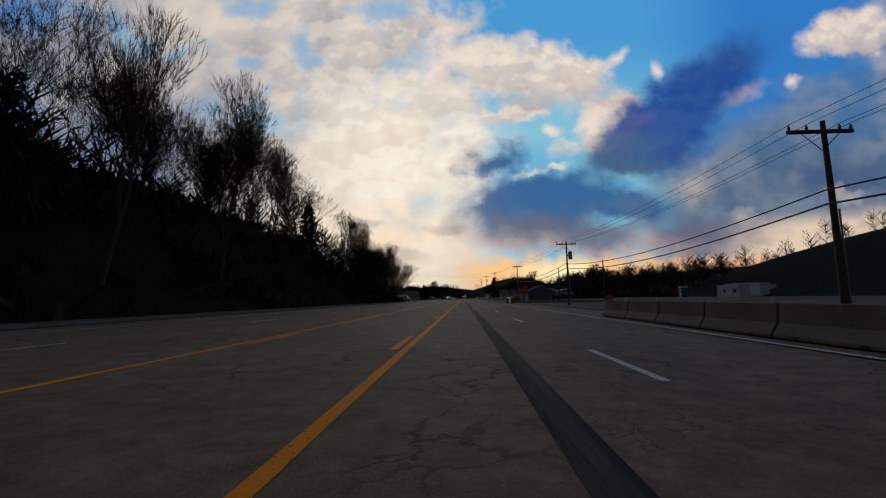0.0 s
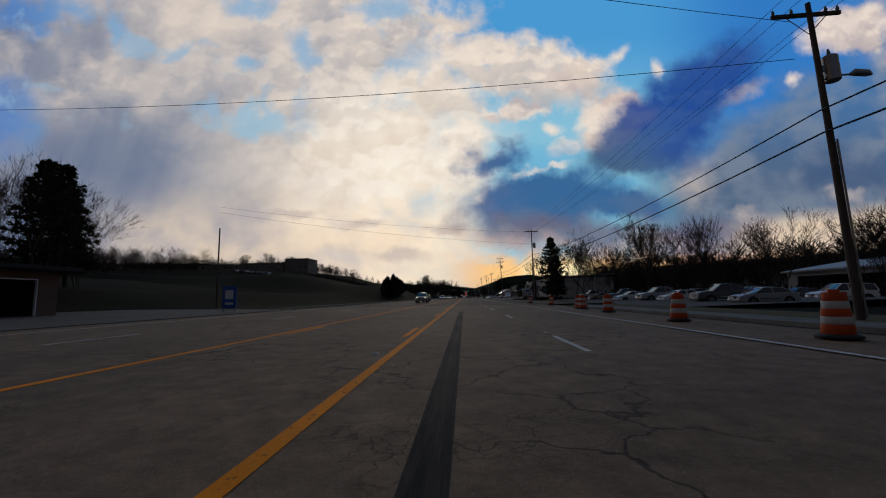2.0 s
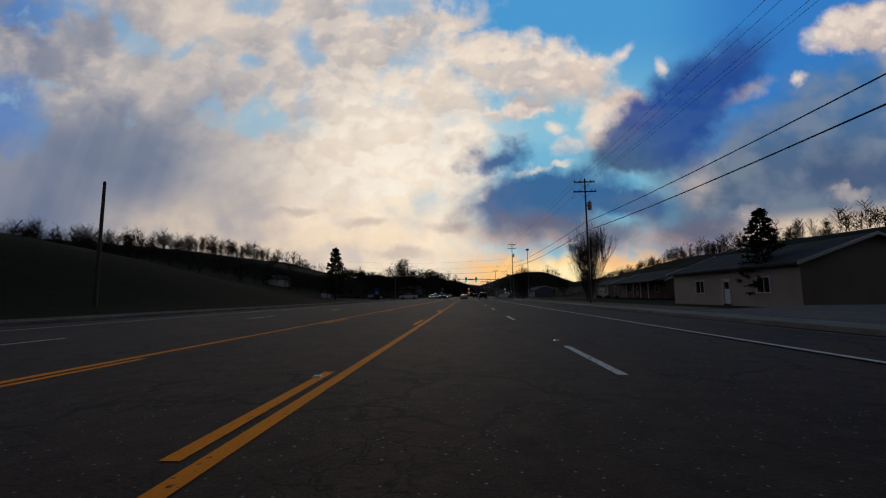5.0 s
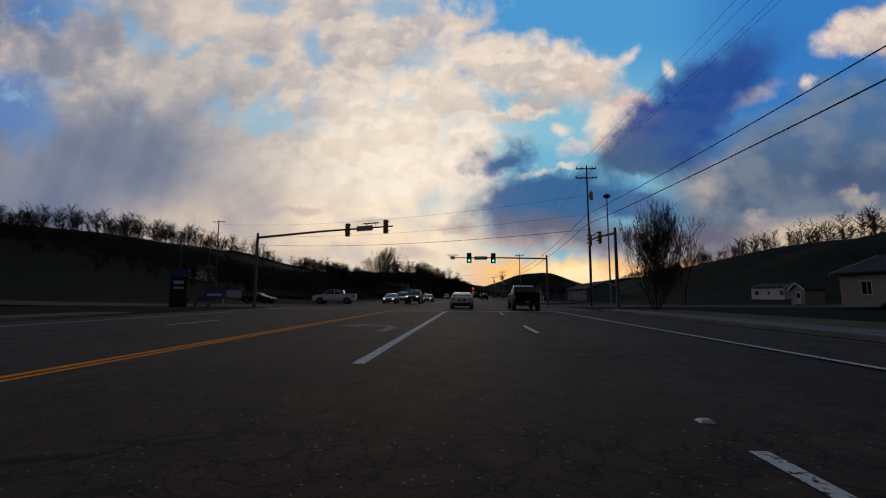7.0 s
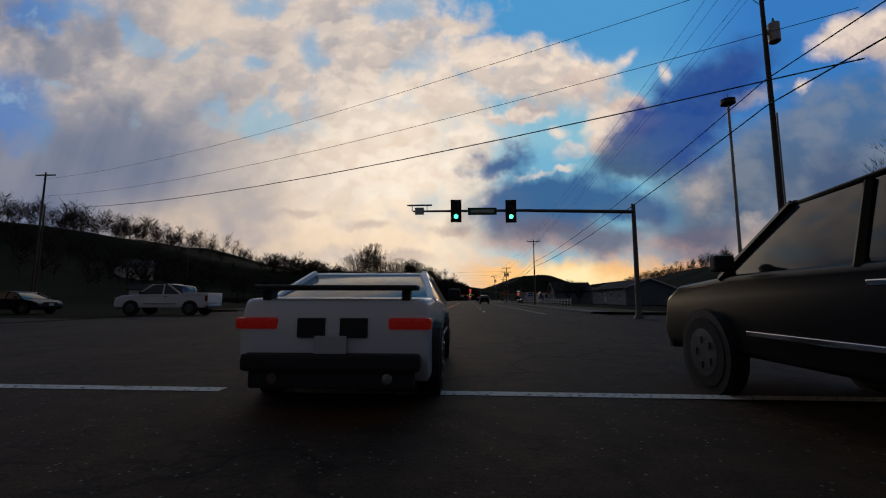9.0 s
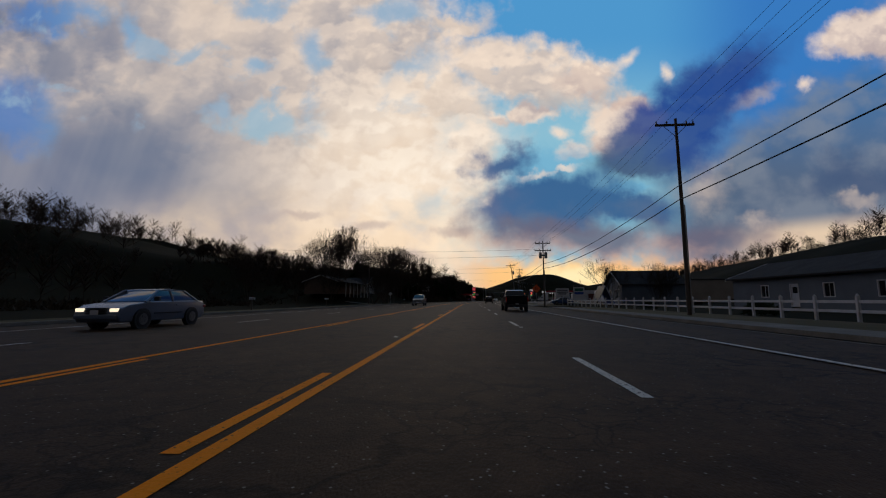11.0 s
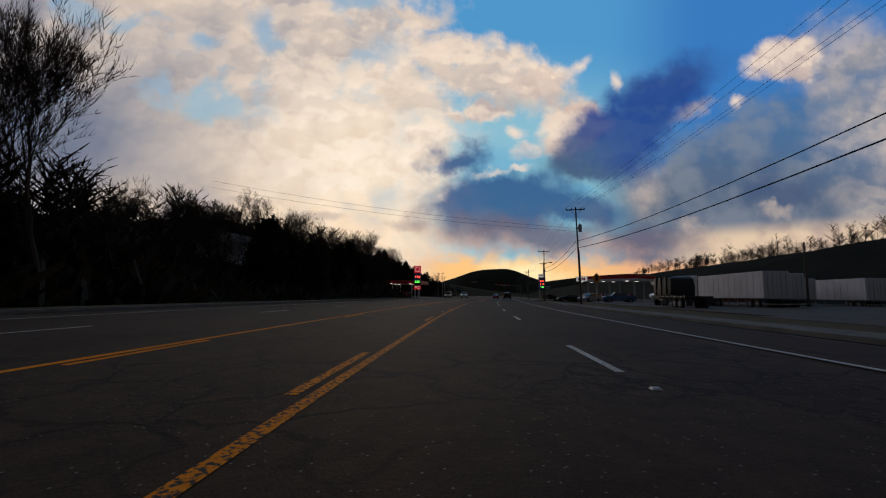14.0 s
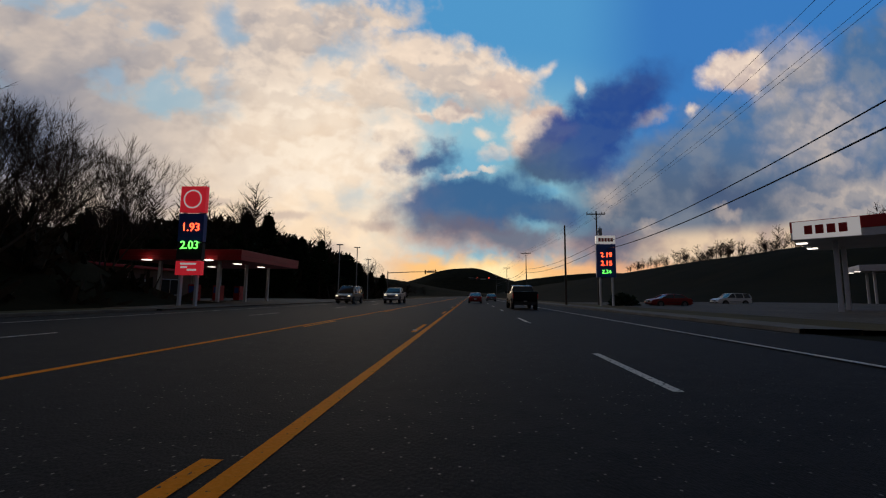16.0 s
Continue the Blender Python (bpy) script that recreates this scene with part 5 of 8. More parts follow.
def vehicle(kind, m4, colour, label, front_on=False, tail_on=False, scale=1.0):
    shape = SHAPES[kind]
    paint_mat = PAINTS[colour]
    half_w = shape["width"] / 2
    low, high = shape["deck"], shape["cabin"][2][1]
    name = {"sedan": "car", "coupe": "car", "suv": "car", "van": "van", "pickup": "pickup_truck"}[kind]
    car = thing(name, m4, label, {"pickup_truck": "pickup", "van": "van", "car": "car"}[name], "vehicles on the road and in the lots")

    def body_half(y, z):
        nose = max(0.0, abs(y) - shape["length"] * 0.36) / (shape["length"] * 0.14)
        return half_w * (1 - 0.07 * min(nose, 1.2) ** 2) * (0.96 if z < 0.4 else 1.0 if z < 0.9 else 0.965)

    def cabin_half(y, z):
        t = (z - low) / (high - low)
        return half_w * (0.93 - 0.2 * t)

    bm = bmesh.new()
    loft(bm, shape["body"], body_half)
    soften(bm, 0.07, 3)
    body = part("body", bm, paint_mat, car, smooth_angle=40)
    bm = bmesh.new()
    loft(bm, shape["cabin"], cabin_half)
    soften(bm, 0.05, 2)
    part("glasshouse", bm, GLASS, car, "dark tinted glass", 40)
    top = [p for p in shape["cabin"] if p[1] > high - 0.09]
    bm = bmesh.new()
    y0, y1 = top[0][0], top[-1][0]
    roof_line = [(y0 - 0.05, top[0][1] - 0.02), (y0, top[0][1] + 0.012), (top[1][0], top[1][1] + 0.014), (y1, top[-1][1] + 0.012), (y1 + 0.06, top[-1][1] - 0.03)]
    loft(bm, roof_line, lambda y, z: cabin_half(y, high) + 0.025)
    soften(bm, 0.02, 2)
    part("roof", bm, paint_mat, car, smooth_angle=40)
    cabin = shape["cabin"]
    pillars = [(cabin[0], top[0]), (cabin[-1], top[-1])]
    mids = {"sedan": [-0.25], "coupe": [], "suv": [-0.1, -1.25], "van": [0.75, -0.6, -1.7], "pickup": [-0.1]}[kind]
    for mid in mids:
        pillars.append(((mid - 0.05, low), (mid, high - 0.06)))
    for side in (-1, 1):
        for (ya, za), (yb, zb) in pillars:
            bm = bmesh.new()
            add_tube(bm, [(side * (cabin_half(ya, za) - 0.005), ya, za - 0.03), (side * (cabin_half(yb, zb) - 0.005), yb, zb)], [0.055, 0.045], 6)
            part("pillar", bm, paint_mat, car)
        bm = bmesh.new()
        add_box(bm, side * (half_w + 0.13) - 0.1, side * (half_w + 0.13) + 0.1, shape["cabin"][-1][0] - 0.42, shape["cabin"][-1][0] - 0.3, low + 0.02, low + 0.19, 0.03)
        part("mirror", bm, PLASTIC, car)
        bm = bmesh.new()
        add_box(bm, side * half_w - 0.012, side * half_w + 0.012, -shape["base"] * 0.28, shape["base"] * 0.28, low * 0.52, low * 0.52 + 0.05, 0.008)
        part("side_trim", bm, CHROME if kind == "pickup" else PLASTIC, car)
        for ym in mids[:1] or [-0.3]:
            bm = bmesh.new()
            add_box(bm, side * half_w - 0.015, side * half_w + 0.025, ym - 0.36, ym - 0.16, low - 0.17, low - 0.12, 0.01)
            part("door_handle", bm, CHROME if kind == "pickup" else paint_mat, car)
        for y in (-shape["base"] / 2 - 0.05, shape["base"] / 2 - 0.05):
            r = shape["wheel"]
            x = side * (half_w - 0.12)
            bm = bmesh.new()
            add_tube(bm, [(x - side * 0.06, y, r), (x + side * 0.132, y, r)], r + 0.07, 20)
            part("wheel_arch", bm, PLASTIC, car)
            bm = bmesh.new()
            add_tube(bm, [(x - side * 0.12, y, r), (x - side * 0.08, y, r), (x + side * 0.11, y, r), (x + side * 0.145, y, r)], [r * 0.9, r, r, r * 0.93], 20)
            tyre = part("wheel", bm, TYRE, car, "black rubber tyre", 40)
            bm = bmesh.new()
            add_tube(bm, [(x + side * 0.1, y, r), (x + side * 0.15, y, r)], [r * 0.68, r * 0.64], 16)
            for k in range(5):
                a = k * 2 * math.pi / 5
                add_box(bm, min(x + side * 0.15, x + side * 0.165), max(x + side * 0.15, x + side * 0.165), y + math.cos(a) * r * 0.35 - 0.04, y + math.cos(a) * r * 0.35 + 0.04, r + math.sin(a) * r * 0.35 - 0.04, r + math.sin(a) * r * 0.35 + 0.04)
            part("rim", bm, RIM, tyre, "metal wheel rim")
        front, rear = shape["length"] / 2, -shape["length"] / 2
        zl = shape["body"][6][1] - 0.1
        bm = bmesh.new()
        add_box(bm, side * half_w * 0.7 - 0.15, side * half_w * 0.7 + 0.15, front - 0.16, front - 0.015, zl, zl + 0.12, 0.03)
        part("headlight", bm, HEAD_ON if front_on else HEAD_OFF, car, "lit headlamp" if front_on else "clear headlamp lens")
        zt = low - 0.2
        tall = 0.36 if kind in ("pickup", "van") else 0.11
        wide = 0.075 if kind in ("pickup", "van") else 0.2
        bm = bmesh.new()
        add_box(bm, side * (half_w * 0.96 - wide) - wide, side * (half_w * 0.96 - wide) + wide, rear - 0.02, rear + 0.14, zt - tall * 0.6, zt + tall * 0.4, 0.03)
        part("tail_light", bm, TAIL_ON if tail_on else TAIL_OFF, car, "red tail lamp")
    for y, sign in ((shape["length"] / 2, 1), (-shape["length"] / 2, -1)):
        bm = bmesh.new()
        add_box(bm, -half_w * 0.86, half_w * 0.86, y - 0.09, y + 0.05, 0.36, 0.52 if kind != "pickup" else 0.62, 0.04)
        bumper = part("bumper", bm, CHROME if kind == "pickup" and colour != "black" else PLASTIC if kind != "sedan" else paint_mat, car)
        bm = bmesh.new()
        yy = sorted((y + sign * 0.05, y + sign * 0.066))
        add_box(bm, -0.15, 0.15, yy[0], yy[1], 0.52, 0.68, 0.005)
        plate = part("number_plate", bm, PLATE, bumper, "white number plate")
    bm = bmesh.new()
    yf = shape["length"] / 2
    for k in range(4):
        add_box(bm, -half_w * 0.42, half_w * 0.42, yf - 0.12, yf + 0.012, low * 0.56 + k * 0.06, low * 0.56 + 0.03 + k * 0.06)
    part("grille", bm, CHROME if kind == "pickup" else PLASTIC, car)
    if kind == "coupe":
        rear = -shape["length"] / 2
        bm = bmesh.new()
        add_box(bm, -half_w * 0.82, half_w * 0.82, rear + 0.02, rear + 0.3, low + 0.1, low + 0.15, 0.02)
        for side in (-1, 1):
            add_box(bm, side * half_w * 0.7 - 0.04, side * half_w * 0.7 + 0.04, rear + 0.08, rear + 0.22, low - 0.04, low + 0.11)
        part("spoiler", bm, PLASTIC, car, "black rear spoiler")
        bm = bmesh.new()
        add_box(bm, -half_w * 0.8, half_w * 0.8, rear - 0.035, rear + 0.1, 0.2, 0.4, 0.03)
        part("diffuser", bm, PLASTIC, car, "black lower rear panel")
        for side in (-1, 1):
            bm = bmesh.new()
            add_box(bm, side * 0.2 - 0.13, side * 0.2 + 0.13, rear - 0.02, rear + 0.1, low - 0.34, low - 0.16, 0.01)
            part("stripe", bm, PLASTIC, car, "black racing stripe")
            bm = bmesh.new()
            add_tube(bm, [(side * half_w * 0.55, rear - 0.06, 0.3), (side * half_w * 0.55, rear + 0.08, 0.3)], 0.05, 10)
            part("exhaust", bm, CHROME, car)
    if kind == "pickup":
        bm = bmesh.new()
        add_box(bm, -0.82, 0.82, -2.8, -1.46, 1.15, 1.308)
        part("bed", bm, PLASTIC, car, "dark open load bed")
        for side in (-1, 1):
            bm = bmesh.new()
            add_box(bm, side * 0.9 - 0.07, side * 0.9 + 0.07, -2.9, -1.42, 1.24, 1.4, 0.02)
            part("bed_rail", bm, paint_mat, car)
        bm = bmesh.new()
        add_box(bm, -0.93, 0.93, -2.985, -2.87, 0.7, 1.4, 0.025)
        part("tailgate", bm, paint_mat, car)
    return car


def facing(s, d, turn=0.0, z=None):
    return put(s, d, 0.0 if z is None else z, turn)


vehicle("pickup", facing(482.5, 6.0), "black", "black crew-cab pickup waiting at the stop line", tail_on=True)
vehicle("coupe", facing(485.5, 0.95, 1), "white", "white sports coupe with black stripes ahead at the junction", tail_on=True)
# added copies of the one moving black pickup, farther along its lane
vehicle("pickup", facing(573.5, 5.9), "black", "the same black crew-cab pickup repeated, driving in the outer lane", tail_on=True)
vehicle("pickup", facing(652.6, 5.9), "black", "the same black crew-cab pickup repeated far ahead in the outer lane", tail_on=True)
vehicle("pickup", facing(226.5, -6.6, 180), "grey", "dark chrome-grilled pickup oncoming with headlamps lit", True)
vehicle("sedan", facing(241, -8.6, 180), "slate", "dark sedan oncoming behind the pickup")
vehicle("pickup", facing(281, -10.4, 180), "maroon", "old maroon pickup oncoming in the outer lane")
vehicle("suv", facing(318, -7.6, 180), "silver", "silver four-wheel-drive oncoming with headlamps lit", True)
vehicle("suv", facing(362, -6.8, 180), "silver", "pale oncoming car with headlamps lit", True)
vehicle("sedan", facing(362, 15.5, 75), "white", "white sedan waiting at the lot exit")
vehicle("suv", facing(354, 23.5, 115), "silver", "silver pickup-like wagon parked before the brick wall")
vehicle("pickup", facing(351.5, 20.5, 110), "silver", "silver pickup parked before the brick wall")
vehicle("sedan", facing(340.5, 21.5, 120), "blue", "dark blue sedan parked in the lot")
vehicle("suv", facing(369, 20, 90), "maroon", "dark red car parked under the blue awning")
vehicle("suv", facing(375, 20, 90), "black", "black car parked under the blue awning")
vehicle("sedan", facing(381, 19.5, 90), "grey", "grey car parked under the blue awning")
vehicle("sedan", facing(353, 13.6, 150), "white", "white sedan pulling out with headlamps lit", True)
vehicle("sedan", facing(507, -29, -95), "black", "black sedan waiting on the side street")
vehicle("pickup", facing(506, -17.5, 95), "white", "white extended-cab pickup turning across the junction")
vehicle("sedan", facing(509, -9.9, 180), "grey", "grey sedan waiting at the junction", True)
vehicle("pickup", facing(507, -6.2, 180), "black", "dark pickup waiting at the junction", True)
vehicle("suv", facing(517, -9.6, 180), "silver", "silver car queued at the junction")
vehicle("sedan", facing(524, -6.0, 180), "grey", "grey car queued with headlamps lit", True)
vehicle("sedan", facing(549.2, -11.3, 180), "slate", "grey-blue sedan oncoming with headlamps lit", True)
vehicle("pickup", facing(608.8, -7.4, 180), "grey", "dark pickup oncoming in the inner lane")
vehicle("sedan", facing(627, 21.5, 95), "blue", "dark blue car parked by the orange sign")
vehicle("van", facing(826, -13.2, 180), "tan", "pale passenger van oncoming with headlamps lit", True)
vehicle("pickup", facing(830, -8.4, 180), "silver", "silver pickup oncoming with headlamps lit", True)
vehicle("pickup", facing(772, 25.5, 92), "blue", "blue single-cab pickup parked on the forecourt")
vehicle("suv", facing(774.5, 20.8, 130), "silver", "silver four-wheel-drive parked on the forecourt")
vehicle("sedan", facing(785, 18.5, 95), "black", "dark sedan parked beside the forecourt hedge")
vehicle("sedan", facing(826, 24, 95), "red", "red sedan parked under the price sign")
vehicle("suv", facing(838, 38, 95), "white", "white car parked at the far side")
# one more added copy of the moving black pickup
vehicle("pickup", facing(812, 5.6), "black", "black off-road truck ahead in the outer lane, the same pickup repeated", tail_on=True)
vehicle("sedan", facing(836, 2.0), "red", "red car far ahead", tail_on=True)
vehicle("sedan", facing(860, 5.4), "grey", "grey car far ahead", tail_on=True)
vehicle("sedan", facing(150, -29, -90), "red", "red sedan parked beside the low building")
lot = random.Random(3)
for i in range(16):
    s, d = 183 + i * 3.1 + lot.uniform(-0.5, 0.5), 26 + (i % 2) * 9 + lot.uniform(-1, 1)
    vehicle(("sedan", "suv", "pickup", "sedan")[i % 4], facing(s, d, 90 + lot.uniform(-8, 8)), ("silver", "white", "grey", "slate", "white", "tan", "silver")[i % 7], "used car parked in the crowded sales lot")
for i in range(7):
    vehicle(("sedan", "suv")[i % 2], facing(385 + i * 3.2, -112 - i * 5, 20, ground_height(385 + i * 3.2, -112 - i * 5)), ("white", "silver", "grey")[i % 3], "car parked on the hillside lot")


# ---- ambulance, trucks and trailers ----
TRAILER_WHITE = surface("trailer_white", (0.55, 0.55, 0.56), (0.4, 0.4, 0.41), rough=0.5, scale=0.4, grain=12, bump=0.05)
TRAILER_RED = surface("trailer_red", (0.32, 0.03, 0.02), (0.22, 0.02, 0.016), rough=0.5, scale=0.4, grain=12, bump=0.05)
STRIPE_RED = surface("red_stripe", (0.45, 0.02, 0.02), (0.36, 0.015, 0.015), rough=0.5, bump=0.0)
AD_BLUE = surface("printed_blue", (0.06, 0.12, 0.26), (0.1, 0.1, 0.3), rough=0.5, scale=0.6, bump=0.0)
AD_YELLOW = surface("printed_yellow", (0.62, 0.5, 0.03), (0.52, 0.42, 0.03), rough=0.5, bump=0.0)
GREEN_LEAF = surface("printed_green", (0.09, 0.2, 0.05), (0.06, 0.14, 0.04), rough=0.5, scale=3, bump=0.0)


def add_wheels(parent, ys, half, r):
    for y in ys:
        for side in (-1, 1):
            bm = bmesh.new()
            add_tube(bm, [(side * (half - 0.3), y, r), (side * (half - 0.02), y, r)], r, 18)
            wheel = part("wheel", bm, TYRE, parent, "black rubber tyre")
            bm = bmesh.new()
            add_tube(bm, [(side * (half - 0.04), y, r), (side * (half + 0.0), y, r)], [r * 0.6, r * 0.45], 14)
            part("rim", bm, RIM, wheel, "metal wheel rim")


def trailer(s, d, turn, material, label, length=14.0, seam=True):
    t = thing("semi_trailer", facing(s, d, turn), label, "trailer", "parked semi-trailers")
    bm = bmesh.new()
    add_box(bm, -1.28, 1.28, 0, length, 1.15, 4.05, 0.04)
    part("box", bm, material, t)
    for k in range(int(length / 1.2)):
        for side in (-1, 1):
            bm = bmesh.new()
            add_box(bm, side * 1.28 - 0.02, side * 1.28 + 0.02, 0.5 + k * 1.2, 0.56 + k * 1.2, 1.25, 3.95)
            part("side_rib", bm, material, t)
    for side in (-1, 1):
        bm = bmesh.new()
        add_box(bm, min(0.02 * side, side * 1.22), max(0.02 * side, side * 1.22), -0.05, 0.02, 1.22, 3.95, 0.01)
        door = part("rear_door", bm, material, t)
        for x in (0.4, 0.9):
            bm = bmesh.new()
            add_tube(bm, [(side * x, -0.08, 1.25), (side * x, -0.08, 3.9)], 0.025, 6)
            part("lock_rod", bm, GALV, door)
        bm = bmesh.new()
        add_box(bm, side * 0.5 - 0.05, side * 0.5 + 0.05, length * 0.72, length * 0.72 + 0.1, 0.1, 1.15)
        part("landing_leg", bm, GALV, t)
    bm = bmesh.new()
    add_box(bm, -1.2, 1.2, -0.05, 0.15, 0.5, 0.62, 0.02)
    part("rear_bar", bm, GALV, t)
    add_wheels(t, (1.4, 2.7), 1.25, 0.5)
    return t


trailer(754, 41, 0, TRAILER_WHITE, "long white box trailer parked in the freight yard")
trailer(755, 46, 0, TRAILER_WHITE, "white box trailer parked beside another")
trailer(752, 52.5, 0, TRAILER_WHITE, "white box trailer parked in the freight yard")
trailer(754, 58, 0, TRAILER_RED, "faded red box trailer parked in the freight yard")
trailer(754, 62, 0, TRAILER_RED, "faded red box trailer parked in the freight yard")
trailer(760, 68, 78, TRAILER_WHITE, "white trailer standing side-on in the yard")
trailer(752, 86, 82, TRAILER_WHITE, "white trailer standing side-on in the yard")


trailer(738, 32.6, 0, TRAILER_WHITE, "long white box trailer with its rear doors to the yard drive", 16.0)
trailer(742, 36.6, 0, TRAILER_WHITE, "white box trailer close beside another")


def flatbed_trailer(s, d, turn):
    t = thing("flatbed_trailer", facing(s, d, turn), "low black flatbed trailer with a black tarpaulin-covered load", "trailer")
    bm = bmesh.new()
    add_box(bm, -1.25, 1.25, 0, 8.2, 1.1, 1.26, 0.02)
    deck = part("deck", bm, DARK_METAL, t)
    for side in (-1, 1):
        bm = bmesh.new()
        add_box(bm, side * 0.5 - 0.07, side * 0.5 + 0.07, 0.2, 8.0, 0.78, 1.1, 0.01)
        part("beam", bm, DARK_METAL, t)
        for k in range(6):
            bm = bmesh.new()
            add_box(bm, side * 1.27 - 0.03, side * 1.27 + 0.03, 0.7 + k * 1.35, 0.8 + k * 1.35, 1.06, 1.26)
            part("stake_pocket", bm, GALV, deck)
        bm = bmesh.new()
        add_box(bm, side * 0.6 - 0.06, side * 0.6 + 0.06, 6.9, 7.02, -0.05, 0.8, 0.01)
        part("landing_leg", bm, GALV, t)
        bm = bmesh.new()
        add_box(bm, side * 0.85 - 0.3, side * 0.85 + 0.3, 0.05, 0.09, 0.35, 0.95, 0.01)
        part("mud_flap", bm, PLASTIC, t)
    load = bmesh.new()
    lr = random.Random(9)
    outline = [(3.3, 1.27), (3.2, 2.1), (3.35, 3.05), (4.4, 3.22), (6.0, 3.15), (7.3, 3.25), (7.6, 3.0), (7.65, 1.9), (7.6, 1.27)]
    loft(load, outline, lambda y, z: 1.2 - 0.06 * lr.random() - (0.08 if z > 3 else 0.0))
    soften(load, 0.08, 2)
    part("load", load, PLASTIC, t, "black tarpaulin over the load", 50)
    for y in (4.2, 5.5, 6.8):
        bm = bmesh.new()
        add_box(bm, -1.24, 1.24, y, y + 0.06, 1.27, 3.26, 0.01)
        part("strap", bm, DARK_METAL, t)
    add_wheels(t, (1.3, 2.5), 1.22, 0.5)
    return t


flatbed_trailer(731.5, 22.0, 0)


def semi_truck(s, d, turn):
    t = thing("semi_truck", facing(s, d, turn), "white sleeper-cab semi truck parked without a trailer", "truck")
    bm = bmesh.new()
    add_prism(bm, [(0.0, 0.75), (1.1, 0.8), (1.55, 1.05), (1.6, 1.45), (0.4, 1.95), (-0.15, 2.5), (-0.6, 3.3), (-1.4, 3.75), (-3.2, 3.85), (-3.2, 0.75)], -1.2, 1.2)
    soften(bm, 0.1, 3)
    part("cab", bm, PAINTS["white"], t, "white painted cab", 40)
    for side in (-1, 1):
        bm = bmesh.new()
        add_prism(bm, [(0.1, 1.75), (-0.35, 2.45), (-0.95, 2.45), (-0.95, 1.75)], side * 1.2 - 0.012, side * 1.2 + 0.012)
        part("side_window", bm, GLASS, t, "dark glass")
        bm = bmesh.new()
        add_box(bm, side * 1.38 - 0.1, side * 1.38 + 0.1, 0.05, 0.17, 1.75, 2.4, 0.03)
        part("mirror", bm, PLASTIC, t)
        bm = bmesh.new()
        add_tube(bm, [(side * 0.95, -3.4, 0.9), (side * 0.95, -3.4, 4.0)], 0.08, 10)
        part("exhaust_stack", bm, CHROME, t)
    bm = bmesh.new()
    add_prism(bm, [(0.42, 1.96), (-0.13, 2.52), (-0.17, 2.5), (0.36, 1.94)], -1.0, 1.0)
    part("windscreen", bm, GLASS, t, "dark glass")
    bm = bmesh.new()
    add_box(bm, -0.5, 0.5, -6.2, 0.6, 0.7, 1.1, 0.03)
    part("chassis", bm, DARK_METAL, t)
    add_wheels(t, (0.55, -4.2, -5.5), 1.22, 0.5)


semi_truck(746.4, 24.6, 88)


def box_truck(s, d, turn):
    t = thing("box_truck", facing(s, d, turn), "white box truck with a blue and yellow printed side", "truck")
    bm = bmesh.new()
    add_box(bm, -1.22, 1.22, -3.6, 3.2, 0.95, 3.55, 0.04)
    box = part("box", bm, TRAILER_WHITE, t)
    for side in (-1, 1):
        bm = bmesh.new()
        add_box(bm, side * 1.225 - 0.012, side * 1.225 + 0.012, -2.4, 2.9, 1.2, 3.4, 0.005)
        part("side_print", bm, AD_BLUE, box, "blue printed panel")
        for z, a, b, mat in ((2.45, -1.4, 1.6, AD_YELLOW), (2.1, -1.2, 1.2, AD_YELLOW), (1.7, -1.6, 0.6, TRAILER_WHITE)):
            bm = bmesh.new()
            add_box(bm, side * 1.24 - 0.012, side * 1.24 + 0.012, a, b, z, z + (0.55 if z > 2.3 else 0.15), 0.004)
            part("lettering_bar", bm, mat, box)
    bm = bmesh.new()
    add_prism(bm, [(3.25, 0.6), (5.5, 0.6), (5.6, 1.2), (4.9, 1.45), (4.35, 2.2), (3.25, 2.3)], -1.0, 1.0)
    soften(bm, 0.08, 2)
    part("cab", bm, PAINTS["white"], t, "white cab", 40)
    for side in (-1, 1):
        bm = bmesh.new()
        add_prism(bm, [(3.5, 1.5), (4.65, 1.5), (4.25, 2.1), (3.5, 2.15)], side * 1.0 - 0.012, side * 1.0 + 0.012)
        part("side_window", bm, GLASS, t, "dark glass")
    add_wheels(t, (-2.2, 4.6), 1.15, 0.42)


box_truck(321.5, 19.3, 176)


def ambulance(s, d, turn):
    t = thing("ambulance", facing(s, d, turn), "white van ambulance with red and blue stripes", "ambulance")
    bm = bmesh.new()
    add_prism(bm, [(-2.9, 0.45), (2.75, 0.45), (2.85, 0.95), (2.1, 1.25), (1.55, 2.05), (1.2, 2.35), (-2.85, 2.4)], -1.02, 1.02)
    soften(bm, 0.09, 3)
    part("body", bm, PAINTS["white"], t, smooth_angle=40)
    for side in (-1, 1):
        for z, h, mat in ((1.15, 0.14, STRIPE_RED), (0.85, 0.06, AD_BLUE), (2.05, 0.12, AD_BLUE)):
            bm = bmesh.new()
            add_box(bm, side * 1.02 - 0.01, side * 1.02 + 0.012, -2.7, 1.2 if z > 2 else 2.3, z, z + h)
            part("stripe", bm, mat, t)
        for a, b in ((-2.4, -1.6), (-0.5, 0.3), (0.6, 1.5)):
            bm = bmesh.new()
            add_box(bm, side * 1.02 - 0.01, side * 1.02 + 0.013, a, b, 1.4, 1.95, 0.01)
            part("window", bm, GLASS, t, "dark glass")
    bm = bmesh.new()
    add_box(bm, -0.8, 0.8, 0.7, 0.95, 2.36, 2.5, 0.04)
    part("light_bar", bm, STRIPE_RED, t, "red beacon bar")
    add_wheels(t, (-1.8, 1.85), 1.05, 0.37)


ambulance(163, -23.5, -86)
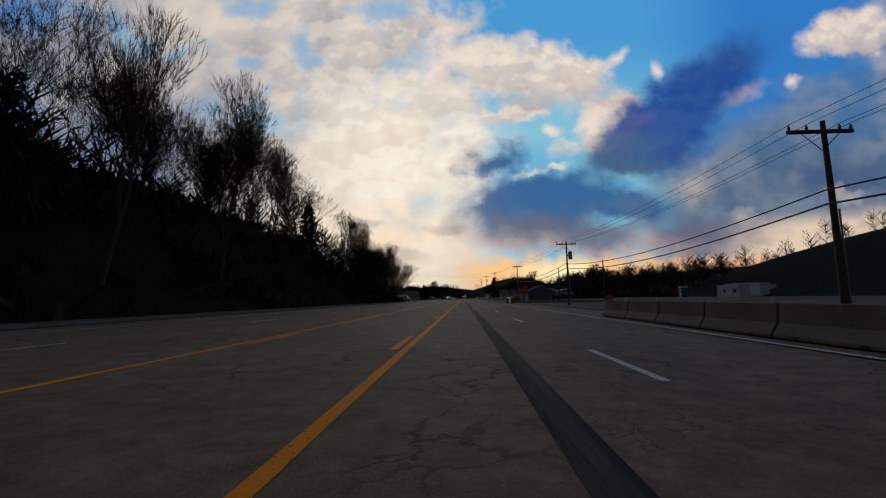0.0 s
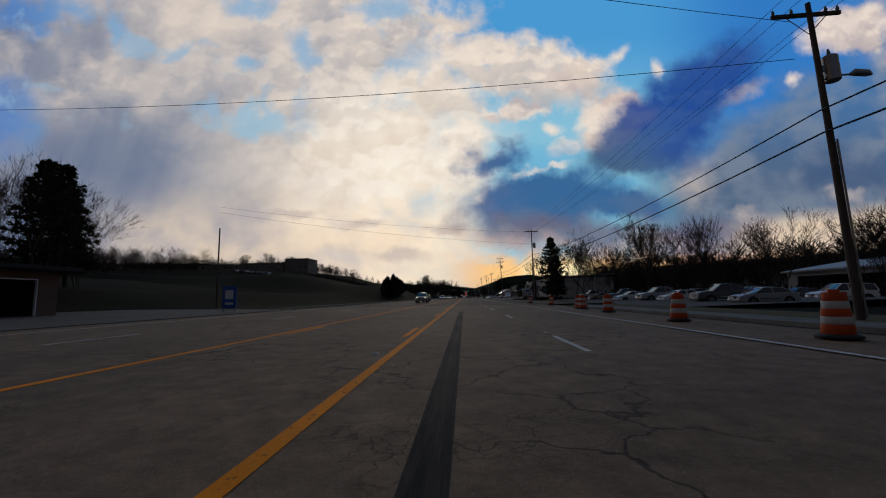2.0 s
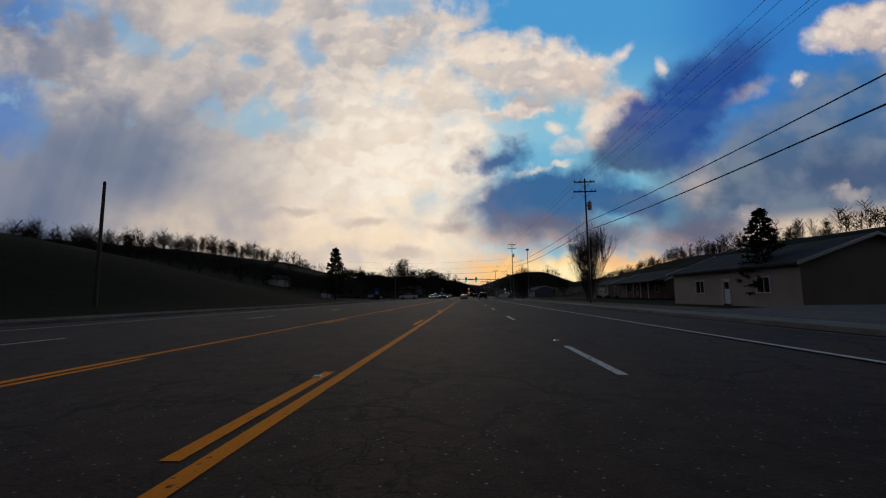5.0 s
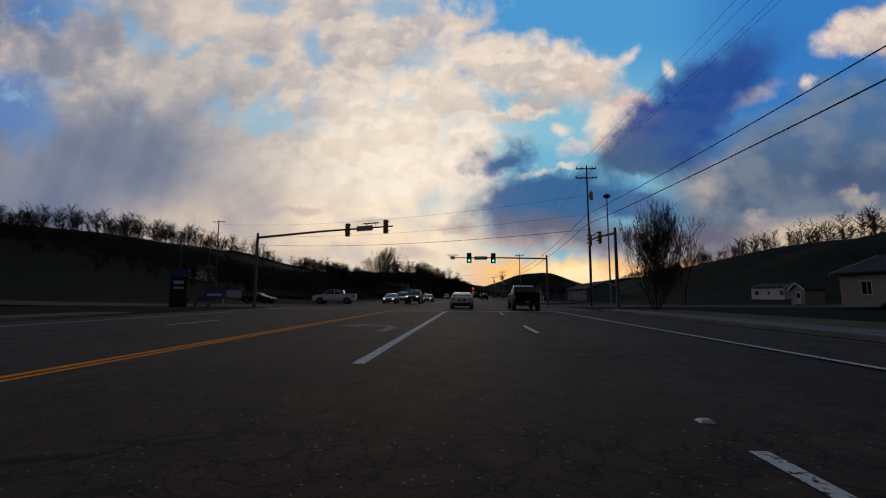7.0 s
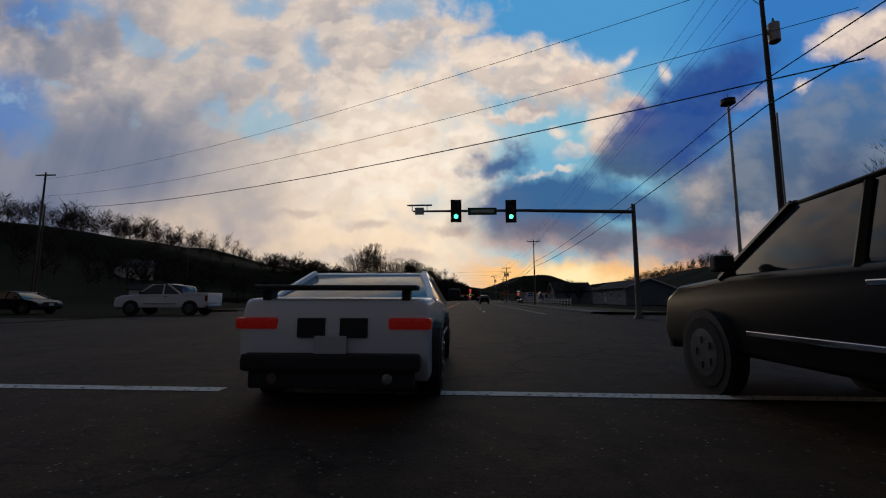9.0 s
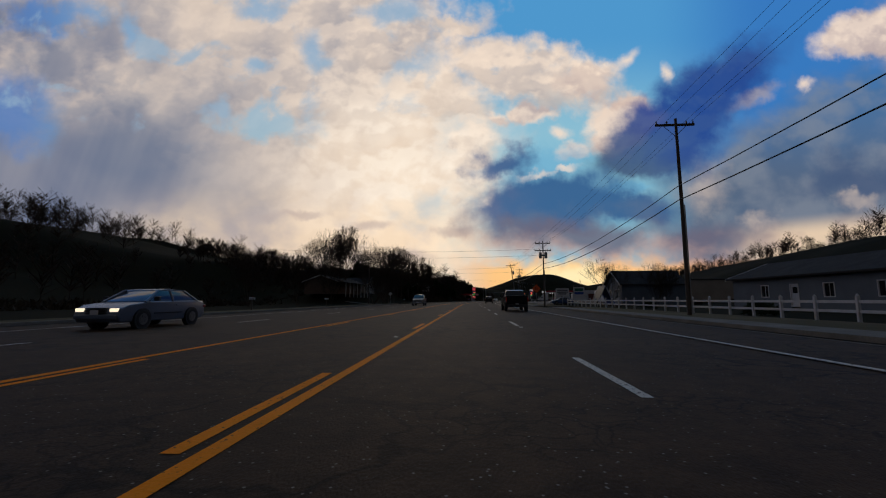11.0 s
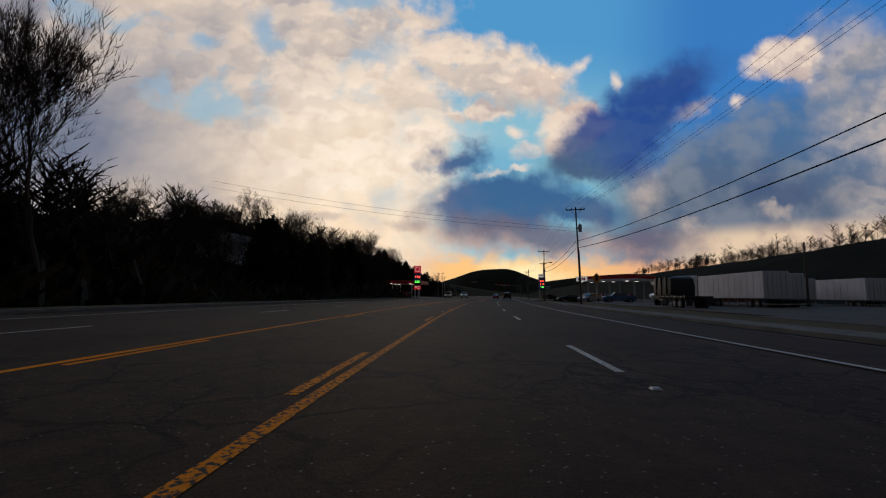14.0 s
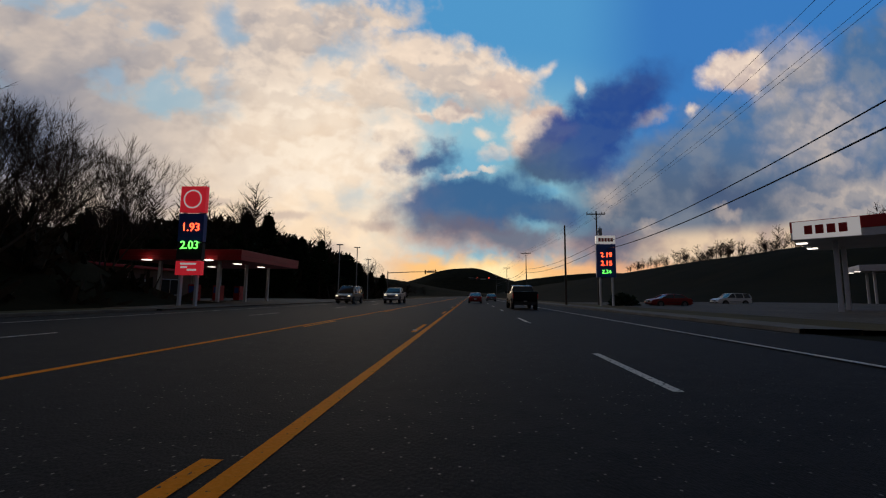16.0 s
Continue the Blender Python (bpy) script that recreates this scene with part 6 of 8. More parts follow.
ambulance(166.5, -26.5, -84)

# ---- work zone: barriers, barrels, signs ----
ORANGE = surface("orange_plastic", (0.6, 0.09, 0.02), (0.46, 0.065, 0.015), rough=0.5, scale=2, grain=20, bump=0.05)
SHEETING = surface("reflective_white", (0.6, 0.6, 0.58), (0.48, 0.48, 0.46), rough=0.4, bump=0.0)
SIGN_ORANGE = surface("orange_sign_face", (0.75, 0.1, 0.015), (0.66, 0.085, 0.012), rough=0.45, scale=1, bump=0.0)
SIGN_AMBER = surface("amber_sign_face", (0.72, 0.24, 0.015), (0.64, 0.2, 0.012), rough=0.45, scale=1, bump=0.0)
SIGN_BLACK = surface("black_sign_ink", (0.015, 0.015, 0.015), (0.02, 0.02, 0.02), rough=0.5, bump=0.0)
SIGN_GREEN = surface("green_sign_face", (0.01, 0.12, 0.07), (0.01, 0.1, 0.06), rough=0.45, bump=0.0)
SIGN_BLUE = surface("blue_sign_face", (0.03, 0.09, 0.34), (0.025, 0.07, 0.28), rough=0.45, bump=0.0)
SIGN_WHITE = surface("white_sign_face", (0.58, 0.58, 0.58), (0.5, 0.5, 0.5), rough=0.45, bump=0.0)


def barrier_piece(s, d, length=3.0):
    """One precast concrete barrier with its sloped foot and a reflector on top."""
    b = thing("concrete_barrier", put(s, d), "weathered precast concrete barrier at the road edge", "barrier", "concrete barriers")
    bm = bmesh.new()
    add_prism(bm, [(-0.3, 0.0), (-0.3, 0.08), (-0.13, 0.34), (-0.08, 0.81), (0.08, 0.81), (0.13, 0.34), (0.3, 0.08), (0.3, 0.0)], 0.012, length - 0.012, "y")
    soften(bm, 0.015, 1)
    part("concrete_body", bm, CONCRETE, b)
    for y in (0.7, length - 0.7):
        bm = bmesh.new()
        add_box(bm, -0.305, -0.29, y - 0.09, y + 0.09, 0.015, 0.07)
        part("drain_slot", bm, DARK_METAL, b)
    bm = bmesh.new()
    add_box(bm, -0.03, 0.03, 0.2, 0.25, 0.81, 0.93)
    part("reflector", bm, SHEETING, b, "small white reflector")
    return b


first = barrier_piece(-34, 8.75)
for k in range(1, 15):
    copy_thing(first, put(-34 + 3.05 * k + 1.6, 8.75))
for k in range(27):
    copy_thing(first, put(67 + 3.05 * k, 9.0))


def attenuator(s, d):
    a = thing("crash_cushion", put(s, d), "ribbed steel crash cushion with orange striped nose", "crash cushion")
    for k in range(4):
        bm = bmesh.new()
        add_box(bm, -0.42, 0.42, 0.3, 4.4, 0.12 + k * 0.22, 0.28 + k * 0.22, 0.03)
        part("rail", bm, GALV, a, "ribbed grey steel rail")
    bm = bmesh.new()
    add_box(bm, -0.5, 0.5, 0.05, 0.3, 0.05, 1.0, 0.04)
    nose = part("nose", bm, SIGN_AMBER, a, "amber nose panel")
    for k in range(4):
        bm = bmesh.new()
        x = -0.5 + k * 0.27
        bm.faces.new([bm.verts.new((px, 0.04, pz)) for px, pz in ((x, 0.1), (x + 0.13, 0.1), (min(x + 0.42, 0.5), 0.95), (min(x + 0.29, 0.5), 0.95))][::-1])
        part("stripe", bm, SIGN_BLACK, nose)


attenuator(62.3, 9.6)


def barrel(s, d):
    b = thing("traffic_barrel", put(s, d), "orange and white striped traffic barrel on a rubber base", "traffic barrel", "traffic barrels")
    bm = bmesh.new()
    add_tube(bm, [(0, 0, 0), (0, 0, 0.05), (0, 0, 0.09)], [0.42, 0.42, 0.32], 18)
    part("base", bm, TYRE, b, "black rubber base")
    levels = [0.08, 0.3, 0.47, 0.64, 0.81, 1.0]
    for k in range(5):
        r0, r1 = 0.3 - 0.018 * k, 0.29 - 0.018 * k
        bm = bmesh.new()
        add_tube(bm, [(0, 0, levels[k]), (0, 0, levels[k] + 0.012), (0, 0, levels[k + 1])], [r0 - 0.012, r0, r1], 18)
        part("band", bm, SHEETING if k in (1, 3) else ORANGE, b, "white reflective band" if k in (1, 3) else "orange plastic band", 50)
    bm = bmesh.new()
    add_box(bm, -0.12, 0.12, -0.03, 0.03, 0.99, 1.07, 0.02)
    part("handle", bm, ORANGE, b)
    return b


drum = barrel(156.4, 9.6)
for s, d in ((163.1, 9.5), (171.9, 9.8), (178.6, 10.2), (180.5, 10.4), (192, 10.6), (206, 10.6), (15.5, 9.6)):
    copy_thing(drum, put(s, d))


def diamond_sign(s, d, centre, half, material, label, marks, name="road_sign"):
    sign = thing(name, put(s, d), label, "road sign", "diamond warning signs")
    bm = bmesh.new()
    add_prism(bm, [(-half, centre), (0, centre - half), (half, centre), (0, centre + half)], -0.012, 0.0, "y")
    soften(bm, 0.004, 1)
    face = part("face", bm, material, sign)
    for shape in marks:
        bm = bmesh.new()
        bm.faces.new([bm.verts.new((x * half, -0.018, centre + z * half)) for x, z in shape])
        part("symbol", bm, SIGN_BLACK, face, "black symbol")
    bm = bmesh.new()
    add_box(bm, -0.03, 0.03, 0.0, 0.06, -0.3, centre + half * 0.6, 0.008)
    part("post", bm, GALV, sign)


CURVES = [[(-0.3, -0.35), (-0.2, -0.35), (-0.2, -0.05), (-0.05, 0.15), (-0.15, 0.2), (-0.3, 0.0)], [(-0.25, 0.1), (0.05, 0.05), (0.0, 0.4)], [(0.12, -0.35), (0.22, -0.35), (0.22, -0.05), (0.37, 0.15), (0.27, 0.2), (0.12, 0.0)], [(0.17, 0.1), (0.47, 0.05), (0.42, 0.4)]]
diamond_sign(77, 13.9, 2.75, 0.68, SIGN_ORANGE, "orange diamond sign with two black curved arrows", CURVES)
diamond_sign(609, 13.6, 3.0, 0.74, SIGN_ORANGE, "orange diamond lane sign beside the fence", [[(-0.3, -0.4), (-0.2, -0.4), (-0.15, 0.4), (-0.25, 0.4)], [(0.1, -0.4), (0.22, -0.4), (0.16, 0.4), (0.1, 0.4)]])
diamond_sign(742.5, 15.4, 3.3, 0.62, SIGN_AMBER, "amber signal-ahead diamond sign on a post", [[(-0.22, -0.5), (0.22, -0.5), (0.22, 0.5), (-0.22, 0.5)]])
diamond_sign(104, 16.2, 3.0, 0.6, SIGN_ORANGE, "orange diamond work sign far ahead", CURVES)
diamond_sign(640, -19.5, 2.6, 0.5, SIGN_WHITE, "back of a diamond sign seen from behind", [])


def panel_sign(s, d, turn, width, low, high, material, label, bars=(), posts=2, name="sign"):
    """A flat board on posts with bars for the lettering: (x, z, width, height, material) in shares of the board."""
    sign = thing(name, put(s, d, 0, turn), label, "sign")
    bm = bmesh.new()
    add_box(bm, -width / 2, width / 2, -0.06, 0.06, low, high, 0.015)
    face = part("board", bm, material, sign)
    for x, z, w, h, mat in bars:
        bm = bmesh.new()
        cx, cz = x * width / 2, low + (high - low) * z
        add_box(bm, cx - w * width / 2, cx + w * width / 2, -0.072, -0.058, cz - h * (high - low) / 2, cz + h * (high - low) / 2)
        part("lettering_bar", bm, mat, face)
    for k in range(posts):
        x = 0 if posts == 1 else (-0.42 if k == 0 else 0.42) * width
        bm = bmesh.new()
        add_box(bm, x - 0.045, x + 0.045, -0.04, 0.045, -0.3, low + 0.02, 0.01)
        part("post", bm, GALV, sign)
    return sign


panel_sign(99, 24, 0, 1.4, 2.6, 3.3, SIGN_GREEN, "small green street sign on posts", [(0, 0.6, 0.7, 0.2, SIGN_WHITE), (0, 0.3, 0.5, 0.2, SIGN_WHITE)])
panel_sign(183, -19.5, 0, 1.25, 0.35, 2.3, SIGN_BLUE, "blue and white box sign at the drive", [(0, 0.6, 0.6, 0.4, SIGN_WHITE), (0, 0.2, 0.6, 0.1, SIGN_WHITE)], 2)
panel_sign(224.5, 13.0, 0, 0.85, 1.6, 3.1, SIGN_WHITE, "white and blue bus sign on the pole", [(0, 0.25, 0.8, 0.3, SIGN_BLUE), (0, 0.75, 0.5, 0.2, INK)], 1)
panel_sign(254, 14.0, 0, 0.9, 0.3, 0.9, SIGN_WHITE, "small white board on the verge", [(0, 0.5, 0.6, 0.2, INK)], 2)
panel_sign(612, 21.8, -12, 1.9, 1.0, 3.3, SIGN_WHITE, "white framed notice board behind the fence", [(0, 0.8, 0.8, 0.22, SIGN_GREEN), (0, 0.52, 0.85, 0.2, SIGN_BLUE), (0, 0.25, 0.8, 0.18, SIGN_WHITE)], 2)
panel_sign(620.5, 20.5, -8, 2.6, 1.8, 3.3, SIGN_WHITE, "white letter board sign with dark lettering", [(0, 0.75, 0.8, 0.14, INK), (0, 0.5, 0.8, 0.14, INK), (0, 0.25, 0.6, 0.14, INK)], 1)
panel_sign(481, -22.6, 0, 1.5, 0.1, 3.4, SIGN_BLACK, "dark monolith business sign with blue top", [(0, 0.86, 0.85, 0.2, SIGN_BLUE), (0, 0.62, 0.6, 0.08, SIGN_WHITE), (0, 0.48, 0.6, 0.05, SIGN_WHITE)], 0)
panel_sign(493, -27, 10, 2.2, 0.7, 1.6, SIGN_BLUE, "blue and white banner sign on the corner", [(0, 0.5, 0.7, 0.3, SIGN_WHITE)], 2)
panel_sign(783.6, 13.9, 0, 1.5, 2.5, 3.4, SIGN_GREEN, "green direction sign with white lettering", [(0, 0.7, 0.7, 0.2, SIGN_WHITE), (0, 0.3, 0.6, 0.2, SIGN_WHITE)], 1)


# ---- traffic signals ----
SIGNAL_AMBER = surface("signal_housing_amber", (0.4, 0.16, 0.015), (0.3, 0.12, 0.012), rough=0.6, bump=0.05)
LENS_DARK = surface("unlit_signal_lens", (0.02, 0.02, 0.02), (0.03, 0.03, 0.03), rough=0.3, bump=0.0)
LIT_GREEN = lamp_surface("lit_green_signal", (0.05, 1.0, 0.55), 3.0)
LIT_RED = lamp_surface("lit_red_signal", (1.0, 0.06, 0.03), 3.0)
SIGN_BACK = surface("aluminium_sign_back", (0.34, 0.34, 0.36), (0.28, 0.28, 0.3), rough=0.5, metal=0.4, bump=0.0)


def signal_head(parent, x, y, z, lit, back=False):
    """Three-lamp signal with visors and back plate; faces the drive, or away from it."""
    f = 1 if back else -1
    bm = bmesh.new()
    add_box(bm, x - 0.17, x + 0.17, y - 0.11, y + 0.11, z - 0.55, z + 0.55, 0.02)
    head = part("signal_head", bm, SIGNAL_AMBER if back else DARK_METAL, parent, "amber housing seen from behind" if back else "dark signal housing")
    if not back:
        bm = bmesh.new()
        add_box(bm, x - 0.32, x + 0.32, y + 0.03, y + 0.05, z - 0.68, z + 0.68, 0.02)
        part("back_plate", bm, DARK_METAL, head)
    for k in range(3):
        zz = z + 0.36 - 0.36 * k
        bm = bmesh.new()
        ys = y + f * 0.11
        add_tube(bm, [(x, ys, zz), (x, ys + f * 0.015, zz)], 0.125, 14)
        mat = {0: LIT_RED, 2: LIT_GREEN}.get(k) if lit == k else LENS_DARK
        part("lens", bm, mat or LENS_DARK, head)
        bm = bmesh.new()
        for a in range(-2, 3):
            ang = math.pi / 2 + a * 0.55
            px, pz = math.cos(ang) * 0.14, math.sin(ang) * 0.14
            add_box(bm, x + px - 0.035, x + px + 0.035, min(ys, ys + f * 0.2), max(ys, ys + f * 0.2), zz + pz - 0.012, zz + pz + 0.012)
        part("visor", bm, DARK_METAL, head)


MAST_STEEL = surface("dull_mast_steel", (0.15, 0.145, 0.14), (0.1, 0.098, 0.095), rough=0.65, metal=0.3, scale=1.5, grain=24, bump=0.1, spec=0.2)


def mast_arm(s, d, turn, top, reach, rise, label, heads, boards, back, side):
    m_ = thing("traffic_signal", put(s, d, -0.05, turn), label, "traffic signal", "junction signals")
    bm = bmesh.new()
    add_tube(bm, [(0, 0, 0), (0, 0, 0.05), (0, 0, 0.35), (0, 0, top)], [0.28, 0.26, 0.15, 0.11], 14)
    part("mast", bm, MAST_STEEL, m_, smooth_angle=50)
    bm = bmesh.new()
    add_tube(bm, [(0, 0, top - 0.45), (side * reach * 0.5, 0, top - 0.4 + rise * 0.62), (side * reach, 0, top - 0.45 + rise)], [0.11, 0.09, 0.055], 10)
    part("arm", bm, MAST_STEEL, m_, smooth_angle=50)
    for share, lit in heads:
        z = top - 0.45 + rise * (0.4 * share + 0.6 * share ** 1.5)
        signal_head(m_, side * reach * share, 0.0 if back else -0.2, z, lit, back)
    for share, width, mat in boards:
        z = top - 0.45 + rise * share
        bm = bmesh.new()
        add_box(bm, side * reach * share - width / 2, side * reach * share + width / 2, -0.08, -0.05, z - 0.22, z + 0.22, 0.01)
        board = part("name_board", bm, mat, m_, "sign board on the arm")
        if mat is SIGN_GREEN:
            bm = bmesh.new()
            add_box(bm, side * reach * share - width * 0.4, side * reach * share + width * 0.4, -0.095, -0.079, z - 0.08, z + 0.1)
            part("lettering_bar", bm, SIGN_WHITE, board)
    x = side * reach * (0.86 if back else 0.97)
    z = top - 0.45 + rise * 0.95
    for k in (-0.45, 0.45):
        bm = bmesh.new()
        add_box(bm, x + k - 0.02, x + k + 0.02, -0.02, 0.02, z, z + 0.35)
        part("bracket", bm, GALV, m_)
    bm = bmesh.new()
    add_box(bm, x - 0.75, x + 0.75, -0.06, 0.06, z + 0.33, z + 0.42, 0.02)
    part("detector_bar", bm, GALV, m_)


mast_arm(485.3, -18.3, -20, 7.0, 14.7, 0.15, "grey mast-arm signal seen from behind", [(0.7, 9), (0.955, 9)], [(0.82, 1.6, SIGN_BACK)], True, 1)
mast_arm(503.7, 11.9, 0, 6.6, 12.9, 0.15, "grey mast-arm signal showing green over the lanes", [(0.8, 2), (0.55, 2)], [(0.68, 1.7, SIGN_GREEN), (0.97, 0.55, SIGN_WHITE)], False, -1)
mast_arm(482.2, 13.6, 93, 6.75, 6.2, 0.25, "grey mast-arm signal over the side street", [(0.56, 9), (0.97, 9)], [], True, 1)


def ball_mast(s, d, top):
    t = thing("siren_mast", put(s, d), "tall thin mast with a round dish head", "mast")
    bm = bmesh.new()
    add_tube(bm, [(0, 0, -0.3), (0, 0, top - 0.6)], [0.14, 0.09], 10)
    part("shaft", bm, GALV, t, smooth_angle=50)
    bm = bmesh.new()
    add_tube(bm, [(0, 0, top - 0.65), (0, 0, top - 0.5), (0, 0, top - 0.15), (0, 0, top)], [0.2, 0.52, 0.52, 0.15], 16)
    part("head", bm, DARK_METAL, t, smooth_angle=50)
    bm = bmesh.new()
    add_tube(bm, [(0, 0, top), (0, 0, top + 0.3)], 0.04, 6)
    part("finial", bm, GALV, t)


ball_mast(511.5, 22.6, 16.7)
for s, d, top in ((83, 22, 7.3), (60, 24, 7.0), (523, -46, 15.5), (516, -48, 12.0), (527, -50, 12.5), (590, -75, 16), (395, -23, 8.5), (630.5, -22.5, 9.5), (668, -25.5, 13.5), (712, 40, 9), (205, -34, 11.5), (745, 40, 8), (826, 12.5, 9.5)):
    z = ground_height(s, d)
    p_ = thing("utility_pole", put(s, d, z), "plain weathered wooden pole off the road", "utility pole", "plain poles")
    bm = bmesh.new()
    add_tube(bm, [(0, 0, -0.3), (0, 0, top)], [0.14, 0.09], 8)
    part("shaft", bm, POLE_WOOD, p_, smooth_angle=50)
    bm = bmesh.new()
    if top > 13:
        add_box(bm, -1.2, 1.2, -0.06, 0.06, top - 0.4, top - 0.26, 0.01)
    else:
        add_tube(bm, [(0, 0, top - 0.02), (0, 0, top + 0.06)], [0.1, 0.04], 8)
    part("crossarm" if top > 13 else "cap", bm, POLE_WOOD, p_)
for z0, z1, r in ((11.6, 14.6, 0.012), (9.6, 12.6, 0.012), (8.0, 11.2, 0.024)):
    wire("cable", (491.3, 13.8, z0), (523, -46, z1), 1.2, r, "cable slung across the junction")
for (s0, d0, z0), (s1, d1, z1) in (((222.6, 13.7, 12.6), (205, -34, 14.6)), ((222.6, 13.7, 10.4), (205, -34, 13.8)), ((644.8, 12.8, 9.6), (630.5, -22.5, 9.2)), ((644.8, 12.8, 8.3), (630.5, -22.5, 8.4)),
                                     ((599.4, 13.2, 9.0), (597, -40, 9.6)), ((599.4, 13.2, 8.0), (597, -40, 8.6)), ((745.3, 14.0, 9.8), (735, -30, 14.0)), ((745.3, 14.0, 9.4), (735, -30, 13.2)),
                                     ((161.1, 13.2, 10.6), (150, -30, 12)), ((161.1, 13.2, 9.2), (168, -34, 12.4))):
    wire("cable", (s0, d0, z0), (s1, d1, z1), 0.7, 0.013, "cable crossing above the road")


# ---- white rail fence ----
FENCE_WHITE = surface("white_fence_paint", (0.6, 0.6, 0.6), (0.46, 0.46, 0.45), rough=0.6, scale=2, grain=20, bump=0.1)


def fence(s0, s1, d):
    f = thing("fence", put(s0, d), "white two-rail fence along the pavement", "fence")
    n = int((s1 - s0) / 2.4)
    for k in range(n + 1):
        bm = bmesh.new()
        add_box(bm, -0.065, 0.065, k * 2.4 - 0.065, k * 2.4 + 0.065, -0.2, 1.15, 0.012)
        add_tube(bm, [(0, k * 2.4, 1.14), (0, k * 2.4, 1.17), (0, k * 2.4, 1.28)], [0.1, 0.1, 0.01], 4)
        part("post", bm, FENCE_WHITE, f)
        if k < n:
            for z in (0.45, 0.9):
                bm = bmesh.new()
                add_box(bm, -0.025, 0.025, k * 2.4 + 0.06, k * 2.4 + 2.34, z - 0.07, z + 0.07, 0.008)
                part("rail", bm, FENCE_WHITE, f)


fence(551, 613.4, 19.5)


# ---- buildings ----
METAL_SIDING = surface("pale_metal_siding", (0.42, 0.4, 0.38), (0.33, 0.31, 0.295), rough=0.6, scale=0.5, grain=10, bump=0.1)
BRICK_RED = surface("red_brick", (0.16, 0.05, 0.035), (0.1, 0.034, 0.026), rough=0.9, scale=0.6, grain=9, bump=0.4)
BRICK_BROWN = surface("brown_brick", (0.14, 0.09, 0.065), (0.09, 0.06, 0.045), rough=0.9, scale=0.6, grain=9, bump=0.4)
GREEN_ROOF = surface("dark_green_metal_roof", (0.014, 0.035, 0.02), (0.01, 0.024, 0.014), rough=0.6, scale=0.6, grain=10)
BLUE_ROOF = surface("blue_metal_awning", (0.05, 0.08, 0.26), (0.04, 0.06, 0.2), rough=0.5, scale=0.6, grain=10, spec=0.2)
SHINGLE = surface("dark_shingles", (0.05, 0.047, 0.045), (0.032, 0.03, 0.029), rough=0.95, scale=0.8, grain=8, bump=0.5, spec=0.05)
WALL_WHITE = surface("white_siding", (0.5, 0.51, 0.53), (0.42, 0.43, 0.45), rough=0.7, scale=0.5, grain=10, bump=0.1)
WALL_GREY = surface("slate_grey_siding", (0.12, 0.145, 0.17), (0.09, 0.11, 0.13), rough=0.75, scale=0.6, grain=10, bump=0.15)
WALL_TAN = surface("tan_block_wall", (0.3, 0.26, 0.21), (0.22, 0.19, 0.155), rough=0.8, scale=0.4, grain=9, bump=0.2)
TRIM = surface("white_trim", (0.58, 0.58, 0.57), (0.5, 0.5, 0.49), rough=0.6, bump=0.05)
PANE = surface("dark_window_glass", (0.015, 0.018, 0.022), (0.012, 0.014, 0.018), rough=0.1, bump=0.0, spec=0.6)


def wall_front(bm, length, height, openings, thick=0.25):
    """One wall slab along y in the plane x = 0..thick with rectangular holes (y0, y1, z0, z1) through it."""
    ys = sorted({-length / 2, length / 2, *(o[0] for o in openings), *(o[1] for o in openings)})
    zs = sorted({-0.3, height, *(o[2] for o in openings if o[2] > 0), *(o[3] for o in openings)})

    def is_solid(j, k):
        if not (0 <= j < len(ys) - 1 and 0 <= k < len(zs) - 1):
            return False
        y, z = (ys[j] + ys[j + 1]) / 2, (zs[k] + zs[k + 1]) / 2
        return not any(o[0] < y < o[1] and (o[2] if o[2] > 0 else -1) < z < o[3] for o in openings)
    made = {}

    def v(x, j, k):
        if (x, j, k) not in made:
            made[x, j, k] = bm.verts.new((x, ys[j], zs[k]))
        return made[x, j, k]
    for j in range(len(ys) - 1):
        for k in range(len(zs) - 1):
            if not is_solid(j, k):
                continue
            for x in (0, thick):
                bm.faces.new((v(x, j, k), v(x, j + 1, k), v(x, j + 1, k + 1), v(x, j, k + 1)))
            for dj, dk, p, q in ((-1, 0, (j, k), (j, k + 1)), (1, 0, (j + 1, k), (j + 1, k + 1)), (0, -1, (j, k), (j + 1, k)), (0, 1, (j, k + 1), (j + 1, k + 1))):
                if not is_solid(j + dj, k + dk):
                    bm.faces.new((v(0, *p), v(0, *q), v(thick, *q), v(thick, *p)))


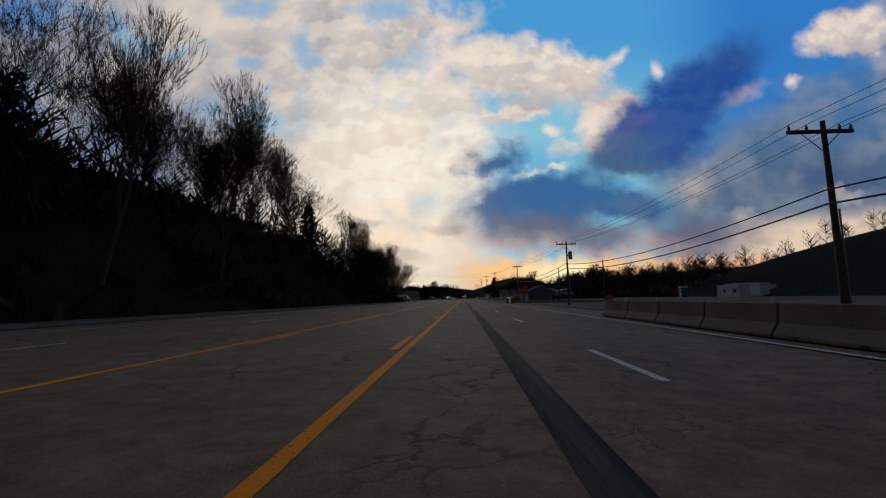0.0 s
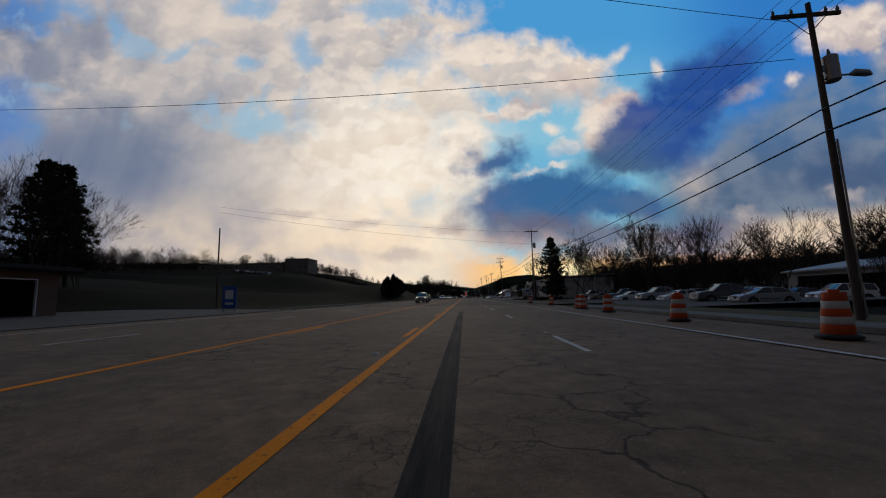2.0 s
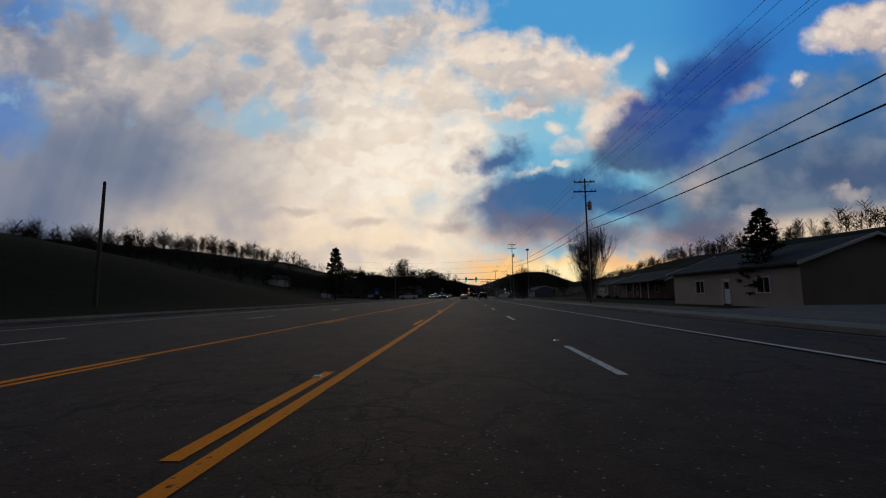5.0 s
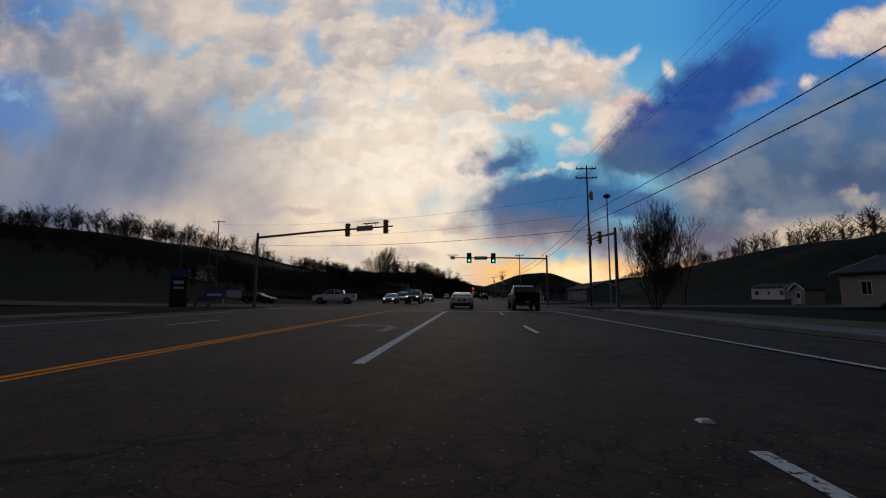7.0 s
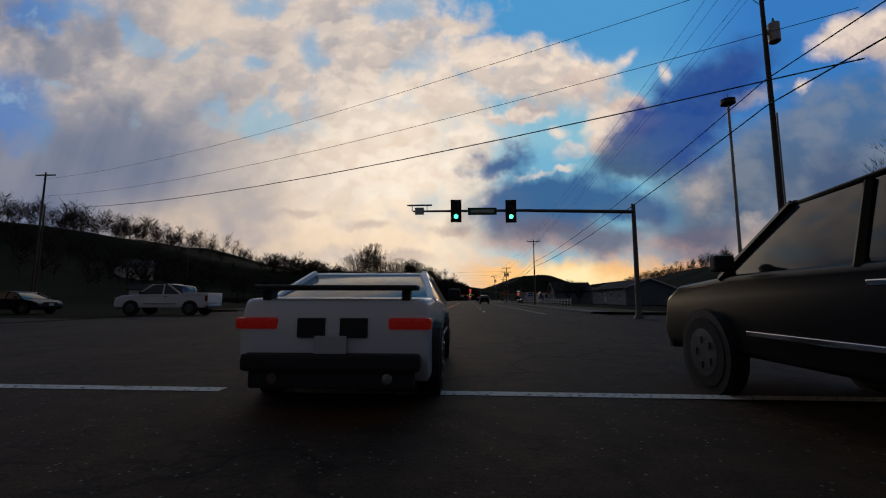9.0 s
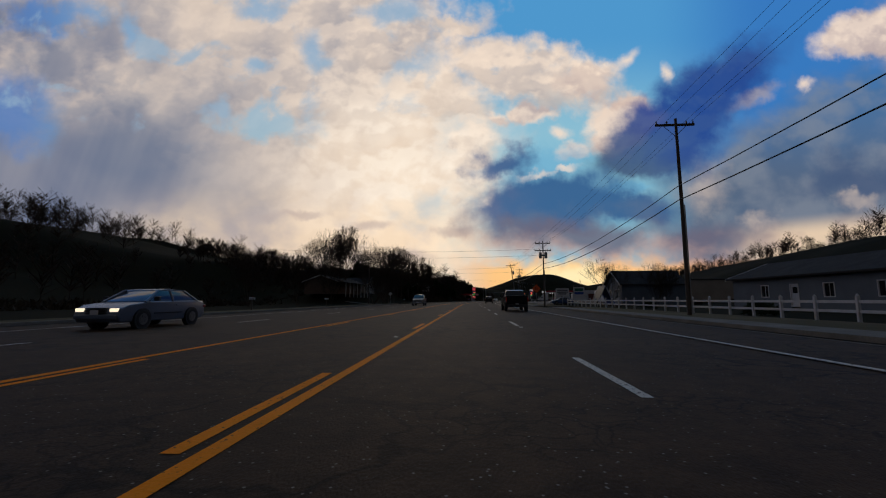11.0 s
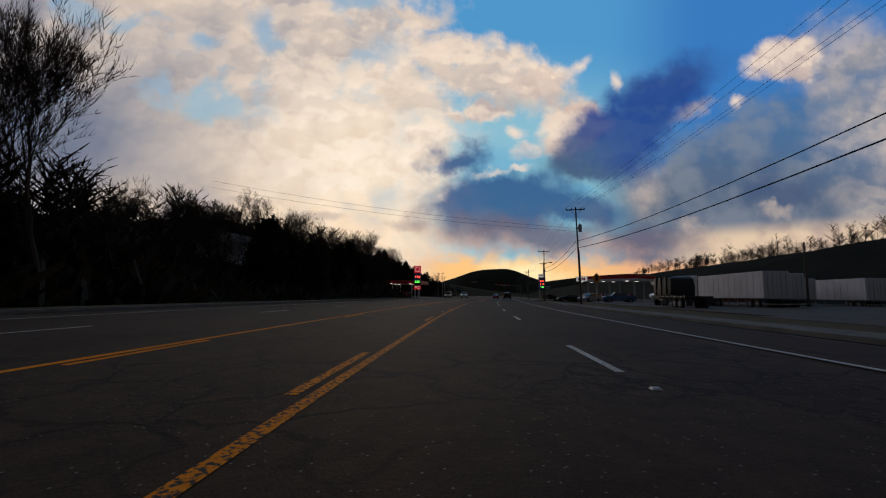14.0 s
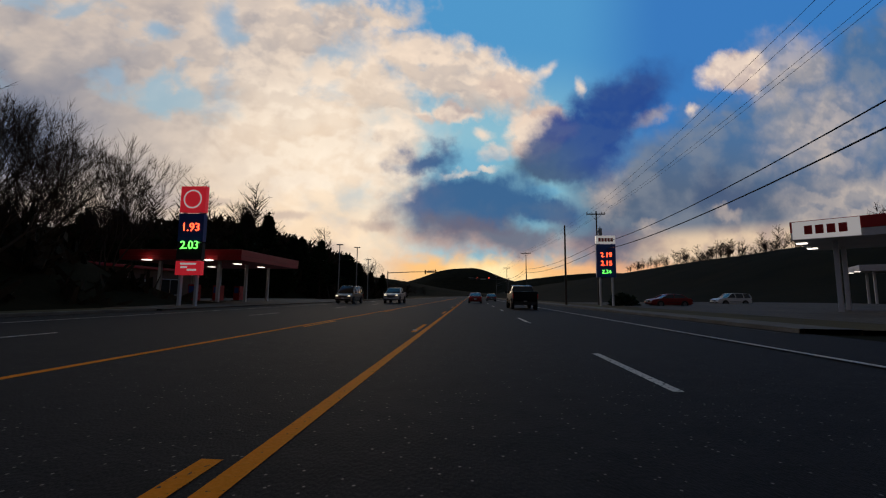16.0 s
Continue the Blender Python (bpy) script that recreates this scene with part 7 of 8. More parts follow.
def building(name, m4, label, length, depth, height, wall, roof, roof_mat, openings=(), trim=TRIM, ridge=1.8, over=0.5, wall_side=None):
    """Front wall on x = 0 facing -x, the body behind it; openings are (y0, y1, z0, z1, kind)."""
    b = thing(name, m4, label, "building" if name != "house" else "house", "roadside buildings")
    bm = bmesh.new()
    wall_front(bm, length, height, [o[:4] for o in openings])
    front = part("front_wall", bm, wall, b)
    for side in (-1, 1):
        bm = bmesh.new()
        y = side * length / 2
        add_box(bm, 0.25, depth, min(y, y - side * 0.25), max(y, y - side * 0.25), -0.3, height)
        part("side_wall", bm, wall_side or wall, b)
    bm = bmesh.new()
    add_box(bm, depth - 0.25, depth, -length / 2 + 0.25, length / 2 - 0.25, -0.3, height)
    part("back_wall", bm, wall, b)
    bm = bmesh.new()
    add_box(bm, 0.25, depth - 0.25, -length / 2 + 0.25, length / 2 - 0.25, -0.25, -0.05)
    part("floor", bm, KERB, b)
    for y0, y1, z0, z1, kind in openings:
        bm = bmesh.new()
        w = 0.08
        for a0, a1, c0, c1 in ((y0, y0 + w, z0, z1), (y1 - w, y1, z0, z1), (y0 + w, y1 - w, z1 - w, z1), (y0 + w, y1 - w, z0, z0 + w)):
            add_box(bm, -0.03, 0.12, a0, a1, c0, c1)
        frame_part = part("door_frame" if kind != "window" else "window_frame", bm, trim, b)
        bm = bmesh.new()
        if kind == "open":
            # black sheet set back behind the opening, added for a dark bay
            add_box(bm, depth * 0.55, depth * 0.55 + 0.1, y0, y1, z0, z1)
            part("bay_backing", bm, PLASTIC, b)
            continue
        add_box(bm, 0.07, 0.11, y0 + w, y1 - w, z0 + w, z1 - w)
        if kind == "door":
            leaf = part("door", bm, trim, b, "pale door")
            bm = bmesh.new()
            add_box(bm, 0.055, 0.068, y0 + 0.25, y1 - 0.25, z1 - 0.9, z1 - 0.3)
            part("pane", bm, PANE, leaf, "dark glass")
        elif kind == "shutter":
            leaf = part("roller_door", bm, METAL_SIDING, b, "pale sectional door")
            for k in range(int((z1 - z0) / 0.55)):
                bm = bmesh.new()
                add_box(bm, 0.055, 0.07, y0 + w, y1 - w, z0 + 0.1 + k * 0.55, z0 + 0.56 + k * 0.55, 0.01)
                part("panel", bm, METAL_SIDING, leaf)
        else:
            part("pane", bm, PANE, frame_part, "dark glass")
            bm = bmesh.new()
            add_box(bm, 0.04, 0.07, (y0 + y1) / 2 - 0.025, (y0 + y1) / 2 + 0.025, z0 + w, z1 - w)
            part("glazing_bar", bm, trim, frame_part)
    l2 = length / 2 + over
    if roof == "flat":
        bm = bmesh.new()
        add_box(bm, -over, depth + over, -l2, l2, height, height + 0.3, 0.03)
        part("roof", bm, roof_mat, b)
    elif roof == "shed":
        bm = bmesh.new()
        add_prism(bm, [(-over, height), (depth + over, height + ridge), (depth + over, height + ridge + 0.2), (-over, height + 0.2)], -l2, l2, "y")
        part("roof", bm, roof_mat, b)
    elif roof == "gable":
        for side in (0, 1):
            x0, x1 = (-over, depth / 2) if side == 0 else (depth + over, depth / 2)
            bm = bmesh.new()
            add_prism(bm, [(x0, height - 0.12), (x1, height + ridge), (x1, height + ridge + 0.16), (x0, height + 0.05)], -l2, l2, "y")
            part("roof_slope", bm, roof_mat, b)
        for side in (-1, 1):
            bm = bmesh.new()
            y = side * length / 2
            add_prism(bm, [(0, height), (depth, height), (depth / 2, height + ridge)], min(y, y - side * 0.2), max(y, y - side * 0.2), "y")
            part("gable_wall", bm, wall_side or wall, b)
            for x0 in (-over, depth + over):
                bm = bmesh.new()
                add_prism(bm, [(x0, height - 0.16), (depth / 2, height + ridge - 0.04), (depth / 2, height + ridge + 0.18), (x0, height + 0.07)], side * l2, side * (l2 + 0.06), "y")
                part("barge_board", bm, trim, b)
    elif roof == "cross":
        for side in (-1, 1):
            bm = bmesh.new()
            add_prism(bm, [(side * l2, height - 0.12), (0, height + ridge), (0, height + ridge + 0.16), (side * l2, height + 0.05)], -over, depth + over, "x")
            part("roof_slope", bm, roof_mat, b)
            bm = bmesh.new()
            add_prism(bm, [(side * l2, height - 0.18), (0, height + ridge - 0.06), (0, height + ridge + 0.19), (side * l2, height + 0.08)], -over - 0.06, -over, "x")
            part("barge_board", bm, trim, b)
        bm = bmesh.new()
        add_prism(bm, [(-length / 2, height), (length / 2, height), (0, height + ridge)], 0.0, 0.2, "x")
        part("gable_wall", bm, wall, b)
    elif roof == "mansard":
        bm = bmesh.new()
        add_prism(bm, [(-over - 0.9, height - 1.4), (-0.1, height + ridge), (1.2, height + ridge), (1.2, height - 1.2)], -l2, l2, "y")
        part("mansard", bm, roof_mat, b, "steep metal mansard front")
        for k in range(int(2 * l2 / 0.6)):
            bm = bmesh.new()
            y = -l2 + 0.3 + k * 0.6
            add_prism(bm, [(-over - 0.93, height - 1.4), (-0.13, height + ridge), (-0.07, height + ridge), (-over - 0.87, height - 1.4)], y, y + 0.04, "y")
            part("seam", bm, roof_mat, b)
        for side in (-1, 1):
            bm = bmesh.new()
            add_prism(bm, [(-over - 0.98, height - 1.45), (-0.15, height + ridge + 0.05), (0.0, height + ridge + 0.05), (-over - 0.8, height - 1.45)], side * l2, side * (l2 + 0.1), "y")
            part("edge_trim", bm, trim, b, "white edge trim")
        bm = bmesh.new()
        add_box(bm, 1.2, depth + 0.2, -l2, l2, height, height + 0.25)
        part("roof", bm, roof_mat, b)
    return b


def bars_on(b, face_x, rows, mat):
    for y, z, w, h in rows:
        bm = bmesh.new()
        add_box(bm, face_x - 0.03, face_x, y - w / 2, y + w / 2, z - h / 2, z + h / 2, 0.005)
        part("lettering_bar", bm, mat, b)


def right_side(s, d, z=0.0, turn=0.0):
    return put(s, d, z, turn)


def left_side(s, d, z=0.0, turn=0.0):
    return put(s, d, z, 180 + turn)


# raised lots on both sides
def lot_pad(name, s0, s1, d0, d1, z0, z1, material, label):
    lo, hi = min(d0, d1), max(d0, d1)
    prof = [(d0, z0 - 0.3), (d0, z0), (d0 + (d1 - d0) * 0.5, z1), (d1, z1), (d1, z1 - 1.2)]
    strip_object(name, s0, s1, prof if d1 > d0 else prof[::-1], material, label, category="lot")


lot_pad("parking_lot", 178, 236, 17.5, 50, 0.08, 0.5, ASPHALT_LOT, "pale asphalt car sales lot")
lot_pad("parking_lot", 258, 300, 12.0, 27, 0.06, 0.75, ASPHALT_LOT, "pale concrete forecourt before the metal building")
lot_pad("parking_lot", 300, 392, 13.6, 27, 0.1, 0.35, ASPHALT_LOT, "dark asphalt parking strip before the shops")
lot_pad("parking_lot", 625, 715, 17, 50, 0.1, 0.5, ASPHALT_LOT, "asphalt yard before the warehouse")
lot_pad("parking_lot", 655, 700, 11.8, 17.2, 0.0, 0.1, ASPHALT_LOT, "pale drive into the yard")
lot_pad("parking_lot", 715, 790, 19, 100, 0.1, 0.4, ASPHALT_LOT, "asphalt freight yard with parked trailers")
lot_pad("parking_lot", 790, 850, 17, 75, 0.06, 0.45, ASPHALT_LOT, "pale asphalt filling station forecourt")
lot_pad("parking_lot", 150, 190, -16.3, -46, 0.0, 0.15, ASPHALT_LOT, "pale asphalt forecourt before the low building")
lot_pad("parking_lot", 800, 852, -17, -40, 0.05, 0.2, ASPHALT_LOT, "asphalt filling station forecourt")
strip_object("driveway", 638, 643, [(d, ground_height(640, d) + 0.1) for d in (-31, -29, -27, -25, -23, -21.5, -20, -19)] + [(LEFT_KERB - 0.25, 0.12)], KERB, "pale concrete drive up to the house")
strip_object("side_road", 487, 500, [(-200, 4.0), (-80, 0.7), (-40, 0.0), (LEFT_KERB - 0.3, -0.03)], ASPHALT, "worn asphalt side street", category="road")
strip_object("side_road", 494, 508, [(RIGHT_KERB, -0.03), (40, 0.0), (60, 0.3)], ASPHALT, "worn asphalt side street", category="road")
lot_pad("dirt_ground", 14, 62, 11.5, 34, 0.0, 0.1, BARE_EARTH, "bare earth and rubble of the cleared site")
lot_pad("dirt_ground", -60, 150, 34, 66, 0.1, 0.6, BARE_EARTH, "bare earth of the cleared site")

# cleared site: cabins and machines far off
for s, d, l, h, mat in ((92, 66, 8.5, 3.0, WALL_WHITE), (84, 58, 5.0, 2.4, WALL_WHITE), (100, 74, 7, 2.8, WALL_WHITE)):
    building("site_cabin", right_side(s, d, 0.4, 20), "white site cabin on the cleared ground", l, 3.0, h, mat, "flat", mat, [(-2, -1, 1.0, 1.9, "window"), (0.4, 1.3, 0.1, 2.1, "door")], over=0.05)
building("toilet_cabin", right_side(88, 50, 0.4), "blue portable toilet cabin on the cleared ground", 1.3, 1.3, 2.3, SIGN_BLUE, "flat", SIGN_WHITE, [(-0.4, 0.4, 0.1, 2.0, "door")], over=0.03)

# low building with open bays beside the first drive
building("garage_building", left_side(163, -28.5), "low flat-roofed garage with open dark bays", 26, 12, 3.3, BRICK_BROWN, "flat", SHINGLE,
         [(-11.5, -8, 0, 2.7, "open"), (-7, -3.5, 0, 2.7, "open"), (-2.5, 1, 0, 2.7, "open"), (3, 4, 0, 2.2, "door"), (6, 9, 0.9, 2.2, "window"), (10, 12, 0.9, 2.2, "window")], over=1.0)
# porch building behind the barrier
b = building("sales_office", right_side(158, 26, 0.2), "blue-grey sales office with white-trimmed porch gable", 11, 9, 3.0, WALL_GREY, "gable", SHINGLE, [(-4, -2.6, 0.9, 2.2, "window"), (-0.6, 0.6, 0.1, 2.2, "door"), (2.4, 3.8, 0.9, 2.2, "window")], ridge=2.2)
for y in (-5.2, -2.2, 0.6):
    bm = bmesh.new()
    add_box(bm, -2.6, -2.4, y - 0.1, y + 0.1, -0.2, 2.8, 0.015)
    part("porch_post", bm, TRIM, b)
for side in (-1, 1):
    bm = bmesh.new()
    add_prism(bm, [(-2.3 + side * 3.6, 2.7), (-2.3, 4.5), (-2.3, 4.65), (-2.3 + side * 3.6, 2.9)], -2.9, 0.3, "x")
    part("porch_roof", bm, SHINGLE, b)
    bm = bmesh.new()
    add_prism(bm, [(-2.3 + side * 3.6, 2.66), (-2.3, 4.46), (-2.3, 4.7), (-2.3 + side * 3.6, 2.92)], -2.98, -2.9, "x")
    part("barge_board", bm, TRIM, b)
b = building("open_shed", right_side(196, 44, 0.3), "open shed with a pale tin roof behind the lot", 16, 8, 3.2, METAL_SIDING, "shed", METAL_SIDING, [(-7, -2, 0, 2.8, "open"), (-1, 6.5, 0, 2.8, "open")], ridge=1.4)

# shops
b = building("metal_workshop", right_side(275, 25.5, 0.7), "pale ribbed metal workshop with roller doors", 27, 16, 5.1, METAL_SIDING, "shed", METAL_SIDING, [(-10, -6, 0, 4.1, "shutter"), (4.6, 8.6, 0, 4.1, "shutter"), (10.2, 11.3, 0, 2.3, "door")], ridge=0.8, over=0.25)
for k in range(44):
    bm = bmesh.new()
    y = -13.3 + k * 0.61
    if not any(a - 0.1 < y < c + 0.1 for a, c in ((-10, -6), (4.6, 8.6), (10.2, 11.3))):
        add_box(bm, -0.035, 0.0, y, y + 0.06, 0, 5.1)
        part("siding_rib", bm, METAL_SIDING, b)
bm = bmesh.new()
add_box(bm, -0.1, -0.03, -6.6 + 1.2, -4.4 + 1.2, 3.5, 4.6, 0.02)
wall_sign = part("wall_sign", bm, SIGN_WHITE, b, "white wall sign")
for z in (3.8, 4.2):
    bm = bmesh.new()
    add_box(bm, -0.115, -0.098, -5.1, -3.5, z, z + 0.2)
    part("lettering_bar", bm, INK, wall_sign)
b = building("flooring_shop", right_side(294.8, 24.6, 0.6), "flooring shop with dark green mansard front", 12.4, 14, 4.4, BRICK_BROWN, "mansard", GREEN_ROOF, [(-4.8, -1.6, 0.4, 2.6, "window"), (-0.9, 0.3, 0, 2.4, "door"), (1.0, 4.8, 0.4, 2.6, "window")], ridge=0.9, over=0.2)
for y, z, w, h, xx in ((0.5, 4.35, 4.2, 0.75, -0.75), (0.3, 3.45, 6.5, 0.35, -1.2)):
    n = int(w / 0.7)
    for k in range(n):
        bm = bmesh.new()
        add_box(bm, xx - 0.05, xx, y - w / 2 + k * w / n, y - w / 2 + (k + 0.72) * w / n, z - h / 2, z + h / 2, 0.01)
        part("lettering_bar", bm, SIGN_WHITE, b)
b = building("shop_row", right_side(311.5, 25.2, 0.4), "low dark shop row with a tin awning", 21, 14, 3.5, WALL_TAN, "shed", GREEN_ROOF, [(-8, -6.9, 0, 2.2, "door"), (-5, -2.5, 0.8, 2.2, "window"), (0, 1.1, 0, 2.2, "door"), (3, 6, 0.8, 2.2, "window")], ridge=2.6, over=0.6)
bm = bmesh.new()
add_prism(bm, [(-4.2, 2.55), (-0.65, 3.25), (-0.65, 3.33), (-4.2, 2.65)], -4.5, 2.5, "y")
part("awning", bm, METAL_SIDING, b, "pale tin awning")
for y in (-4.2, 2.2):
    bm = bmesh.new()
    add_tube(bm, [(-4.0, y, -0.3), (-4.0, y, 2.6)], 0.05, 6)
    part("awning_post", bm, GALV, b)
bm = bmesh.new()
add_box(bm, 0.4, 0.55, -4.2, -0.4, 4.6, 6.1, 0.03)
roof_sign = part("roof_sign", bm, SIGN_WHITE, b, "white roof sign")
for z, w in ((5.7, 2.4), (5.3, 2.2), (4.9, 2.6)):
    bm = bmesh.new()
    add_box(bm, 0.38, 0.41, -1.9 - w / 2, -1.9 + w / 2, z - 0.12, z + 0.12)
    part("lettering_bar", bm, INK, roof_sign)
for y in (-3.9, -0.7):
    bm = bmesh.new()
    add_box(bm, 0.45, 0.55, y - 0.05, y + 0.05, 3.6, 4.65)
    part("sign_post", bm, GALV, b)
building("green_roof_shop", right_side(333.5, 23.5, 0.35), "shop with a steep dark green metal front", 22.4, 15, 3.9, BRICK_BROWN, "mansard", GREEN_ROOF, [(-9, -5, 0.5, 2.4, "window"), (-1, 0.2, 0, 2.3, "door"), (2, 6, 0.5, 2.4, "window")], ridge=1.4, over=0.2)
building("brick_shop", right_side(351.2, 23.3, 0.3), "plain red brick shop wall with a white door", 12.6, 15, 4.3, BRICK_RED, "flat", SHINGLE, [(-2.0, -0.9, 0, 2.3, "door"), (3, 4.5, 1.0, 2.0, "window")], over=0.15)
b = building("awning_shop", right_side(371, 23.6, 0.3), "brick shop with a long blue metal awning", 26.6, 14, 3.9, BRICK_RED, "flat", SHINGLE, [(-11, -8, 0.6, 2.4, "window"), (-6, -4.9, 0, 2.3, "door"), (-3, 1, 0.6, 2.4, "window"), (3, 4.1, 0, 2.3, "door"), (6, 10, 0.6, 2.4, "window")], over=0.1)
bm = bmesh.new()
add_prism(bm, [(-3.4, 2.55), (-0.15, 4.25), (-0.15, 4.35), (-3.45, 2.65)], -13.3, 13.3, "y")
part("awning", bm, BLUE_ROOF, b, "blue ribbed metal awning")
BULB = lamp_surface("lit_bulb", (1.0, 0.85, 0.6), 6.0)
for k in range(7):
    bm = bmesh.new()
    add_tube(bm, [(-3.1, -12 + k * 4, 2.42), (-3.1, -12 + k * 4, 2.56)], [0.07, 0.04], 8)
    part("bulb", bm, BULB, b, "lit bulb under the awning")
bm = bmesh.new()
add_box(bm, -2.3, -2.2, -1.2, 1.2, 3.0, 4.1, 0.03)
sg = part("shop_sign", bm, SIGN_BLUE, b, "blue framed sign")
bm = bmesh.new()
add_box(bm, -2.32, -2.295, -0.8, 0.8, 3.35, 3.75)
part("lettering_bar", bm, SIGN_WHITE, sg)
NEON = lamp_surface("neon_red", (1.0, 0.04, 0.03), 2.0)
bm = bmesh.new()
add_box(bm, -0.02, 0.02, -9.8, -8.9, 1.5, 1.9, 0.01)
part("window_neon", bm, NEON, b, "lit red window sign")
building("house", right_side(408, 25, 0.1), "low tan house with hipped dark roof", 18, 10, 3.0, WALL_TAN, "gable", SHINGLE, [(-6, -4.4, 0.9, 2.2, "window"), (-1, 0.1, 0, 2.2, "door"), (3, 4.6, 0.9, 2.2, "window")], ridge=1.9)
b = building("house", right_side(462, 39, 0.5), "long low brick house with white porch posts", 26, 11, 3.0, BRICK_BROWN, "gable", SHINGLE, [(-10, -8, 0.9, 2.2, "window"), (-5, -3, 0.9, 2.2, "window"), (0, 1.1, 0, 2.2, "door"), (4, 6.5, 0.9, 2.2, "window")], ridge=2.4, over=0.6)
for k in range(6):
    bm = bmesh.new()
    add_box(bm, -2.6, -2.45, -11 + k * 3.6, -10.85 + k * 3.6, -0.3, 2.9, 0.015)
    part("porch_post", bm, TRIM, b)
bm = bmesh.new()
add_prism(bm, [(-3.0, 2.75), (0, 3.5), (0, 3.62), (-3.0, 2.9)], -12.4, 9, "y")
part("porch_roof", bm, SHINGLE, b)
building("house", right_side(489, 40, 0.5), "pale stone house beyond the lawn", 9, 9, 3.0, WALL_TAN, "gable", SHINGLE, [(-3, -1.8, 0.8, 2.2, "window"), (1, 2.2, 0.8, 2.2, "window")], ridge=1.8)
building("garden_shed", right_side(506, 45, 0.2), "small pale garden shed with a pitched roof", 2.4, 2.4, 1.9, WALL_TAN, "cross", SHINGLE, [(-0.5, 0.5, 0, 1.7, "door")], ridge=0.8, over=0.2)
building("mobile_home", right_side(543, 66, ground_height(543, 66)), "white mobile home with a gabled porch", 10, 6, 2.6, WALL_WHITE, "gable", SHINGLE, [(-5, -3.8, 0.9, 1.9, "window"), (-1, 0, 0, 2.0, "door"), (2.5, 4, 0.9, 1.9, "window")], ridge=0.8, over=0.2)
# beyond the junction
building("house", right_side(574, 33, 0.3), "low slate-grey house behind the white fence", 22, 9, 3.0, WALL_GREY, "gable", SHINGLE, [(-8, -6.8, 0.9, 2.2, "window"), (-3, -1.8, 0.9, 2.2, "window"), (1, 2.1, 0, 2.2, "door"), (5, 6.2, 0.9, 2.2, "window")], ridge=1.8)
building("house", right_side(615, 29, 0.3), "slate-grey gabled office with white-framed windows", 9, 11, 3.4, WALL_GREY, "cross", SHINGLE, [(-3.4, -2.6, 0.8, 2.6, "window"), (-2.0, -1.2, 0.8, 2.6, "window"), (1.2, 2.0, 0.8, 2.6, "window"), (2.6, 3.4, 0.8, 2.6, "window")], ridge=2.6)
building("house", right_side(624, 33, 0.3), "slate-grey wing with white-framed windows", 10, 8, 2.9, WALL_GREY, "gable", SHINGLE, [(-3.6, -2.8, 0.8, 2.2, "window"), (-0.6, 0.2, 0.8, 2.2, "window"), (2.4, 3.2, 0.8, 2.2, "window")], ridge=1.6)


def canopy_tent(s, d):
    t = thing("display_frame", put(s, d), "blue and black tarpaulin over an A-frame display", "display")
    for side in (-1, 1):
        bm = bmesh.new()
        add_prism(bm, [(side * 1.4, 0.2), (0, 3.2), (0, 3.28), (side * 1.48, 0.24)], -1.8, 1.8, "y")
        part("tarpaulin", bm, PLASTIC if side < 0 else SIGN_BLUE, t, "black tarpaulin" if side < 0 else "blue tarpaulin")
        for y in (-1.8, 1.8):
            bm = bmesh.new()
            add_tube(bm, [(side * 1.45, y, -0.2), (0, y, 3.25)], 0.05, 6)
            part("frame_leg", bm, FENCE_WHITE, t)


canopy_tent(603, 23.2)
b = building("warehouse", right_side(668, 45, 0.4), "long tan block warehouse with a red framed sign", 30, 26, 5.7, WALL_TAN, "flat", SHINGLE, [(-12, -10.9, 0, 2.2, "door"), (10, 11.2, 0, 2.3, "door")], over=0.15)
building("warehouse", right_side(697.5, 45.4, 0.4), "white metal warehouse wing", 28, 22, 4.3, WALL_WHITE, "shed", SHINGLE, [(6, 7.1, 0, 2.2, "door"), (-9, -5.5, 0, 3.4, "shutter")], ridge=1.5, over=0.1)
bm = bmesh.new()
for y0, y1, z0, z1 in ((-2.2, 4.4, 3.2, 3.32), (-2.2, 4.4, 4.78, 4.9), (-2.2, -2.08, 3.32, 4.78), (4.28, 4.4, 3.32, 4.78)):
    add_box(bm, -0.12, -0.02, y0, y1, z0, z1)
part("sign_frame", bm, STRIPE_RED, b, "red sign frame")


def lettering(text, size, material, m4, parent):
    curve = bpy.data.curves.new("lettering", "FONT")
    curve.body, curve.size, curve.extrude, curve.align_x, curve.align_y = text, size, 0.02, "CENTER", "CENTER"
    holder = new("lettering", curve)
    bpy.context.view_layer.update()
    data = bpy.data.meshes.new_from_object(holder.evaluated_get(bpy.context.evaluated_depsgraph_get()))
    bpy.data.objects.remove(holder)
    data.materials.clear()
    data.materials.append(material)
    ob = part("lettering", data, material, parent, "lettering")
    ob.matrix_basis = m4
    return ob


lettering("CO-OP", 1.35, STRIPE_RED, pose(-0.06, 1.1, 4.05, 90, 0, -90), b)

# left side houses and the hill
b = building("house", left_side(648, -33, ground_height(648, -36)), "low dark house with white porch posts", 20, 9, 2.8, BRICK_BROWN, "gable", SHINGLE, [(-5, -3.8, 0.9, 2.1, "window"), (-0.6, 0.5, 0, 2.1, "door"), (3, 4.4, 0.9, 2.1, "window")], ridge=1.7, over=0.6)
for k in range(7):
    bm = bmesh.new()
    add_box(bm, -2.2, -2.05, -9.6 + k * 3.2, -9.45 + k * 3.2, -1.2, 2.6, 0.015)
    part("porch_post", bm, TRIM, b)
bm = bmesh.new()
add_prism(bm, [(-2.6, 2.5), (0, 3.1), (0, 3.2), (-2.6, 2.62)], -10, 10.2, "y")
part("porch_roof", bm, SHINGLE, b)
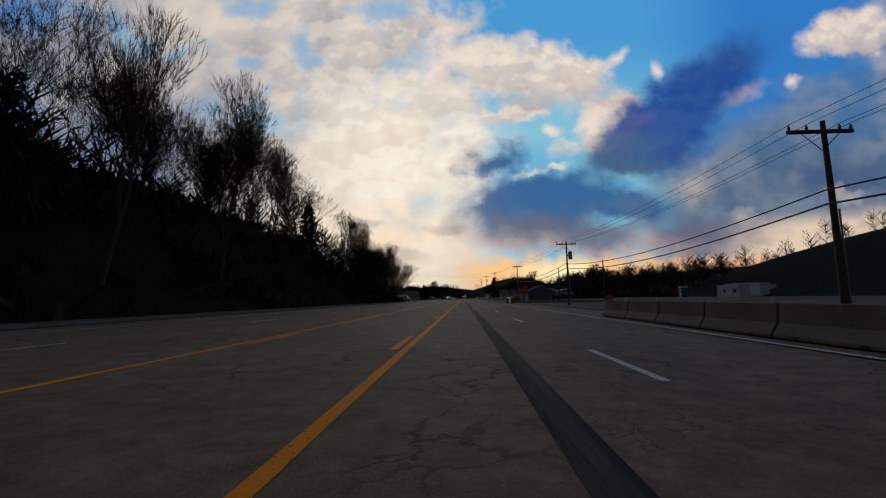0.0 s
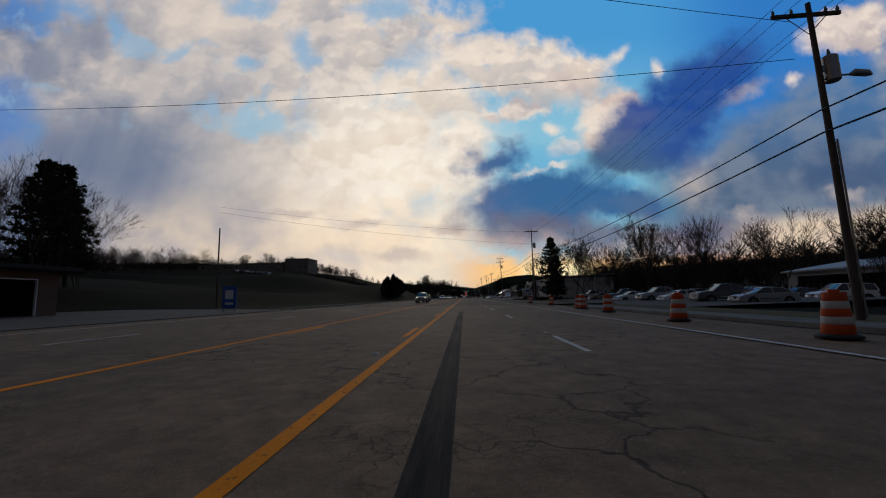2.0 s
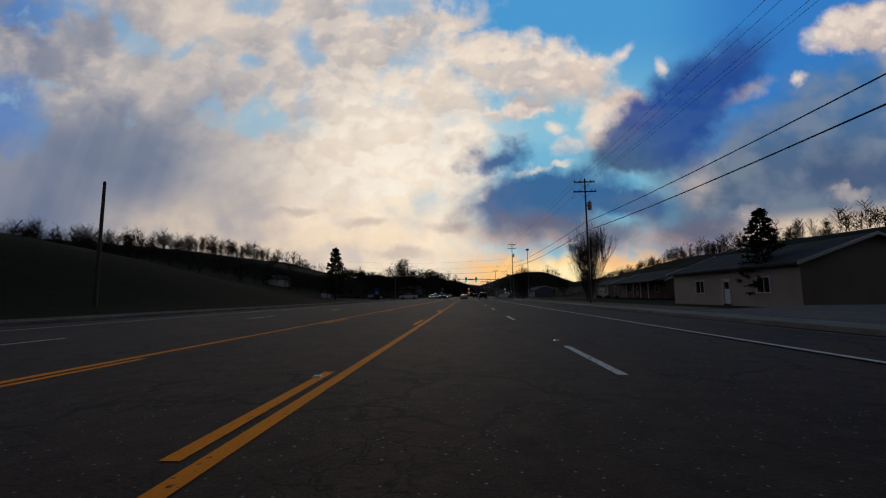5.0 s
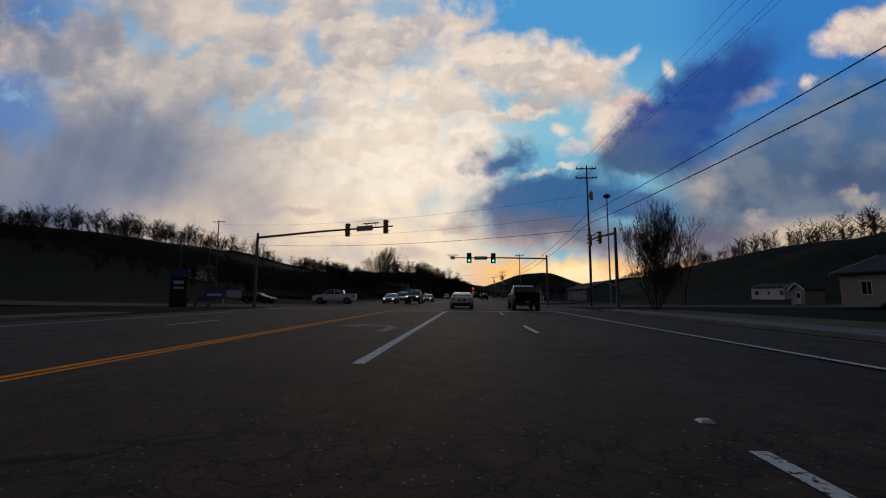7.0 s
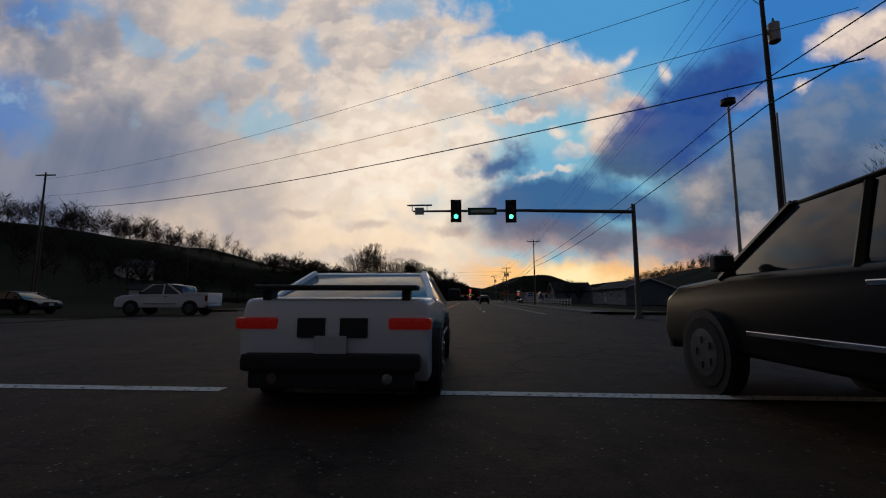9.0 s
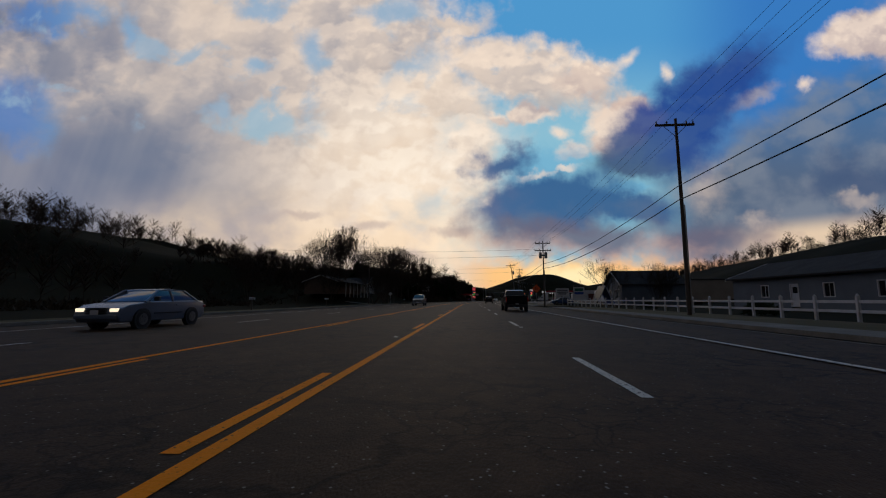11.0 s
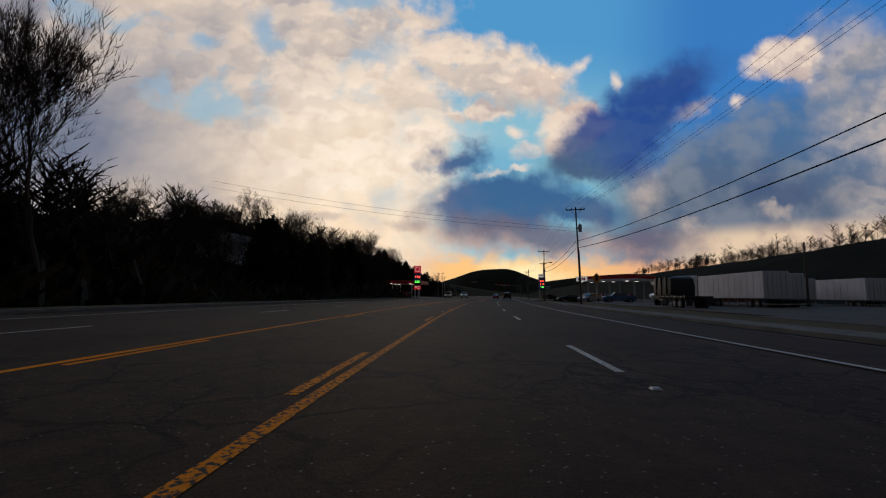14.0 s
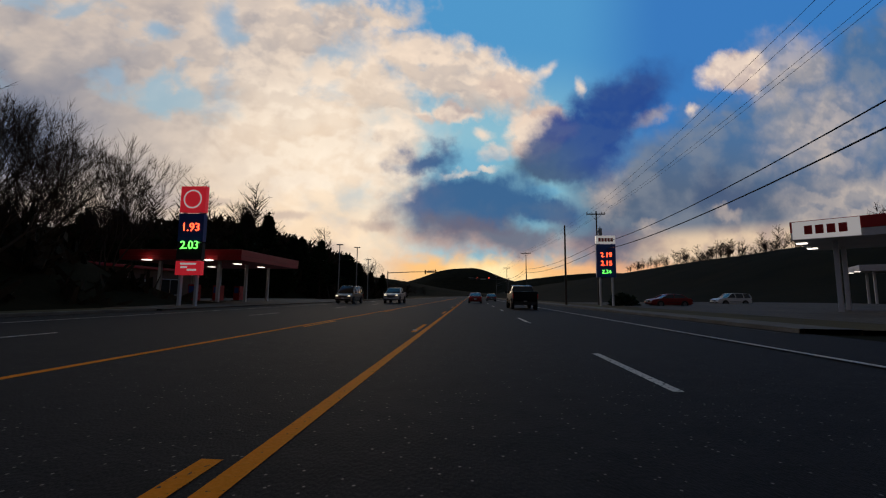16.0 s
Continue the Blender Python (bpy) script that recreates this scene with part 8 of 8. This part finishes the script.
building("house", left_side(671, -34.5, ground_height(671, -36)), "small white gabled house up the slope", 9, 8, 3.0, WALL_TAN, "cross", SHINGLE, [(-3.6, -2.2, 0.8, 2.0, "window"), (1.6, 3.0, 0.8, 2.0, "window")], ridge=2.0)
building("outbuilding", left_side(696, -37, ground_height(696, -38)), "low blue-grey outbuilding with a pale door", 9, 5, 2.4, WALL_GREY, "gable", SHINGLE, [(-3.4, -2.2, 0, 1.9, "door")], ridge=1.0)
building("house", left_side(751, -34, ground_height(751, -34)), "white house among the trees on the bank", 9, 7, 3.0, WALL_WHITE, "gable", SHINGLE, [(-3.4, -1.6, 0.8, 2.1, "window"), (1.4, 3.2, 0.8, 2.1, "window")], ridge=1.8)
building("house", left_side(619, -110, ground_height(619, -110) - 0.2, 50), "white gabled farmhouse on the green hillside", 14, 9, 4.0, WALL_WHITE, "cross", SHINGLE, [(-4, -2.6, 1.0, 2.6, "window"), (2.6, 4, 1.0, 2.6, "window")], ridge=2.8)
building("garden_shed", left_side(560, -62, ground_height(560, -62), 40), "small white shed by the side street", 4, 3, 2.2, WALL_WHITE, "cross", SHINGLE, [(-0.6, 0.6, 0, 1.8, "door")], ridge=1.0, over=0.2)
building("low_building", left_side(500, -92, ground_height(500, -92), 20), "long low tan building by the side street", 20, 8, 3.2, WALL_TAN, "flat", WALL_TAN, [(-8, -5.5, 1, 2.2, "window"), (-4, -1.5, 1, 2.2, "window"), (0, 2.5, 1, 2.2, "window"), (4, 6.5, 1, 2.2, "window")], over=0.2)
# clinic on the rise
HOSPITAL = surface("clinic_panels", (0.17, 0.15, 0.13), (0.12, 0.105, 0.09), rough=0.8, scale=0.3, grain=6, bump=0.1)
zc = ground_height(424, -110) + 1.5
for d, l, h in ((-112, 16, 9.5), (-136, 30, 7.0), (-166, 30, 6.0)):
    rows = []
    for k in range(int(l / 4)):
        y = -l / 2 + 1 + k * 4
        rows.append((y, y + 2.4, 3.4, 5.0, "window"))
    building("clinic", put(424, d, zc, 90), "flat-roofed clinic with bands of windows on the rise", l, 18, h, HOSPITAL, "flat", HOSPITAL, rows, trim=WALL_TAN, over=0.4)


# ---- filling stations ----
CANOPY_WHITE = surface("canopy_white", (0.55, 0.55, 0.57), (0.46, 0.46, 0.48), rough=0.5, scale=0.4, grain=8, bump=0.03)
CANOPY_RED = surface("canopy_red", (0.42, 0.018, 0.022), (0.34, 0.015, 0.018), rough=0.45, scale=0.5, grain=8, bump=0.03)
DIGIT_RED = lamp_surface("red_price_digits", (1.0, 0.08, 0.03), 4.0)
DIGIT_GREEN = lamp_surface("green_price_digits", (0.1, 1.0, 0.12), 2.6)
SIGN_LIT_RED = lamp_surface("lit_red_panel", (0.75, 0.03, 0.05), 0.35)
SIGN_LIT_WHITE = lamp_surface("lit_white_panel", (0.8, 0.8, 0.82), 0.3)
CANOPY_LAMP = lamp_surface("canopy_lamp", (1.0, 0.95, 0.85), 2.0)


def pump(parent_m, s, d):
    p = thing("fuel_pump", put(s, d, 0.15), "red and blue fuel pump under the canopy", "fuel pump", "fuel pumps")
    bm = bmesh.new()
    add_box(bm, -0.35, 0.35, -0.5, 0.5, 0.1, 1.7, 0.04)
    part("cabinet", bm, CANOPY_RED, p)
    for side in (-1, 1):
        bm = bmesh.new()
        add_box(bm, -0.25, 0.25, side * 0.5 - 0.02, side * 0.5 + 0.02, 0.9, 1.55, 0.01)
        part("display", bm, SIGN_BLUE, p, "blue display panel")
        bm = bmesh.new()
        add_tube(bm, [(0.3, side * 0.45, 1.3), (0.5, side * 0.5, 0.7), (0.36, side * 0.4, 0.5)], 0.025, 6)
        part("hose", bm, PLASTIC, p)
    bm = bmesh.new()
    add_box(bm, -0.5, 0.5, -0.8, 0.8, -0.05, 0.1, 0.03)
    part("island", bm, KERB, p)
    return p


def canopy(name, s, d, turn, length, depth, z0, z1, lower, upper, label):
    """A flat canopy on posts: two-coloured fascia all round, lamps below."""
    c = thing(name, put(s, d, 0.1, turn), label, "canopy")
    mid = z0 + (z1 - z0) * 0.4
    bm = bmesh.new()
    add_box(bm, 0, depth, -length / 2, length / 2, z0, mid, 0.03)
    part("lower_fascia", bm, lower, c)
    bm = bmesh.new()
    add_box(bm, -0.03, depth + 0.03, -length / 2 - 0.03, length / 2 + 0.03, mid, z1, 0.03)
    part("upper_fascia", bm, upper, c)
    for x in (depth * 0.25, depth * 0.75):
        for k in range(3):
            y = -length * 0.38 + k * length * 0.38
            bm = bmesh.new()
            add_box(bm, x - 0.14, x + 0.14, y - 0.14, y + 0.14, -0.3, z0 + 0.02, 0.02)
            part("post", bm, CANOPY_WHITE, c)
            bm = bmesh.new()
            add_box(bm, x - 0.3, x + 0.3, y + 1.5, y + 2.1, z0 - 0.06, z0 + 0.01)
            part("lamp_panel", bm, CANOPY_LAMP, c, "lit panel under the canopy")
    return c


c = canopy("station_canopy", 800.6, 29.8, 45, 17, 9, 5.0, 6.3, CANOPY_WHITE, CANOPY_RED, "red and white filling station canopy on posts")
for y in (6.7,):
    bm = bmesh.new()
    add_box(bm, -0.07, -0.02, y - 1.7, y + 1.7, 5.05, 6.25, 0.01)
    part("brand_panel", bm, SIGN_LIT_WHITE, c, "white brand panel")
    for k in range(4):
        bm = bmesh.new()
        add_box(bm, -0.09, -0.065, y - 1.1 + k * 0.58, y - 0.68 + k * 0.58, 5.35, 5.95)
        part("lettering_bar", bm, STRIPE_RED, c)
canopy("truck_canopy", 838, 66, 60, 16, 8, 5.2, 6.1, CANOPY_WHITE, CANOPY_WHITE, "white truck lane canopy on posts")
for s, d in ((806.5, 30.5), (801.5, 36), (809, 37)):
    pump(None, s, d)
b = building("station_shop", put(803, 57, 0.35, 90), "red brick station shop with a white fascia", 19, 16, 4.2, BRICK_RED, "flat", CANOPY_WHITE, [(-7, -6.3, 2.2, 3.0, "window"), (0.5, 1.2, 2.2, 3.0, "window"), (7, 8.2, 0, 2.3, "door")], over=0.1)
bm = bmesh.new()
add_box(bm, -0.5, 16.3, -10, 10, 4.5, 6.2, 0.06)
fascia = part("fascia", bm, CANOPY_WHITE, b, "white fascia band")
for k in range(9):
    bm = bmesh.new()
    add_box(bm, -0.53, -0.49, -2.6 + k * 0.62, -2.15 + k * 0.62, 5.1, 5.65)
    part("lettering_bar", bm, SIGN_BLUE if k < 5 else STRIPE_RED, fascia)


def price_sign(name, s, d, width, low, high, label, panels, digits):
    sign = thing(name, put(s, d), label, "price sign")
    for x in (-0.32, 0.32):
        bm = bmesh.new()
        add_box(bm, x * width - 0.09, x * width + 0.09, -0.12, 0.12, -0.3, high - 0.1, 0.01)
        part("post", bm, CANOPY_WHITE, sign)
    for f0, f1, mat in panels:
        bm = bmesh.new()
        z0, z1 = low + (high - low) * f0, low + (high - low) * f1
        add_box(bm, -width / 2, width / 2, -0.2, 0.2, z0 + 0.02, z1 - 0.02, 0.03)
        part("panel", bm, mat, sign)
    for text, share, size, mat in digits:
        lettering(text, size, mat, pose(0, -0.23, low + (high - low) * share, 90, 0, 0), sign)
    return sign


sg = price_sign("price_sign", 805.6, -19.4, 1.95, 2.3, 9.0, "tall fuel price sign with red top and lit prices",
                [(0.7, 1.0, SIGN_LIT_RED), (0.37, 0.69, SIGN_BLUE), (0.17, 0.36, PLASTIC), (0.0, 0.16, SIGN_LIT_RED)], [("1.93", 0.53, 0.85, DIGIT_RED), ("2.03", 0.33, 0.85, DIGIT_GREEN)])
for k, (r0, r1, mat) in enumerate(((0.72, 0.6, SIGN_LIT_WHITE),)):
    bm = bmesh.new()
    ring = []
    for a in range(24):
        t = a * 2 * math.pi / 24
        ring.append([bm.verts.new((math.cos(t) * r, -0.235, 8.0 + math.sin(t) * r)) for r in (r0, r1)])
    for a in range(24):
        p, q = ring[a], ring[(a + 1) % 24]
        bm.faces.new((p[0], q[0], q[1], p[1]))
    part("emblem", bm, mat, sg, "white ring emblem")
for x, z, w in ((-0.3, 2.9, 0.5), (0.3, 2.7, 0.7), (0.0, 3.15, 1.2)):
    bm = bmesh.new()
    add_box(bm, x - w / 2, x + w / 2, -0.235, -0.2, z - 0.07, z + 0.07)
    part("lettering_bar", bm, SIGN_LIT_WHITE, sg)
sg = price_sign("price_sign", 823.6, 16.4, 2.1, 3.2, 7.9, "fuel price sign with blue panel and lit prices",
                [(0.8, 1.0, SIGN_LIT_WHITE), (0.0, 0.79, SIGN_BLUE)], [("2.19", 0.53, 0.75, DIGIT_RED), ("2.15", 0.33, 0.75, DIGIT_RED), ("2.34", 0.13, 0.6, DIGIT_GREEN)])
for k in range(5):
    bm = bmesh.new()
    add_box(bm, -0.8 + k * 0.33, -0.55 + k * 0.33, -0.235, -0.2, 7.2, 7.6)
    part("lettering_bar", bm, STRIPE_RED, sg)
c = canopy("station_canopy", 820, -20, 180, 13, 12, 4.0, 5.0, CANOPY_RED, CANOPY_RED, "long red filling station canopy on white posts")
for s in (816, 820, 824):
    pump(None, s, -26)
building("station_shop", left_side(822, -36, 0.1), "low dark station shop behind the pumps", 18, 10, 3.6, BRICK_BROWN, "flat", CANOPY_RED, [(-6, -2, 0.6, 2.6, "window"), (-0.8, 0.8, 0, 2.4, "door"), (2, 6, 0.6, 2.6, "window")], over=0.3)
for s, d, top in ((838, -18.5, 8.5), (846, -18, 9), (858, -19, 8)):
    t = thing("light_pole", put(s, d), "pale steel lot lamp pole", "lamp pole", "lot lamp poles")
    bm = bmesh.new()
    add_tube(bm, [(0, 0, -0.2), (0, 0, top)], [0.11, 0.07], 8)
    part("shaft", bm, GALV, t)
    bm = bmesh.new()
    add_box(bm, -0.5, 0.5, -0.15, 0.15, top - 0.02, top + 0.12, 0.03)
    part("lamp_head", bm, GALV, t)


def far_signals(s):
    """The next junction far ahead: two mast arms."""
    mast_arm(s, 13, 0, 6.6, 12, 0.1, "distant mast-arm signal at the next junction", [(0.8, 0), (0.5, 0)], [(0.65, 2.0, SIGN_GREEN)], False, -1)
    mast_arm(s - 22, -20, 0, 7.2, 13, 0.4, "distant mast-arm signal at the next junction", [(0.75, 9), (0.95, 9)], [(0.85, 2.0, SIGN_BACK)], True, 1)


far_signals(905)


def bush(s, d, size, label="dark clipped hedge bush"):
    br = random.Random(int(s * 7 + d))
    verts, faces = [], []
    for _ in range(420):
        u = Vector((br.gauss(0, 1), br.gauss(0, 1), br.gauss(0, 1))).normalized() * size * br.uniform(0.55, 1.0)
        u.z = abs(u.z) * 0.85
        needle_tuft(br, verts, faces, u, u.normalized(), 0.22 * size, 2)
    ob = new("bush", data_mesh("bush", verts, faces, NEEDLES))
    ob.matrix_basis = put(s, d, ground_height(s, d) + 0.1) @ Matrix.Diagonal((K, K, K, 1))
    tagged(ob, label, "bush", "bushes")


for s, d, size in ((765, 16.2, 0.9), (788, 16.8, 1.1), (791, 17.2, 1.0), (826, 19, 1.6), (829, 20, 1.5), (476, 37, 0.8), (470, 37, 0.7), (486, 38, 0.8), (563, 21.5, 1.0), (586, 23.5, 0.9), (252, 17, 1.1)):
    bush(s, d, size)


# ---- small things beside the junction ----
def bench(s, d, turn):
    """A plank bench on two pedestal legs."""
    b_ = thing("bench", put(s, d, ground_height(s, d) + 0.06, turn), "weathered wooden bench on the grass by the junction", "bench")
    for k in range(4):
        bm = bmesh.new()
        add_box(bm, -0.95, 0.95, -0.24 + k * 0.125, -0.135 + k * 0.125, 0.42, 0.47, 0.01)
        part("seat_plank", bm, POLE_WOOD, b_)
    for k in range(3):
        bm = bmesh.new()
        add_box(bm, -0.95, 0.95, 0.27, 0.31, 0.55 + k * 0.13, 0.65 + k * 0.13, 0.01)
        part("back_plank", bm, POLE_WOOD, b_)
    for x in (-0.7, 0.7):
        bm = bmesh.new()
        add_box(bm, x - 0.05, x + 0.05, -0.22, 0.26, -0.1, 0.42, 0.012)
        add_box(bm, x - 0.04, x + 0.04, 0.22, 0.28, 0.3, 0.92, 0.01)
        part("leg", bm, KERB, b_)


bench(488.5, -25.5, 0)
bench(489.2, -28.5, 10)


def mailbox(s, d, turn):
    b_ = thing("mailbox", put(s, d, 0.05, turn), "pale metal mailbox on a wooden post", "mailbox", "mailboxes")
    bm = bmesh.new()
    add_box(bm, -0.05, 0.05, -0.05, 0.05, -0.3, 1.02, 0.008)
    part("post", bm, POLE_WOOD, b_)
    bm = bmesh.new()
    add_prism(bm, [(-0.1, 1.02), (0.1, 1.02), (0.1, 1.14), (0.07, 1.21), (0.0, 1.24), (-0.07, 1.21), (-0.1, 1.14)], -0.26, 0.26, "y")
    box = part("box", bm, GALV, b_)
    bm = bmesh.new()
    add_box(bm, 0.1, 0.115, -0.05, 0.0, 1.08, 1.3)
    part("flag", bm, STRIPE_RED, box, "red flag")


for s, d in ((571, -18.6), (592, -18.8), (655, -19.0)):
    mailbox(s, d, 90 if d < 0 else -90)


def hydrant(s, d):
    h = thing("fire_hydrant", put(s, d, 0.1), "pale worn fire hydrant on the verge", "fire hydrant")
    bm = bmesh.new()
    add_tube(bm, [(0, 0, -0.2), (0, 0, 0.06), (0, 0, 0.07), (0, 0, 0.55), (0, 0, 0.6), (0, 0, 0.7), (0, 0, 0.76)], [0.16, 0.16, 0.11, 0.11, 0.14, 0.1, 0.03], 12)
    part("barrel", bm, KERB, h, smooth_angle=40)
    for side in (-1, 1):
        bm = bmesh.new()
        add_tube(bm, [(side * 0.08, 0, 0.42), (side * 0.19, 0, 0.42)], 0.06, 8)
        part("outlet", bm, KERB, h)


hydrant(213.5, 15.3)
